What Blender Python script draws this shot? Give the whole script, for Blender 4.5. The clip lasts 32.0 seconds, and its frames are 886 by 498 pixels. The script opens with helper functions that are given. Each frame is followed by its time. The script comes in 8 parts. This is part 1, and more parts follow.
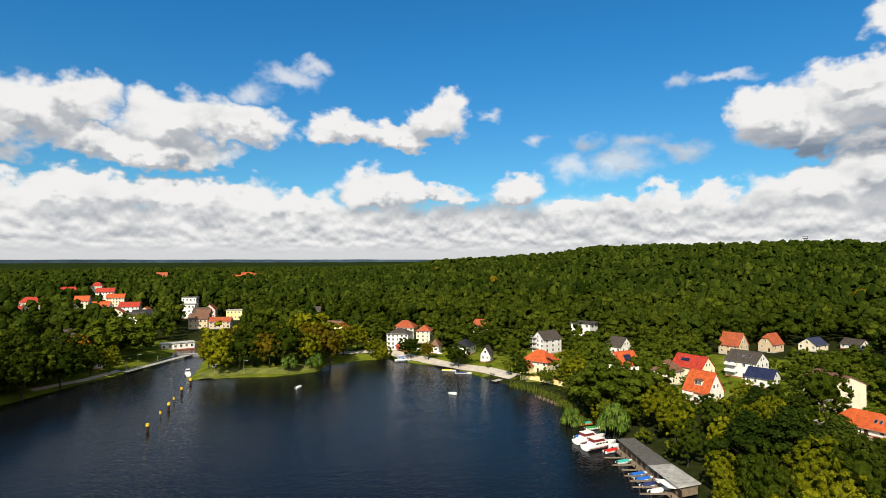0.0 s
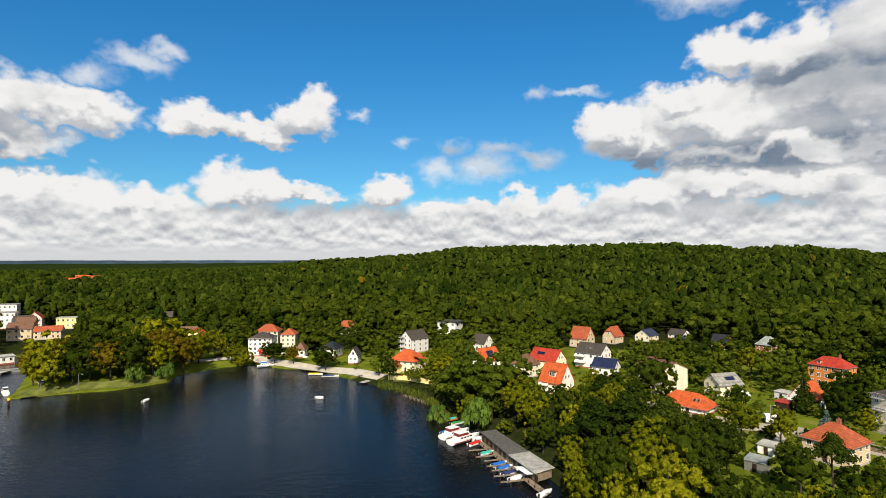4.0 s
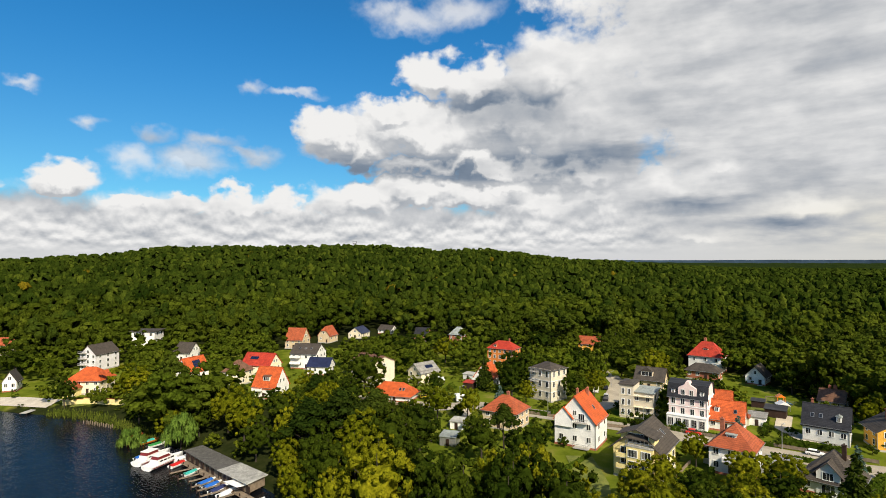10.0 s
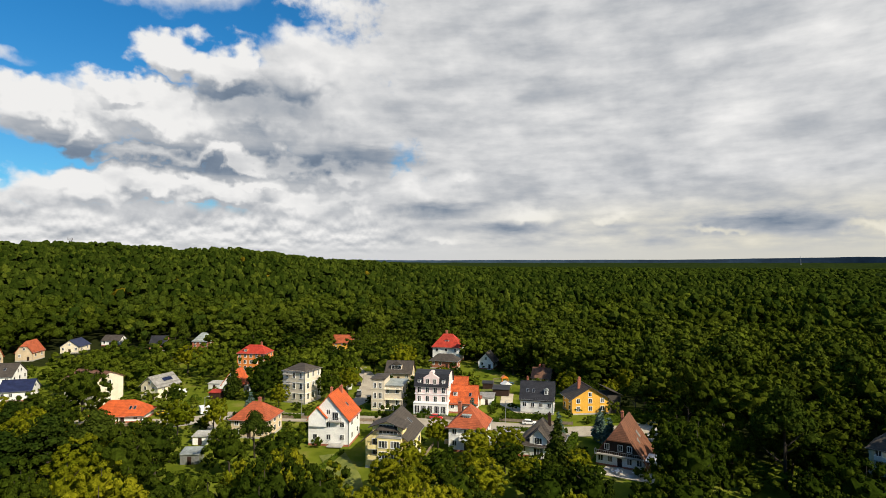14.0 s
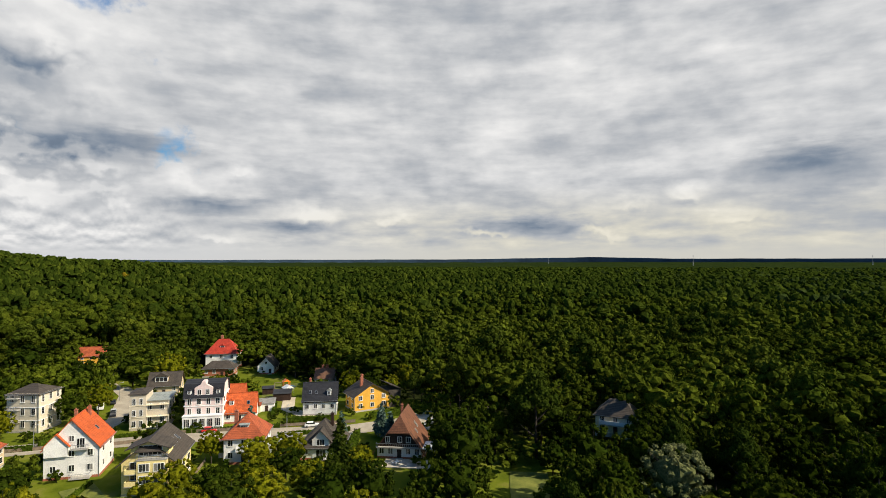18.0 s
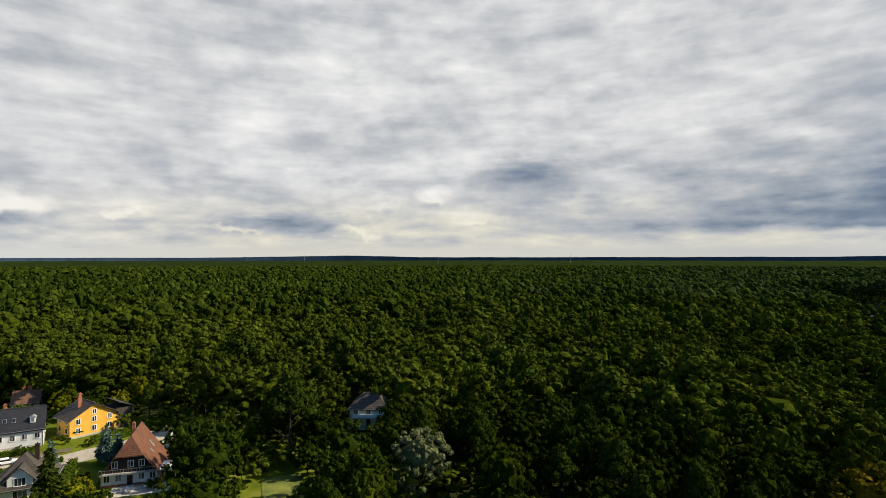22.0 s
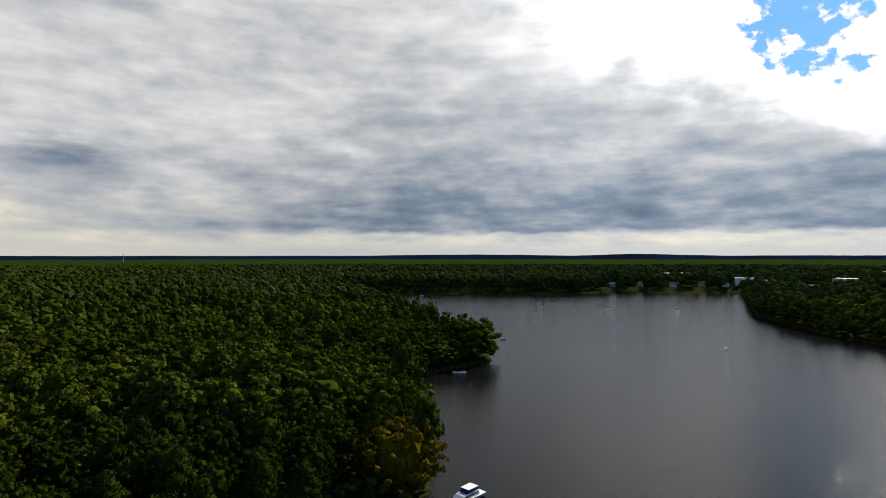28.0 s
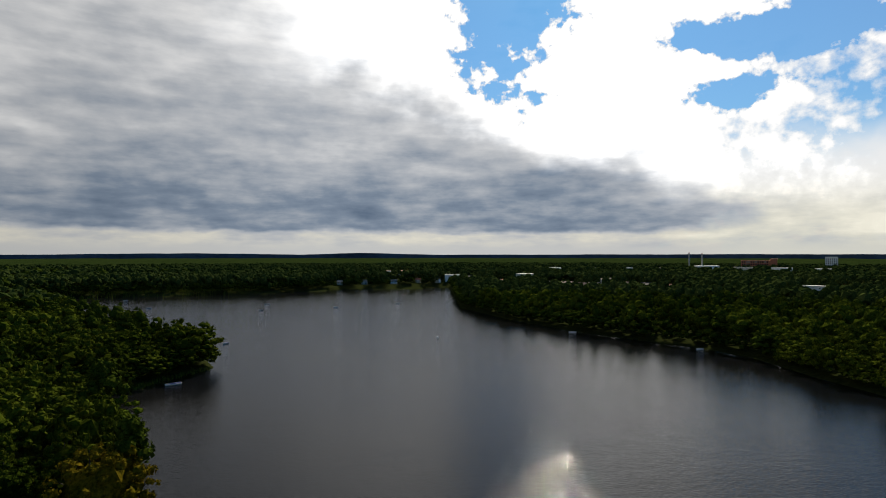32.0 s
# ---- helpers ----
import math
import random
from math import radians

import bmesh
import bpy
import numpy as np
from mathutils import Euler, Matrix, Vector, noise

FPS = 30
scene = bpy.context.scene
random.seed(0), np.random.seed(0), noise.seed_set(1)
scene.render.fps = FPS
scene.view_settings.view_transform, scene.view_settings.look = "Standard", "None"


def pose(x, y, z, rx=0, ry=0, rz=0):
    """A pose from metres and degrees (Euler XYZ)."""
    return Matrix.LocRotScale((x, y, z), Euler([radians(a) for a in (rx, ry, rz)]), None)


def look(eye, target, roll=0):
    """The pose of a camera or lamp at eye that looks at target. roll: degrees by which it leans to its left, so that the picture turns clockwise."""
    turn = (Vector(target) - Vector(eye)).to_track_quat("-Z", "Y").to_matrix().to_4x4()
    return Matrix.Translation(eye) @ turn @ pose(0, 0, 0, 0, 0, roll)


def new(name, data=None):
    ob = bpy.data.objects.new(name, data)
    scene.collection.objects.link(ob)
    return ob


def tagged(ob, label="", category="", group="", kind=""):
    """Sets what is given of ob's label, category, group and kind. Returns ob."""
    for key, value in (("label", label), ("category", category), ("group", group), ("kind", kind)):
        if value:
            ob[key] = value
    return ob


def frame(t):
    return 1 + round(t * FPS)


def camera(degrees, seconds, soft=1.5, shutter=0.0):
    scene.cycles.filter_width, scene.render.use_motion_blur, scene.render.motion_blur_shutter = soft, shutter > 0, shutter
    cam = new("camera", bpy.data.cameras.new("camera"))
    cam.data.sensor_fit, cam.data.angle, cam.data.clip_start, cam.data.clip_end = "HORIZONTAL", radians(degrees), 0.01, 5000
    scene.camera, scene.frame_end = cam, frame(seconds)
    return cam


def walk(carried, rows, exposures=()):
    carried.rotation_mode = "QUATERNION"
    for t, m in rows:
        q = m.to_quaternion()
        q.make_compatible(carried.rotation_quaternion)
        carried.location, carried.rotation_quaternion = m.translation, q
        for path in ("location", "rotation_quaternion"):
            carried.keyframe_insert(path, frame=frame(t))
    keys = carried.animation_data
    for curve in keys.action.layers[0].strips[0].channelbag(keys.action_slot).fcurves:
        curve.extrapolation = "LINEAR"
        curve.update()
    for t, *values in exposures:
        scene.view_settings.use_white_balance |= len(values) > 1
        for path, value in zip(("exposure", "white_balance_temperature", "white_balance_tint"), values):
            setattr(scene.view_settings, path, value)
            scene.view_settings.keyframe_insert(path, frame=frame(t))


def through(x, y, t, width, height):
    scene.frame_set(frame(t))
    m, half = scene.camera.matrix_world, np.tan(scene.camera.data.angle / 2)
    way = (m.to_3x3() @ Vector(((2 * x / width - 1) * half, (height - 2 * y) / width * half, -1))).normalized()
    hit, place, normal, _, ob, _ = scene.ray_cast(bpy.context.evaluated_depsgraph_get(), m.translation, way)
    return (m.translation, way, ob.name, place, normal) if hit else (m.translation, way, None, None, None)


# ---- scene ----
EXPOSURES = [(0, 0.45), (6, 0.45), (19, 0.42), (23, 0.52), (26, 0.56), (28, 0.40), (30, 0.20), (32, 0.12)]
# camera: a drone that hovers 56 m above the lake and turns on the spot; rows of seconds, heading, upward pitch and roll in degrees
HOVER = 56.0
TURN = [
    (0, -0.00, 1.10, 0.03), (0.5, 0.80, 1.10, 0.01), (1, 1.92, 1.11, 0.01), (1.5, 3.53, 1.11, 0.03), (2, 5.38, 1.12, 0.04),
    (2.5, 7.28, 1.13, 0.05), (3, 9.22, 1.14, 0.05), (3.5, 11.15, 1.15, 0.07), (5.5, 21.75, 1.17, 0.07), (6, 24.02, 1.17, 0.10),
    (7, 28.51, 1.20, 0.16), (8, 32.84, 1.22, 0.14), (9, 37.79, 1.23, 0.17), (10, 42.26, 1.22, 0.12), (11, 48.22, 1.21, 0.15),
    (12, 54.75, 1.22, 0.13), (13, 61.03, 1.21, 0.11), (14, 67.15, 1.17, 0.11), (14.5, 70.12, 1.15, 0.10), (16.5, 80.31, 1.09, 0.14),
    (17, 83.10, 1.10, 0.11), (18, 89.20, 1.10, 0.11), (19, 95.52, 1.03, 0.08), (20, 101.58, 0.99, 0.04), (21, 107.85, 0.94, 0.05),
    (22, 114.01, 0.90, 0.05), (23, 120.26, 0.88, 0.10), (24, 126.92, 0.89, 0.10), (25, 133.87, 0.86, 0.07), (25.5, 137.60, 0.85, 0.06),
    (27.5, 153.07, 0.77, 0.00), (28, 156.98, 0.76, 0.02), (29, 164.91, 0.72, 0.01), (30, 172.89, 0.70, 0.01), (31, 179.38, 0.67, 0.01),
    (31.5, 182.10, 0.66, 0.01), (32, 184.55, 0.65, 0.00),
]


def flight(heading, pitch, roll):
    a, b = radians(heading), radians(pitch)
    aim = Vector((math.sin(a) * math.cos(b), math.cos(a) * math.cos(b), math.sin(b)))
    return look((0, 0, HOVER), Vector((0, 0, HOVER)) + 100 * aim, -roll)


cam = camera(77.3, 32.0, soft=0.8)
walk(cam, [(t, flight(h, p, r)) for t, h, p, r in TURN], EXPOSURES)

# ---- world and sun ----
SUN_AZ, SUN_EL = 197.5, 38.0


def toward(az, el):
    a, b = radians(az), radians(el)
    return Vector((math.sin(a) * math.cos(b), math.cos(a) * math.cos(b), math.sin(b)))


world = bpy.data.worlds.new("sky")
scene.world = world
world.use_nodes = True
wt = world.node_tree
wt.nodes.clear()
def wmath(op, a, b=None, c=None):
    n = wt.nodes.new("ShaderNodeMath")
    n.operation = op
    for k, v in enumerate((a, b, c)):
        if isinstance(v, bpy.types.NodeSocket):
            wt.links.new(v, n.inputs[k])
        elif v is not None:
            n.inputs[k].default_value = v
    return n.outputs[0]


def wvec(op, a, b=None):
    n = wt.nodes.new("ShaderNodeVectorMath")
    n.operation = op
    for k, v in enumerate((a, b)):
        if isinstance(v, bpy.types.NodeSocket):
            wt.links.new(v, n.inputs[k])
        elif v is not None:
            n.inputs[k].default_value = v
    return n.outputs["Value"] if op == "LENGTH" else n.outputs[0]


def wnoise(vec, scale, detail, rough=0.55):
    n = wt.nodes.new("ShaderNodeTexNoise")
    n.inputs["Scale"].default_value, n.inputs["Detail"].default_value, n.inputs["Roughness"].default_value = scale, detail, rough
    wt.links.new(vec, n.inputs["Vector"])
    return n.outputs["Fac"]


def wstep(v, lo, hi, out0=0.0, out1=1.0):
    n = wt.nodes.new("ShaderNodeMapRange")
    n.interpolation_type = "SMOOTHSTEP"
    wt.links.new(v, n.inputs[0])
    for k, x in enumerate((lo, hi, out0, out1)):
        n.inputs[k + 1].default_value = x
    return n.outputs[0]


def wmix(fac, a, b):
    n = wt.nodes.new("ShaderNodeMix")
    n.data_type = "RGBA"
    for k, v in ((0, fac), (6, a), (7, b)):
        if isinstance(v, bpy.types.NodeSocket):
            wt.links.new(v, n.inputs[k])
        else:
            n.inputs[k].default_value = (*v, 1) if isinstance(v, tuple) else v
    return n.outputs[2]


def wjoin(x, y, z):
    n = wt.nodes.new("ShaderNodeCombineXYZ")
    for k, v in enumerate((x, y, z)):
        if isinstance(v, bpy.types.NodeSocket):
            wt.links.new(v, n.inputs[k])
        else:
            n.inputs[k].default_value = v
    return n.outputs[0]


tc = wt.nodes.new("ShaderNodeTexCoord")
ways = tc.outputs["Generated"]
sep = wt.nodes.new("ShaderNodeSeparateXYZ")
wt.links.new(ways, sep.inputs[0])
wx, wy, wz = sep.outputs
heading = wmath("MULTIPLY_ADD", wmath("ARCTAN2", wmath("MULTIPLY", wy, -1.0), wx), 57.29578, 90.0)
height = wmath("MULTIPLY", wmath("ARCSINE", wz), 57.29578)
lift = wmath("ADD", wmath("ABSOLUTE", wz), 0.20)
sheet = wjoin(wmath("DIVIDE", wx, lift), wmath("DIVIDE", wy, lift), 0.0)
flatter = wvec("MULTIPLY", ways, (1.0, 1.0, 1.5))
billow = wnoise(wvec("MULTIPLY", ways, (1.0, 1.0, 1.7)), 6.0, 4.0, 0.5)
puff = wnoise(flatter, 15.0, 7.0, 0.5)
soft_puff = wnoise(flatter, 15.0, 5.0, 0.5)
above = wnoise(wvec("ADD", flatter, (-0.004, -0.010, 0.030)), 15.0, 4.0, 0.5)
crumb = wnoise(ways, 55.0, 4.0, 0.55)
ripple = wnoise(wvec("MULTIPLY", ways, (1.0, 1.0, 5.0)), 8.0, 6.0, 0.55)
sheet_broad = wnoise(sheet, 1.5, 5.0, 0.48)
sheet_fine = wnoise(wvec("ADD", sheet, (7.3, 2.1, 0.0)), 5.0, 5.0, 0.5)
rough_edge = wmath("ADD", wmath("ADD", wmath("MULTIPLY_ADD", billow, 0.8, -0.4), wmath("MULTIPLY_ADD", puff, 1.2, -0.6)), wmath("MULTIPLY_ADD", crumb, 0.6, -0.3))
place = wjoin(heading, height, wmath("MULTIPLY", height, -1.0))
# billowing outlines: directions shifted by broad, middle and fine eddies
drift_a = wmath("ADD", wmath("MULTIPLY_ADD", wnoise(flatter, 8.0, 2.0), 7.0, -3.5), wmath("ADD", wmath("MULTIPLY_ADD", wnoise(flatter, 26.0, 3.0), 3.4, -1.7), wmath("MULTIPLY_ADD", crumb, 1.0, -0.5)))
drift_e = wmath("ADD", wmath("MULTIPLY_ADD", wnoise(wvec("ADD", flatter, (3.1, 1.7, 5.2)), 8.0, 2.0), 4.0, -2.0),
                wmath("ADD", wmath("MULTIPLY_ADD", wnoise(wvec("ADD", flatter, (5.7, 9.2, 2.4)), 26.0, 2.0), 3.6, -1.8), wmath("MULTIPLY_ADD", wnoise(wvec("ADD", ways, (2.2, 4.4, 1.3)), 62.0, 4.0, 0.6), 1.3, -0.65)))
eddy_h, eddy_e = wmath("ADD", heading, drift_a), wmath("ADD", height, drift_e)
billowed = wjoin(eddy_h, eddy_e, wmath("MULTIPLY", eddy_e, -1.0))
higher = wmath("ADD", eddy_e, 1.3)
billowed_up = wjoin(eddy_h, higher, wmath("MULTIPLY", higher, -1.0))


def cloud(a, e, ra, re, flat=0.5, thin=0.0, at=None):
    """How far out of one cloud a direction lies; 1 is its edge."""
    v = wvec("MAXIMUM", wvec("MULTIPLY", wvec("SUBTRACT", place if at is None else at, (a, e, -e)), (1 / ra, 1 / re, 1 / (re * flat))), (-999.0, 0.0, 0.0))
    r = wvec("LENGTH", v)
    return wmath("ADD", r, thin) if thin else r


def clouds(specs, flat, at=None):
    """Several clouds as one: the distance from the nearest edge."""
    edge = None
    for spec in specs:
        r = cloud(*spec[:4], flat, spec[4] if len(spec) > 4 else 0.0, at)
        edge = r if edge is None else wmath("MINIMUM", edge, r)
    return edge


# cumulus: heading, height above the horizon, half width, half height in degrees, and how thin
FLOCK = [(-40.9, 10.7, 4.0, 3.9), (-36.6, 11.8, 4.0, 3.3), (-33.4, 13.2, 3.5, 2.6), (-25.0, 12.8, 5.1, 3.2), (-19.2, 12.8, 4.2, 2.4), (-28.7, 10.1, 8.6, 2.1),
         (-9.4, 12.9, 3.8, 2.1), (-4.6, 12.5, 5.5, 1.9), (-0.1, 13.7, 3.3, 2.8)]
WISPS = [(-18.9, 16.1, 3.4, 1.3), (-15.4, 17.6, 3.4, 1.3), (-13.2, 18.8, 2.0, 1.0), (9.9, 12.6, 2.0, 0.9), (13.0, 9.7, 2.8, 2.2), (14.4, 11.5, 2.4, 1.3), (17.6, 9.5, 4.6, 2.0),
         (19.5, 11.2, 3.2, 1.3), (23.3, 10.5, 3.2, 1.1), (22.9, 16.8, 2.2, 1.1), (38.5, 23.8, 6.0, 1.8), (44.0, 24.8, 6.0, 2.2), (27.5, 16.5, 4.0, 0.7), (5.5, 14.6, 1.6, 0.6)]
TOWERS = [(30.9, 12.6, 2.9, 2.7), (33.5, 11.2, 5.0, 2.6), (37.0, 14.4, 3.6, 2.1), (40.8, 18.4, 2.9, 2.5), (45.6, 17.3, 4.5, 2.9), (39.9, 12.7, 9.7, 3.5), (48.6, 13.4, 8.1, 4.6),
          (45.9, 9.6, 11.6, 2.0), (56.9, 13.8, 8.3, 7.1), (57.4, 6.2, 8.7, 2.4), (54, 18, 7, 5), (52, 5.5, 9, 3.0), (63, 6, 8, 3.4)]
BANDS = [(-44, 5, 8, 2.6), (-34.2, 5.3, 8.4, 2.2), (-25.9, 5.9, 9.5, 2.1), (-16.2, 4.9, 6.5, 2.0), (-5.5, 6.3, 4.2, 2.4), (-0.8, 6.4, 3.6, 1.5, 0.15), (7.9, 6.5, 3.3, 2.3),
         (15.8, 4.6, 5.1, 1.7), (21.8, 5.0, 3.8, 1.7), (26.0, 5.1, 2.6, 2.1), (33.0, 5.6, 5.4, 2.8), (45.3, 6.1, 6.7, 1.9), (39, 6.6, 7, 2.4), (48, 7.4, 7, 2.2), (52, 9.2, 6, 2.6), (58, 8.6, 6, 2.6)]
wisp_edge = clouds(WISPS, 1.0, wjoin(wmath("MULTIPLY_ADD", drift_a, 0.6, heading), wmath("MULTIPLY_ADD", drift_e, 0.6, height), wmath("MULTIPLY_ADD", drift_e, -0.6, wmath("MULTIPLY", height, -1.0))))
near_edge = clouds(FLOCK + TOWERS + BANDS, 0.7, billowed)
edge_above = clouds(FLOCK + TOWERS + BANDS, 0.7, billowed_up)
# small bright heaps below the high sheet
HEAPS = [(44.8, 6.5, 3.2, 1.3), (38.1, 7.3, 3.0, 1.2), (66.2, 6.9, 4.7, 1.6), (69.3, 8.3, 1.8, 0.9), (76.3, 4.5, 4.4, 1.5), (83.7, 4.2, 2.3, 0.6), (107.6, 5.0, 4.2, 1.1),
         (113.0, 6.2, 2.7, 1.2), (117.9, 3.8, 3.6, 0.9), (66.3, 2.1, 2.5, 0.6), (93.1, 3.0, 3.5, 0.6), (105.1, 2.6, 2.9, 0.6)]
calmer, calmer_up = (wjoin(wmath("MULTIPLY_ADD", drift_a, 0.55, heading), e, wmath("MULTIPLY", e, -1.0)) for e in
                     (wmath("MULTIPLY_ADD", drift_e, 0.55, height), wmath("MULTIPLY_ADD", drift_e, 0.55, wmath("ADD", height, 0.8))))
heap_edge = clouds(HEAPS, 0.9, calmer)
heap_above = clouds(HEAPS, 0.9, calmer_up)
# grey undersides
SMEARS = [(39.6, 9.2, 10.9, 1.1), (48.7, 15.0, 4.9, 2.4), (53.4, 9.6, 5.6, 1.5), (66.4, 5.2, 4.2, 0.8), (74.7, 3.2, 3.3, 0.6), (98.3, 3.2, 6.3, 0.9), (122.8, 8.4, 4.8, 1.4),
          (56.2, 9.5, 5.0, 1.2), (60.0, 10.5, 5.0, 1.0)]
smear_edge = clouds(SMEARS, 0.9, wjoin(wmath("MULTIPLY_ADD", billow, 6.0, wmath("SUBTRACT", heading, 3.0)), wmath("MULTIPLY_ADD", ripple, 3.0, wmath("SUBTRACT", height, 1.5)), wmath("MULTIPLY_ADD", ripple, -3.0, wmath("SUBTRACT", 1.5, height))))
haze_band = cloud(20, 2.0, 260, 4.4, 1.0)
deck = cloud(139, 24, 88, 60, 0.6)
deck_low = cloud(140, 8, 84, 20, 1.0)
hole_a = cloud(190.5, 24.0, 8.5, 9.5, 1.0)
hole_b = cloud(212, 14.4, 6.5, 2.0, 0.9, 0.22)
hole_c = cloud(216, 19.2, 11, 2.8, 0.9, 0.2)
gap = wmath("MINIMUM", wmath("MINIMUM", hole_a, hole_b), hole_c)
cumulus_body = wmath("ADD", wmath("SUBTRACT", 1.10, near_edge), wmath("MULTIPLY", rough_edge, 0.30))
band_body = wmath("ADD", wmath("SUBTRACT", 0.98, haze_band), wmath("MULTIPLY", rough_edge, 0.5))
deck_body = wmath("ADD", wmath("MULTIPLY", wmath("SUBTRACT", 1.0, wmath("MINIMUM", deck, deck_low)), 3.2), wmath("MULTIPLY", rough_edge, 0.9))
body = wmath("MAXIMUM", wmath("MAXIMUM", cumulus_body, band_body), deck_body)
body = wmath("SUBTRACT", body, wmath("MULTIPLY", wstep(wmath("ADD", gap, wmath("MULTIPLY", rough_edge, 1.0)), 1.25, 0.2), 1.7))
cover = wmath("MAXIMUM", wmath("MAXIMUM", wstep(body, -0.08, 0.34), wstep(wmath("MULTIPLY_ADD", rough_edge, 0.9, wmath("SUBTRACT", 1.0, wisp_edge)), -0.05, 0.95, 0.0, 0.72)), wmath("MULTIPLY", wstep(heading, 165.0, 190.0), wstep(wmath("MULTIPLY_ADD", puff, 4.0, height), 15.0, 9.0, 0.16, 0.97)))
# light on the clouds: bright tops, grey bases, streaks in the sheet, a dark bank low in the south-east, glare near the sun
relief = wmath("SUBTRACT", soft_puff, above)
underside = wmath("MINIMUM", wmath("MAXIMUM", wmath("SUBTRACT", near_edge, edge_above), -0.30), 0.34)
tone = wmath("ADD", wmath("SUBTRACT", 0.84, wmath("MULTIPLY", underside, 0.66)), wmath("MULTIPLY", relief, 0.45))
tone = wmath("ADD", tone, wmath("MULTIPLY_ADD", billow, 0.3, -0.15))
# rows of small heaps towards the horizon
row_at = wmath("MULTIPLY", wmath("LOGARITHM", wmath("ADD", wmath("MAXIMUM", height, 0.0), 2.2), 2.718), 3.8)
across = wmath("MULTIPLY", heading, 0.5)
row_a = wnoise(wjoin(across, row_at, 0.0), 1.0, 5.0, 0.5)
row_b = wnoise(wjoin(across, wmath("ADD", row_at, 0.34), 0.0), 1.0, 3.0, 0.45)
rows = wmath("ADD", wmath("MULTIPLY_ADD", wmath("SUBTRACT", row_a, row_b), 1.1, 0.84), wmath("MULTIPLY_ADD", puff, 0.3, -0.15))
in_rows = wmath("MULTIPLY", wstep(wmath("MULTIPLY_ADD", billow, 3.0, height), 7.6, 4.6), wstep(heading, 74.0, 56.0))
tone = wmath("ADD", wmath("MULTIPLY", tone, wmath("SUBTRACT", 1.0, in_rows)), wmath("MULTIPLY", rows, in_rows))
overcast = wstep(wmath("MULTIPLY_ADD", billow, 20.0, wmath("SUBTRACT", heading, 10.0)), 48.0, 68.0)
sheet_tone = wmath("ADD", wmath("ADD", 0.77, wmath("MULTIPLY_ADD", sheet_broad, 0.6, -0.3)), wmath("ADD", wmath("MULTIPLY_ADD", sheet_fine, 0.32, -0.16), wmath("ADD", wmath("MULTIPLY_ADD", ripple, 0.45, -0.225), wmath("MULTIPLY", relief, 0.3))))
level = wt.nodes.new("ShaderNodeMix")
for k, v in ((0, wmath("MULTIPLY", overcast, wmath("SUBTRACT", 1.0, in_rows))), (2, tone), (3, sheet_tone)):
    wt.links.new(v, level.inputs[k])
level = level.outputs[0]
level = wmath("SUBTRACT", level, wmath("MULTIPLY", wstep(wmath("SUBTRACT", smear_edge, wmath("MULTIPLY", rough_edge, 0.4)), 1.9, 0.0), 0.40))
heaped = wstep(wmath("ADD", wmath("SUBTRACT", 1.0, heap_edge), wmath("MULTIPLY", rough_edge, 0.5)), -0.2, 1.0)
heap_under = wmath("MINIMUM", wmath("MAXIMUM", wmath("SUBTRACT", heap_edge, heap_above), -0.4), 0.6)
heap_tone = wmath("ADD", wmath("SUBTRACT", 0.84, wmath("MULTIPLY", heap_under, 0.42)), wmath("MULTIPLY", relief, 0.5))
level = wmath("ADD", level, wmath("MULTIPLY", wmath("MULTIPLY", heaped, 0.75), wmath("SUBTRACT", heap_tone, level)))
wavy = wmath("ADD", height, wmath("ADD", wmath("MULTIPLY_ADD", ripple, 1.6, -0.8), wmath("MULTIPLY_ADD", soft_puff, 1.6, -0.8)))
skirt = wmath("MINIMUM", wmath("MULTIPLY_ADD", heading, -0.187, 49.5), wmath("MULTIPLY_ADD", heading, -0.42, 93.2))
below = wmath("ADD", wmath("SUBTRACT", skirt, height), wmath("ADD", wmath("MULTIPLY_ADD", billow, 11.0, -5.5), wmath("MULTIPLY_ADD", puff, 7.0, -3.5)))
shaded = wmath("MULTIPLY", wmath("MULTIPLY", wstep(below, -3.5, 5.0), wstep(wmath("MULTIPLY_ADD", billow, 30.0, heading), 150.0, 170.0)), wstep(wavy, 2.0, 2.8))
south = wmath("MULTIPLY", wstep(heading, 112.0, 150.0), wstep(heading, 217.0, 203.0))
bank = wmath("MULTIPLY", wmath("MULTIPLY", wstep(wavy, 2.1, 2.8), wstep(wavy, 12.0, 3.6)), south)
level = wmath("SUBTRACT", level, wmath("ADD", wmath("MULTIPLY", bank, 0.26), wmath("MULTIPLY", shaded, 0.15)))
blaze = wmath("MULTIPLY", wstep(below, 2.5, -5.5), wstep(wmath("MULTIPLY_ADD", billow, 26.0, heading), 170.0, 192.0))
level = wmath("ADD", level, wmath("MULTIPLY", blaze, 0.35))
sunward = wt.nodes.new("ShaderNodeVectorMath")
sunward.operation = "DOT_PRODUCT"
wt.links.new(ways, sunward.inputs[0])
sunward.inputs[1].default_value = toward(SUN_AZ, SUN_EL)
halo = wmath("MULTIPLY", wstep(sunward.outputs["Value"], math.cos(radians(38)), math.cos(radians(11))), wstep(height, 23.5, 29.0))
overhead = wmath("MULTIPLY", wstep(height, 27.0, 40.0), wmath("SUBTRACT", 1.0, wstep(sunward.outputs["Value"], math.cos(radians(75)), math.cos(radians(16)))))
level = wmath("SUBTRACT", level, wmath("MULTIPLY", overhead, 0.8))  # unseen sky above the view, darkened to cut the ambient light
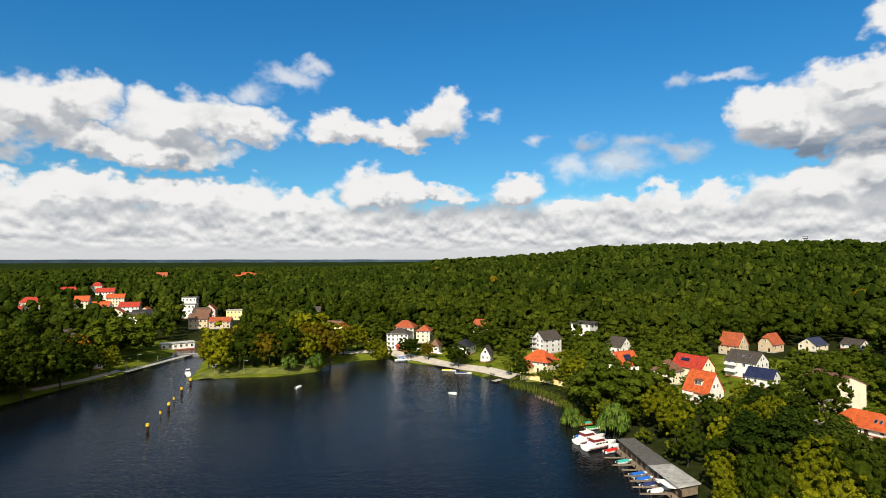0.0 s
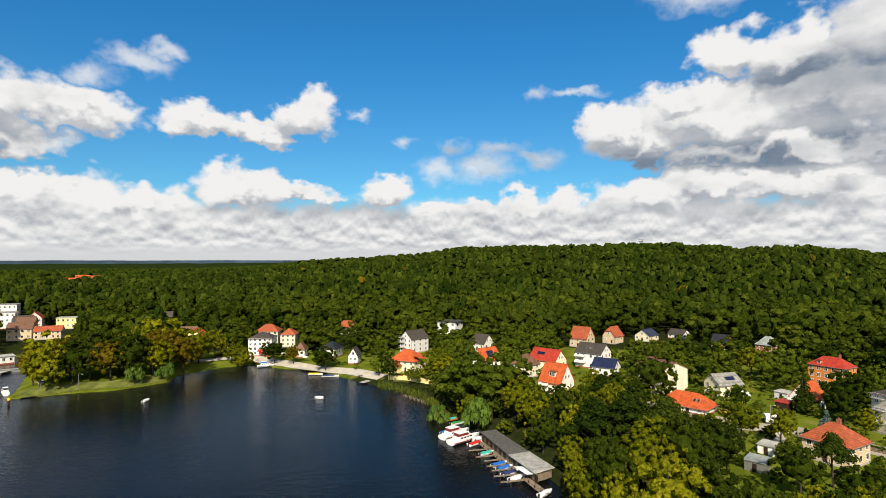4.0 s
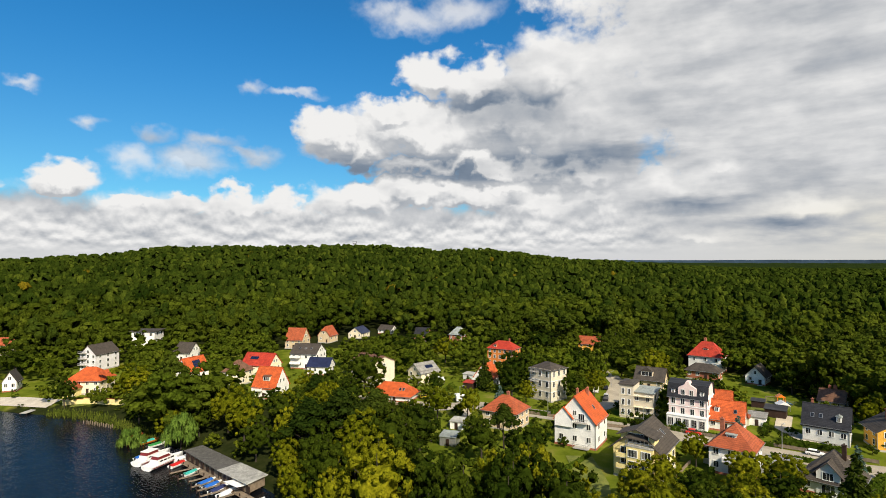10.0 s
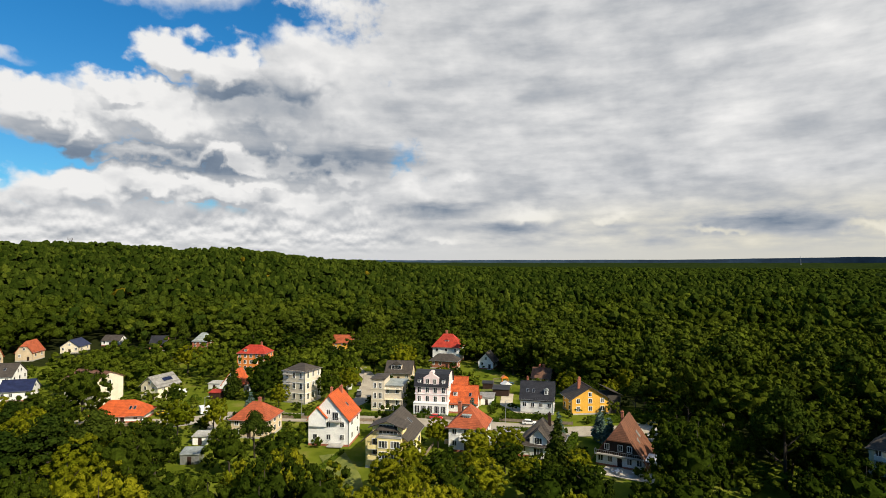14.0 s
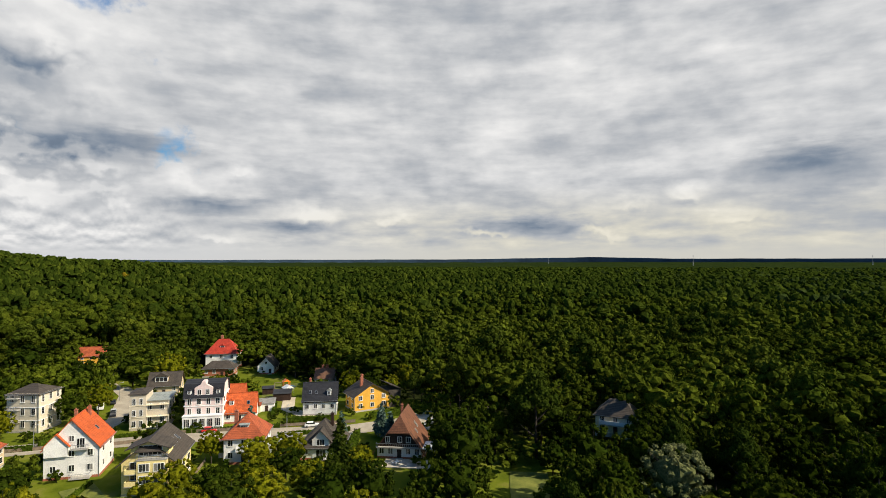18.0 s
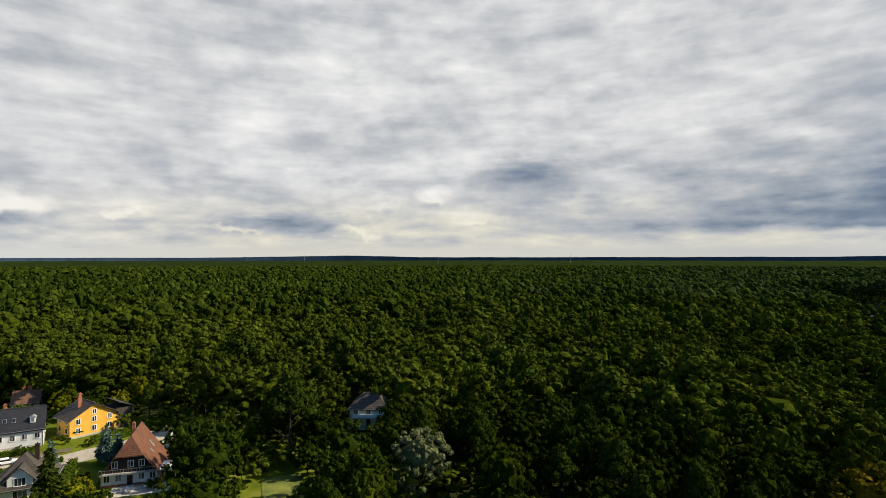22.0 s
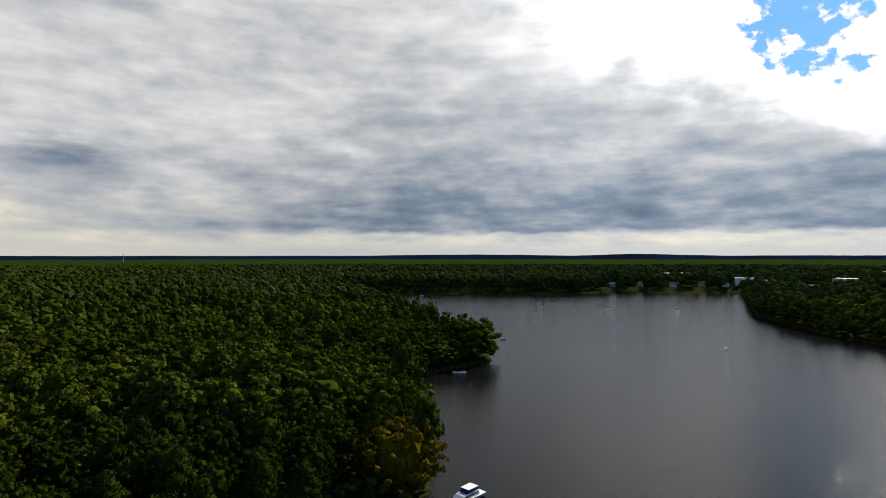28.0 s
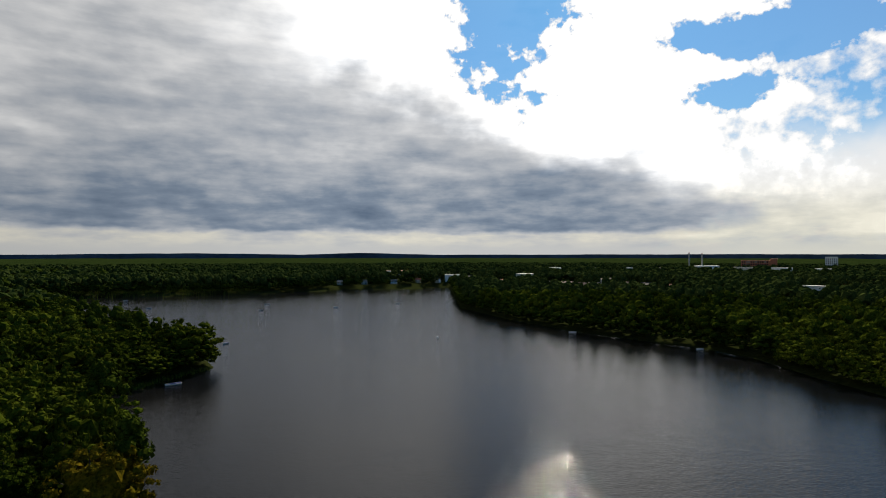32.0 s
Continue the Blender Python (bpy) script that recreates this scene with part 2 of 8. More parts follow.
level = wmath("ADD", level, wmath("MULTIPLY", wstep(height, 2.0, 0.3), wmath("SUBTRACT", wmath("MULTIPLY_ADD", south, -0.10, 0.80), level)))
lit = wt.nodes.new("ShaderNodeValToRGB")
wt.links.new(level, lit.inputs[0])
for k, (p, c) in enumerate(((0.0, (0.06, 0.105, 0.18)), (0.34, (0.225, 0.282, 0.365)), (0.66, (0.55, 0.57, 0.60)), (1.0, (0.98, 0.97, 0.955)))):
    if k > 1:
        lit.color_ramp.elements.new(p)
    lit.color_ramp.elements[k].position, lit.color_ramp.elements[k].color = p, (*c, 1)
creamy = wmath("MULTIPLY", wmath("MULTIPLY", wstep(height, 8.0, 3.0), wstep(heading, 55.0, 100.0)), wstep(level, 0.55, 0.9))
cream = wt.nodes.new("ShaderNodeMix")
cream.data_type, cream.blend_type = "RGBA", "MULTIPLY"
wt.links.new(creamy, cream.inputs[0])
wt.links.new(lit.outputs[0], cream.inputs[6])
cream.inputs[7].default_value = (0.97, 0.93, 0.80, 1)
glow = wvec("MULTIPLY", cream.outputs[2], wjoin(*(wmath("MULTIPLY_ADD", wmath("MULTIPLY", wmath("MULTIPLY", blaze, wstep(body, 0.1, 0.9)), wstep(height, 36.0, 22.0)), 1.3, wmath("MULTIPLY_ADD", halo, 0.4, wstep(heading, 142.0, 176.0, 1.0, 1.24))) for _ in range(3))))

sky = wt.nodes.new("ShaderNodeTexSky")
sky.sky_type, sky.sun_disc = "NISHITA", False
sky.sun_elevation, sky.sun_rotation = radians(SUN_EL), radians(SUN_AZ)
sky.dust_density, sky.ozone_density, sky.air_density = 0.2, 3.0, 1.0
clear = wt.nodes.new("ShaderNodeMix")
clear.data_type, clear.blend_type = "RGBA", "MULTIPLY"
clear.inputs[0].default_value = 1.0
wt.links.new(sky.outputs[0], clear.inputs[6])
wt.links.new(wmix(wstep(height, 5.0, 24.0), (0.042, 0.096, 0.118), (0.022, 0.100, 0.142)), clear.inputs[7])
bg = wt.nodes.new("ShaderNodeBackground")
bg.inputs[1].default_value = 0.66
wo = wt.nodes.new("ShaderNodeOutputWorld")
wt.links.new(wmix(cover, clear.outputs[2], glow), bg.inputs[0])
wt.links.new(bg.outputs[0], wo.inputs[0])

sun_data = bpy.data.lights.new("sun", "SUN")
sun_data.energy, sun_data.angle, sun_data.color = 5.0, radians(0.6), (1.0, 0.89, 0.70)
sun = new("sun", sun_data)
sun.matrix_world = look(toward(SUN_AZ, SUN_EL) * 300, (0, 0, 0))

# ---- materials ----
def material(name, rough=0.8, metal=0.0, spec=0.3):
    m = bpy.data.materials.new(name)
    m.use_nodes = True
    b = m.node_tree.nodes["Principled BSDF"]
    b.inputs["Roughness"].default_value = rough
    b.inputs["Metallic"].default_value = metal
    b.inputs["Specular IOR Level"].default_value = spec
    return m, m.node_tree, b


def node(nt, kind, **values):
    n = nt.nodes.new(kind)
    for key, value in values.items():
        if key.startswith("i_"):
            n.inputs[int(key[2:])].default_value = value
        elif key == "operation":
            n.operation = value
        elif key == "blend_type":
            n.blend_type = value
        elif key == "data_type":
            n.data_type = value
    return n


def ramp(nt, stops):
    r = nt.nodes.new("ShaderNodeValToRGB")
    while len(r.color_ramp.elements) < len(stops):
        r.color_ramp.elements.new(0.5)
    for e, (p, c) in zip(r.color_ramp.elements, stops):
        e.position, e.color = p, (*c, 1)
    return r


def mixed(nt, a, b, fac, mode="MIX"):
    """A colour mix; a, b and fac are sockets or values."""
    m = nt.nodes.new("ShaderNodeMix")
    m.data_type, m.blend_type = "RGBA", mode
    for slot, v in ((0, fac), (6, a), (7, b)):
        if isinstance(v, bpy.types.NodeSocket):
            nt.links.new(v, m.inputs[slot])
        else:
            m.inputs[slot].default_value = (*v, 1) if isinstance(v, tuple) else v
    return m.outputs[2]


def noise_at(nt, scale, detail=3.0, rough=0.55, where="Object", stretch=None):
    tc = nt.nodes.new("ShaderNodeTexCoord")
    n = nt.nodes.new("ShaderNodeTexNoise")
    n.inputs["Scale"].default_value, n.inputs["Detail"].default_value, n.inputs["Roughness"].default_value = scale, detail, rough
    src = tc.outputs[where]
    if stretch:
        mp = nt.nodes.new("ShaderNodeMapping")
        mp.inputs["Scale"].default_value = stretch
        nt.links.new(src, mp.inputs[0])
        src = mp.outputs[0]
    nt.links.new(src, n.inputs["Vector"])
    return n.outputs["Fac"]


def bump(nt, b, height, strength=0.3, distance=0.05):
    n = nt.nodes.new("ShaderNodeBump")
    n.inputs["Strength"].default_value, n.inputs["Distance"].default_value = strength, distance
    nt.links.new(height, n.inputs["Height"])
    nt.links.new(n.outputs[0], b.inputs["Normal"])


def surface(name, colour, rough=0.8, vary=0.25, scale=0.6, fine=9.0, metal=0.0, relief=0.2, tint=None, spec=0.3):
    """A weathered surface: broad stains, fine grain, a little difference from object to object."""
    m, nt, b = material(name, rough, metal, spec)
    dark = tuple(c * (1 - vary) for c in colour)
    lite = tuple(min(1, c * (1 + vary * 0.6)) for c in (tint or colour))
    broad = ramp(nt, [(0.3, dark), (0.7, lite)])
    nt.links.new(noise_at(nt, scale), broad.inputs[0])
    grain = noise_at(nt, fine, 2.0)
    g = ramp(nt, [(0.3, (0.82, 0.82, 0.82)), (0.7, (1.08, 1.08, 1.08))])
    nt.links.new(grain, g.inputs[0])
    out = mixed(nt, broad.outputs[0], g.outputs[0], 1.0, "MULTIPLY")
    info = nt.nodes.new("ShaderNodeObjectInfo")
    r = ramp(nt, [(0.0, (0.9, 0.9, 0.9)), (1.0, (1.06, 1.06, 1.06))])
    nt.links.new(info.outputs["Random"], r.inputs[0])
    out = mixed(nt, out, r.outputs[0], 1.0, "MULTIPLY")
    nt.links.new(out, b.inputs["Base Color"])
    bump(nt, b, grain, relief)
    return m


def leaf_material(name, dark, lite, patch=0.09, through=0.14):
    """Foliage: each clump differs, and whole crowns differ by their tint."""
    m, nt, b = material(name, 0.9, 0.0, 0.0)
    geo = nt.nodes.new("ShaderNodeNewGeometry")
    tint = nt.nodes.new("ShaderNodeAttribute")
    tint.attribute_name = "tint"
    info = nt.nodes.new("ShaderNodeObjectInfo")
    add = node(nt, "ShaderNodeMath", operation="ADD")
    nt.links.new(tint.outputs["Fac"], add.inputs[0])
    half = node(nt, "ShaderNodeMath", operation="MULTIPLY", i_1=0.55)
    nt.links.new(info.outputs["Random"], half.inputs[0])
    nt.links.new(half.outputs[0], add.inputs[1])
    mul = node(nt, "ShaderNodeMath", operation="MULTIPLY_ADD", i_1=0.6)
    nt.links.new(add.outputs[0], mul.inputs[0])
    isl = node(nt, "ShaderNodeMath", operation="MULTIPLY", i_1=0.22)
    nt.links.new(geo.outputs["Random Per Island"], isl.inputs[0])
    nt.links.new(isl.outputs[0], mul.inputs[2])
    r = ramp(nt, [(0.0, dark), (1.0, lite)])
    nt.links.new(mul.outputs[0], r.inputs[0])
    n = ramp(nt, [(0.33, (0.66, 0.74, 0.66)), (0.68, (1.22, 1.14, 1.1))])
    spot = nt.nodes.new("ShaderNodeTexNoise")
    spot.inputs["Scale"].default_value, spot.inputs["Detail"].default_value, spot.inputs["Roughness"].default_value = patch, 4.0, 0.6
    nt.links.new(geo.outputs["Position"], spot.inputs["Vector"])
    nt.links.new(spot.outputs["Fac"], n.inputs[0])
    out = mixed(nt, r.outputs[0], n.outputs[0], 1.0, "MULTIPLY")
    sprays = nt.nodes.new("ShaderNodeTexNoise")
    sprays.inputs["Scale"].default_value, sprays.inputs["Detail"].default_value, sprays.inputs["Roughness"].default_value = 1.3, 3.0, 0.65
    nt.links.new(geo.outputs["Position"], sprays.inputs["Vector"])
    leafy = ramp(nt, [(0.34, (0.45, 0.48, 0.45)), (0.66, (1.4, 1.38, 1.3))])
    nt.links.new(sprays.outputs["Fac"], leafy.inputs[0])
    out = mixed(nt, out, leafy.outputs[0], 1.0, "MULTIPLY")
    nt.links.new(out, b.inputs["Base Color"])
    tr = nt.nodes.new("ShaderNodeBsdfTranslucent")
    nt.links.new(out, tr.inputs[0])
    mix = nt.nodes.new("ShaderNodeMixShader")
    mix.inputs[0].default_value = through
    nt.links.new(b.outputs[0], mix.inputs[1])
    nt.links.new(tr.outputs[0], mix.inputs[2])
    nt.links.new(mix.outputs[0], nt.nodes["Material Output"].inputs[0])
    return m


LEAF_LIME = leaf_material("lime_leaves", (0.070, 0.080, 0.004), (0.25, 0.24, 0.012))
LEAF_DARK = leaf_material("oak_leaves", (0.012, 0.023, 0.003), (0.078, 0.100, 0.009))
LEAF_WOOD = leaf_material("forest_leaves", (0.006, 0.013, 0.0014), (0.085, 0.108, 0.011), 0.045, 0.14)
LEAF_HILL = leaf_material("hillside_leaves", (0.006, 0.014, 0.002), (0.038, 0.054, 0.007), 0.03, 0.06)
LEAF_PINE = leaf_material("pine_needles", (0.012, 0.024, 0.004), (0.058, 0.076, 0.009), 0.06, 0.06)
# far canopy: missing self-shadow and haze put in as a lower, bluer green
LEAF_FAR = leaf_material("hazed_pine_canopy", (0.010, 0.020, 0.006), (0.040, 0.056, 0.015), 0.02, 0.05)
LEAF_BLUE = leaf_material("blue_spruce_needles", (0.06, 0.10, 0.09), (0.13, 0.19, 0.17), 0.2, 0.1)
LEAF_RUST = leaf_material("autumn_leaves", (0.12, 0.055, 0.006), (0.30, 0.14, 0.012))
LEAF_GOLD = leaf_material("turning_leaves", (0.060, 0.048, 0.004), (0.21, 0.155, 0.012))
LEAF_SILVER = leaf_material("silver_leaves", (0.10, 0.115, 0.050), (0.24, 0.25, 0.12))
LEAF_GARDEN = leaf_material("garden_leaves", (0.022, 0.036, 0.004), (0.105, 0.125, 0.011))
LEAF_WILLOW = leaf_material("willow_leaves", (0.06, 0.11, 0.018), (0.14, 0.20, 0.04))
BARK = surface("bark", (0.05, 0.040, 0.030), 0.9, 0.4, 1.5, 14)


def ground_material():
    m, nt, b = material("grass_and_forest_floor", 1.0, 0.0, 0.0)
    lawn = ramp(nt, [(0.3, (0.06, 0.085, 0.008)), (0.55, (0.12, 0.145, 0.014)), (0.75, (0.19, 0.17, 0.045))])
    nt.links.new(noise_at(nt, 0.12, 5.0, 0.6), lawn.inputs[0])
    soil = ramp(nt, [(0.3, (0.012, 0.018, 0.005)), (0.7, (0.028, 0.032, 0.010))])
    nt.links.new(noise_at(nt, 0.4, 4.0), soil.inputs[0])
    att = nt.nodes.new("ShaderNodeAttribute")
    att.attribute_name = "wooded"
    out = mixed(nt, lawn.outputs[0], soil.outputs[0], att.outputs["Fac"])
    nt.links.new(out, b.inputs["Base Color"])
    bump(nt, b, noise_at(nt, 2.5, 4.0), 0.5, 0.2)
    return m


GROUND = ground_material()


def water_material():
    m, nt, b = material("lake_water", 0.05, 0.0, 0.15)
    b.inputs["IOR"].default_value = 1.333
    deep = ramp(nt, [(0.35, (0.003, 0.004, 0.006)), (0.7, (0.006, 0.006, 0.006))])
    nt.links.new(noise_at(nt, 0.012, 3.0), deep.inputs[0])
    nt.links.new(deep.outputs[0], b.inputs["Base Color"])
    a = noise_at(nt, 0.55, 3.0, 0.6, "Object", (0.55, 1.0, 1.0))
    c = noise_at(nt, 0.09, 2.0, 0.5, "Object", (0.5, 1.0, 1.0))
    s = node(nt, "ShaderNodeMath", operation="MULTIPLY_ADD", i_1=1.3)
    nt.links.new(c, s.inputs[0])
    nt.links.new(a, s.inputs[2])
    tiny = noise_at(nt, 1.9, 2.0, 0.5, "Object", (0.6, 1.0, 1.0))
    t = node(nt, "ShaderNodeMath", operation="MULTIPLY_ADD", i_1=1.1)
    nt.links.new(tiny, t.inputs[0])
    nt.links.new(s.outputs[0], t.inputs[2])
    bump(nt, b, t.outputs[0], 0.36, 0.25)
    return m


WATER = water_material()

# ---- land, water, hill ----
# the lake's outline, clockwise from the lock canal: park, promenade, boat pier, wooded shore, point, far shore, west shore
LAKE = [(-139, 326), (-124, 280), (-119, 259), (-100, 264), (-81, 266), (-62, 279), (-62, 294), (-47, 308), (-28, 315), (-16, 300),
        (4, 288), (17, 266), (30, 246), (41, 229), (47, 209), (51, 187), (56, 165), (60, 127), (50, 100), (45, 72),
        (55, 37), (66, 0), (70, -50), (65, -93), (54, -120), (70, -159), (100, -189), (120, -203), (121, -222), (110, -245),
        (91, -284), (105, -311), (174, -373), (286, -498), (498, -704), (420, -760), (300, -800), (198, -832), (90, -912), (22, -938),
        (-87, -960), (-78, -760), (-66, -588), (-95, -476), (-130, -395), (-157, -353), (-180, -320), (-192, -292), (-190, -240), (-194, -170),
        (-212, -50), (-214, 75), (-187, 174), (-170, 214), (-162, 255), (-154, 281), (-159, 326), (-174, 373), (-156, 373)]
RIDGE_AZ = [-30, -12, -4, 0, 5, 11, 15.6, 22.6, 29, 33, 36.5, 42, 47, 51, 55.5, 60, 70, 90]
RIDGE_H = [8, 10, 20, 33, 39, 49, 65, 64, 66, 70, 67, 57, 60, 49, 36, 31, 12, 5]


def lake_distance(x, y):
    """Metres to the shore, positive on land, negative on water."""
    x, y = np.asarray(x, float), np.asarray(y, float)
    best, inside = np.full(x.shape, 1e9), np.zeros(x.shape, bool)
    for (ax, ay), (bx, by) in zip(LAKE, LAKE[1:] + LAKE[:1]):
        dx, dy = bx - ax, by - ay
        k = np.clip(((x - ax) * dx + (y - ay) * dy) / (dx * dx + dy * dy), 0, 1)
        best = np.minimum(best, np.hypot(x - ax - k * dx, y - ay - k * dy))
        if ay != by:
            inside ^= ((ay > y) != (by > y)) & (x < ax + (y - ay) * dx / dy)
    return np.where(inside, -best, best)


def smooth(v, a, b):
    k = np.clip((v - a) / (b - a), 0, 1)
    return k * k * (3 - 2 * k)


def terrain(x, y, shore=None):
    x, y = np.asarray(x, float), np.asarray(y, float)
    sd = lake_distance(x, y) if shore is None else shore
    d, az = np.hypot(x, y), np.degrees(np.arctan2(x, y))
    top = np.where(y > 243 - 0.5 * x, 2.5, 5.0)
    top = np.where((y < -160) | (x < -75), 2.0, top)
    base = np.where(sd < 0, np.maximum(sd * 0.5, -3), np.minimum(0.15 + sd * 0.22, top))
    wave = 1.2 * np.sin(x * 0.013 + 1) * np.cos(y * 0.011) * smooth(sd, 75, 250)
    hill = np.interp(az, RIDGE_AZ, RIDGE_H) * smooth(d, 420, 1250) * (1 - 0.6 * smooth(d, 1400, 2700))
    return base + wave + np.where(sd > 0, hill, 0)


def mesh_object(name, verts, faces, mat, parent=None, smooth_shade=False):
    """A mesh from arrays of vertices and of faces with one number of corners."""
    me = bpy.data.meshes.new(name)
    verts, faces = np.asarray(verts, np.float32), np.asarray(faces, np.int32)
    k = faces.shape[1]
    me.vertices.add(len(verts))
    me.vertices.foreach_set("co", verts.ravel())
    me.loops.add(faces.size)
    me.loops.foreach_set("vertex_index", faces.ravel())
    me.polygons.add(len(faces))
    me.polygons.foreach_set("loop_start", np.arange(0, faces.size, k, dtype=np.int32))
    me.polygons.foreach_set("use_smooth", np.full(len(faces), smooth_shade))
    me.update(calc_edges=True)
    me.materials.append(mat)
    ob = new(name, me)
    ob.parent = parent
    return ob


def grid_faces(nx, ny):
    i = np.arange(nx * ny).reshape(ny, nx)
    return np.stack([i[:-1, :-1], i[:-1, 1:], i[1:, 1:], i[1:, :-1]], -1).reshape(-1, 4)


def spaced(fine_lo, fine_hi, step, far, growth):
    mid = list(np.arange(fine_lo, fine_hi + 0.1, step))
    out, s = [], step
    v = fine_hi
    while v < far:
        s *= growth
        v += s
        out.append(v)
    lo, s, v = [], step, fine_lo
    while v > -far:
        s *= growth
        v -= s
        lo.append(v)
    return np.array(lo[::-1] + mid + out)


gx, gy = spaced(-225, 235, 3.5, 4900, 1.09), spaced(-325, 360, 3.5, 4900, 1.09)
GX, GY = np.meshgrid(gx, gy)
GS = lake_distance(GX, GY)
GZ = terrain(GX, GY, GS)
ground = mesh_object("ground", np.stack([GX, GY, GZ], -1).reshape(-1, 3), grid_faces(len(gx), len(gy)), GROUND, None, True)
tagged(ground, "green lawns and dark forest floor round the lake", "ground", kind="structure")


def village(x, y):
    """1 in the gardens between the houses, 0 in the woods."""
    x, y = np.asarray(x, float), np.asarray(y, float)
    d, az = np.hypot(x, y), np.degrees(np.arctan2(x, y))
    far = np.interp(az, [-12, -6, 4, 8, 30, 45, 62, 70, 76, 84, 88, 92, 125], [320, 345, 338, 338, 350, 328, 300, 285, 240, 210, 195, 165, 150])
    near = np.interp(az, [-12, 0, 12, 20, 30, 45, 60, 80, 92, 110], [280, 280, 243, 212, 187, 125, 108, 106, 108, 112])
    return (az > -12) & (az < 113) & (d > near) & (d < far)


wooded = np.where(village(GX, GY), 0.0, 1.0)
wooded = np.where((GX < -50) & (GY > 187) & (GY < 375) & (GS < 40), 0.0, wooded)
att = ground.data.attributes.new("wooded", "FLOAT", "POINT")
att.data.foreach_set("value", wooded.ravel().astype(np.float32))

water = mesh_object("water", [(-2500, -2500, 0), (2500, -2500, 0), (2500, 2500, 0), (-2500, 2500, 0)], [(0, 1, 2, 3)], WATER)
tagged(water, "dark rippled lake water with faint wind streaks", "water", kind="structure")

# ---- building kit ----
def roof_material(name, colour, course=0.36, glaze=0.65):
    """Tiled roof: courses by height, tiles that differ, moss and soot in patches."""
    m, nt, b = material(name, glaze, 0.0, 0.3)
    tc = nt.nodes.new("ShaderNodeTexCoord")
    w = nt.nodes.new("ShaderNodeTexWave")
    w.bands_direction = "Z"
    w.inputs["Scale"].default_value, w.inputs["Distortion"].default_value = 0.314 / course, 0.4
    nt.links.new(tc.outputs["Object"], w.inputs["Vector"])
    dark = tuple(c * 0.62 for c in colour)
    lite = tuple(min(1, c * 1.12) for c in colour)
    broad = ramp(nt, [(0.32, dark), (0.62, lite)])
    nt.links.new(noise_at(nt, 0.7, 5.0, 0.65), broad.inputs[0])
    grain = ramp(nt, [(0.35, (0.7, 0.7, 0.7)), (0.6, (1.1, 1.1, 1.1))])
    nt.links.new(noise_at(nt, 4.5, 2.0), grain.inputs[0])
    rows = ramp(nt, [(0.0, (0.72, 0.72, 0.72)), (0.25, (1.0, 1.0, 1.0))])
    nt.links.new(w.outputs["Fac"], rows.inputs[0])
    out = mixed(nt, broad.outputs[0], grain.outputs[0], 1.0, "MULTIPLY")
    out = mixed(nt, out, rows.outputs[0], 1.0, "MULTIPLY")
    nt.links.new(out, b.inputs["Base Color"])
    bump(nt, b, w.outputs["Fac"], 0.5, 0.05)
    return m


PLASTER = {k: surface("plaster_" + k, c, 0.85, 0.13, 0.45, 7, relief=0.12) for k, c in {
    "white": (0.80, 0.79, 0.75), "cream": (0.74, 0.66, 0.48), "yellow": (0.80, 0.66, 0.30), "ochre": (0.72, 0.38, 0.05),
    "pink": (0.75, 0.60, 0.57), "beige": (0.60, 0.53, 0.41), "grey": (0.62, 0.62, 0.60), "sand": (0.58, 0.46, 0.30),
    "orange": (0.66, 0.22, 0.05), "brick": (0.36, 0.13, 0.07), "lilac": (0.66, 0.64, 0.66)}.items()}
ROOF = {"orange": roof_material("orange_tiles", (0.50, 0.095, 0.022)), "red": roof_material("red_tiles", (0.40, 0.040, 0.020)),
        "rust": roof_material("rust_tiles", (0.36, 0.085, 0.032)), "brown": roof_material("brown_tiles", (0.17, 0.085, 0.05)),
        "chestnut": roof_material("chestnut_tiles", (0.15, 0.062, 0.032)), "tar": roof_material("tarred_felt", (0.10, 0.095, 0.085), 2.0, 0.85),
        "grey": roof_material("grey_tiles", (0.068, 0.056, 0.045)), "black": roof_material("black_tiles", (0.028, 0.028, 0.032), 0.36, 0.45),
        "blue": roof_material("blue_glazed_tiles", (0.022, 0.028, 0.07), 0.36, 0.35), "felt": roof_material("roofing_felt", (0.26, 0.25, 0.23), 2.0, 0.85),
        "zinc": roof_material("zinc_sheet", (0.30, 0.33, 0.31), 0.9, 0.5), "pale": roof_material("pale_sheet", (0.45, 0.44, 0.40), 1.2, 0.6)}
FRAME_WHITE = surface("white_window_paint", (0.78, 0.78, 0.75), 0.45, 0.08, 2, 12)
WOOD_DARK = surface("dark_stained_wood", (0.035, 0.018, 0.012), 0.7, 0.3, 2, 14)
WOOD_MID = surface("weathered_wood", (0.22, 0.17, 0.12), 0.85, 0.35, 1.2, 12)
BRICK = surface("brickwork", (0.34, 0.12, 0.07), 0.9, 0.3, 2, 10)
CONCRETE = surface("concrete", (0.40, 0.38, 0.34), 0.9, 0.2, 0.5, 6)
METAL_GREY = surface("grey_metal", (0.35, 0.36, 0.37), 0.4, 0.15, 2, 10, 0.6)
STONE_PALE = surface("pale_paving", (0.50, 0.45, 0.37), 0.9, 0.2, 0.35, 5)


def glass_material():
    m, nt, b = material("window_glass", 0.08, 0.0, 0.6)
    r = ramp(nt, [(0.0, (0.012, 0.014, 0.018)), (0.7, (0.03, 0.033, 0.036)), (1.0, (0.22, 0.21, 0.19))])
    info = nt.nodes.new("ShaderNodeObjectInfo")
    nt.links.new(info.outputs["Random"], r.inputs[0])
    nt.links.new(r.outputs[0], b.inputs["Base Color"])
    return m


GLASS = glass_material()
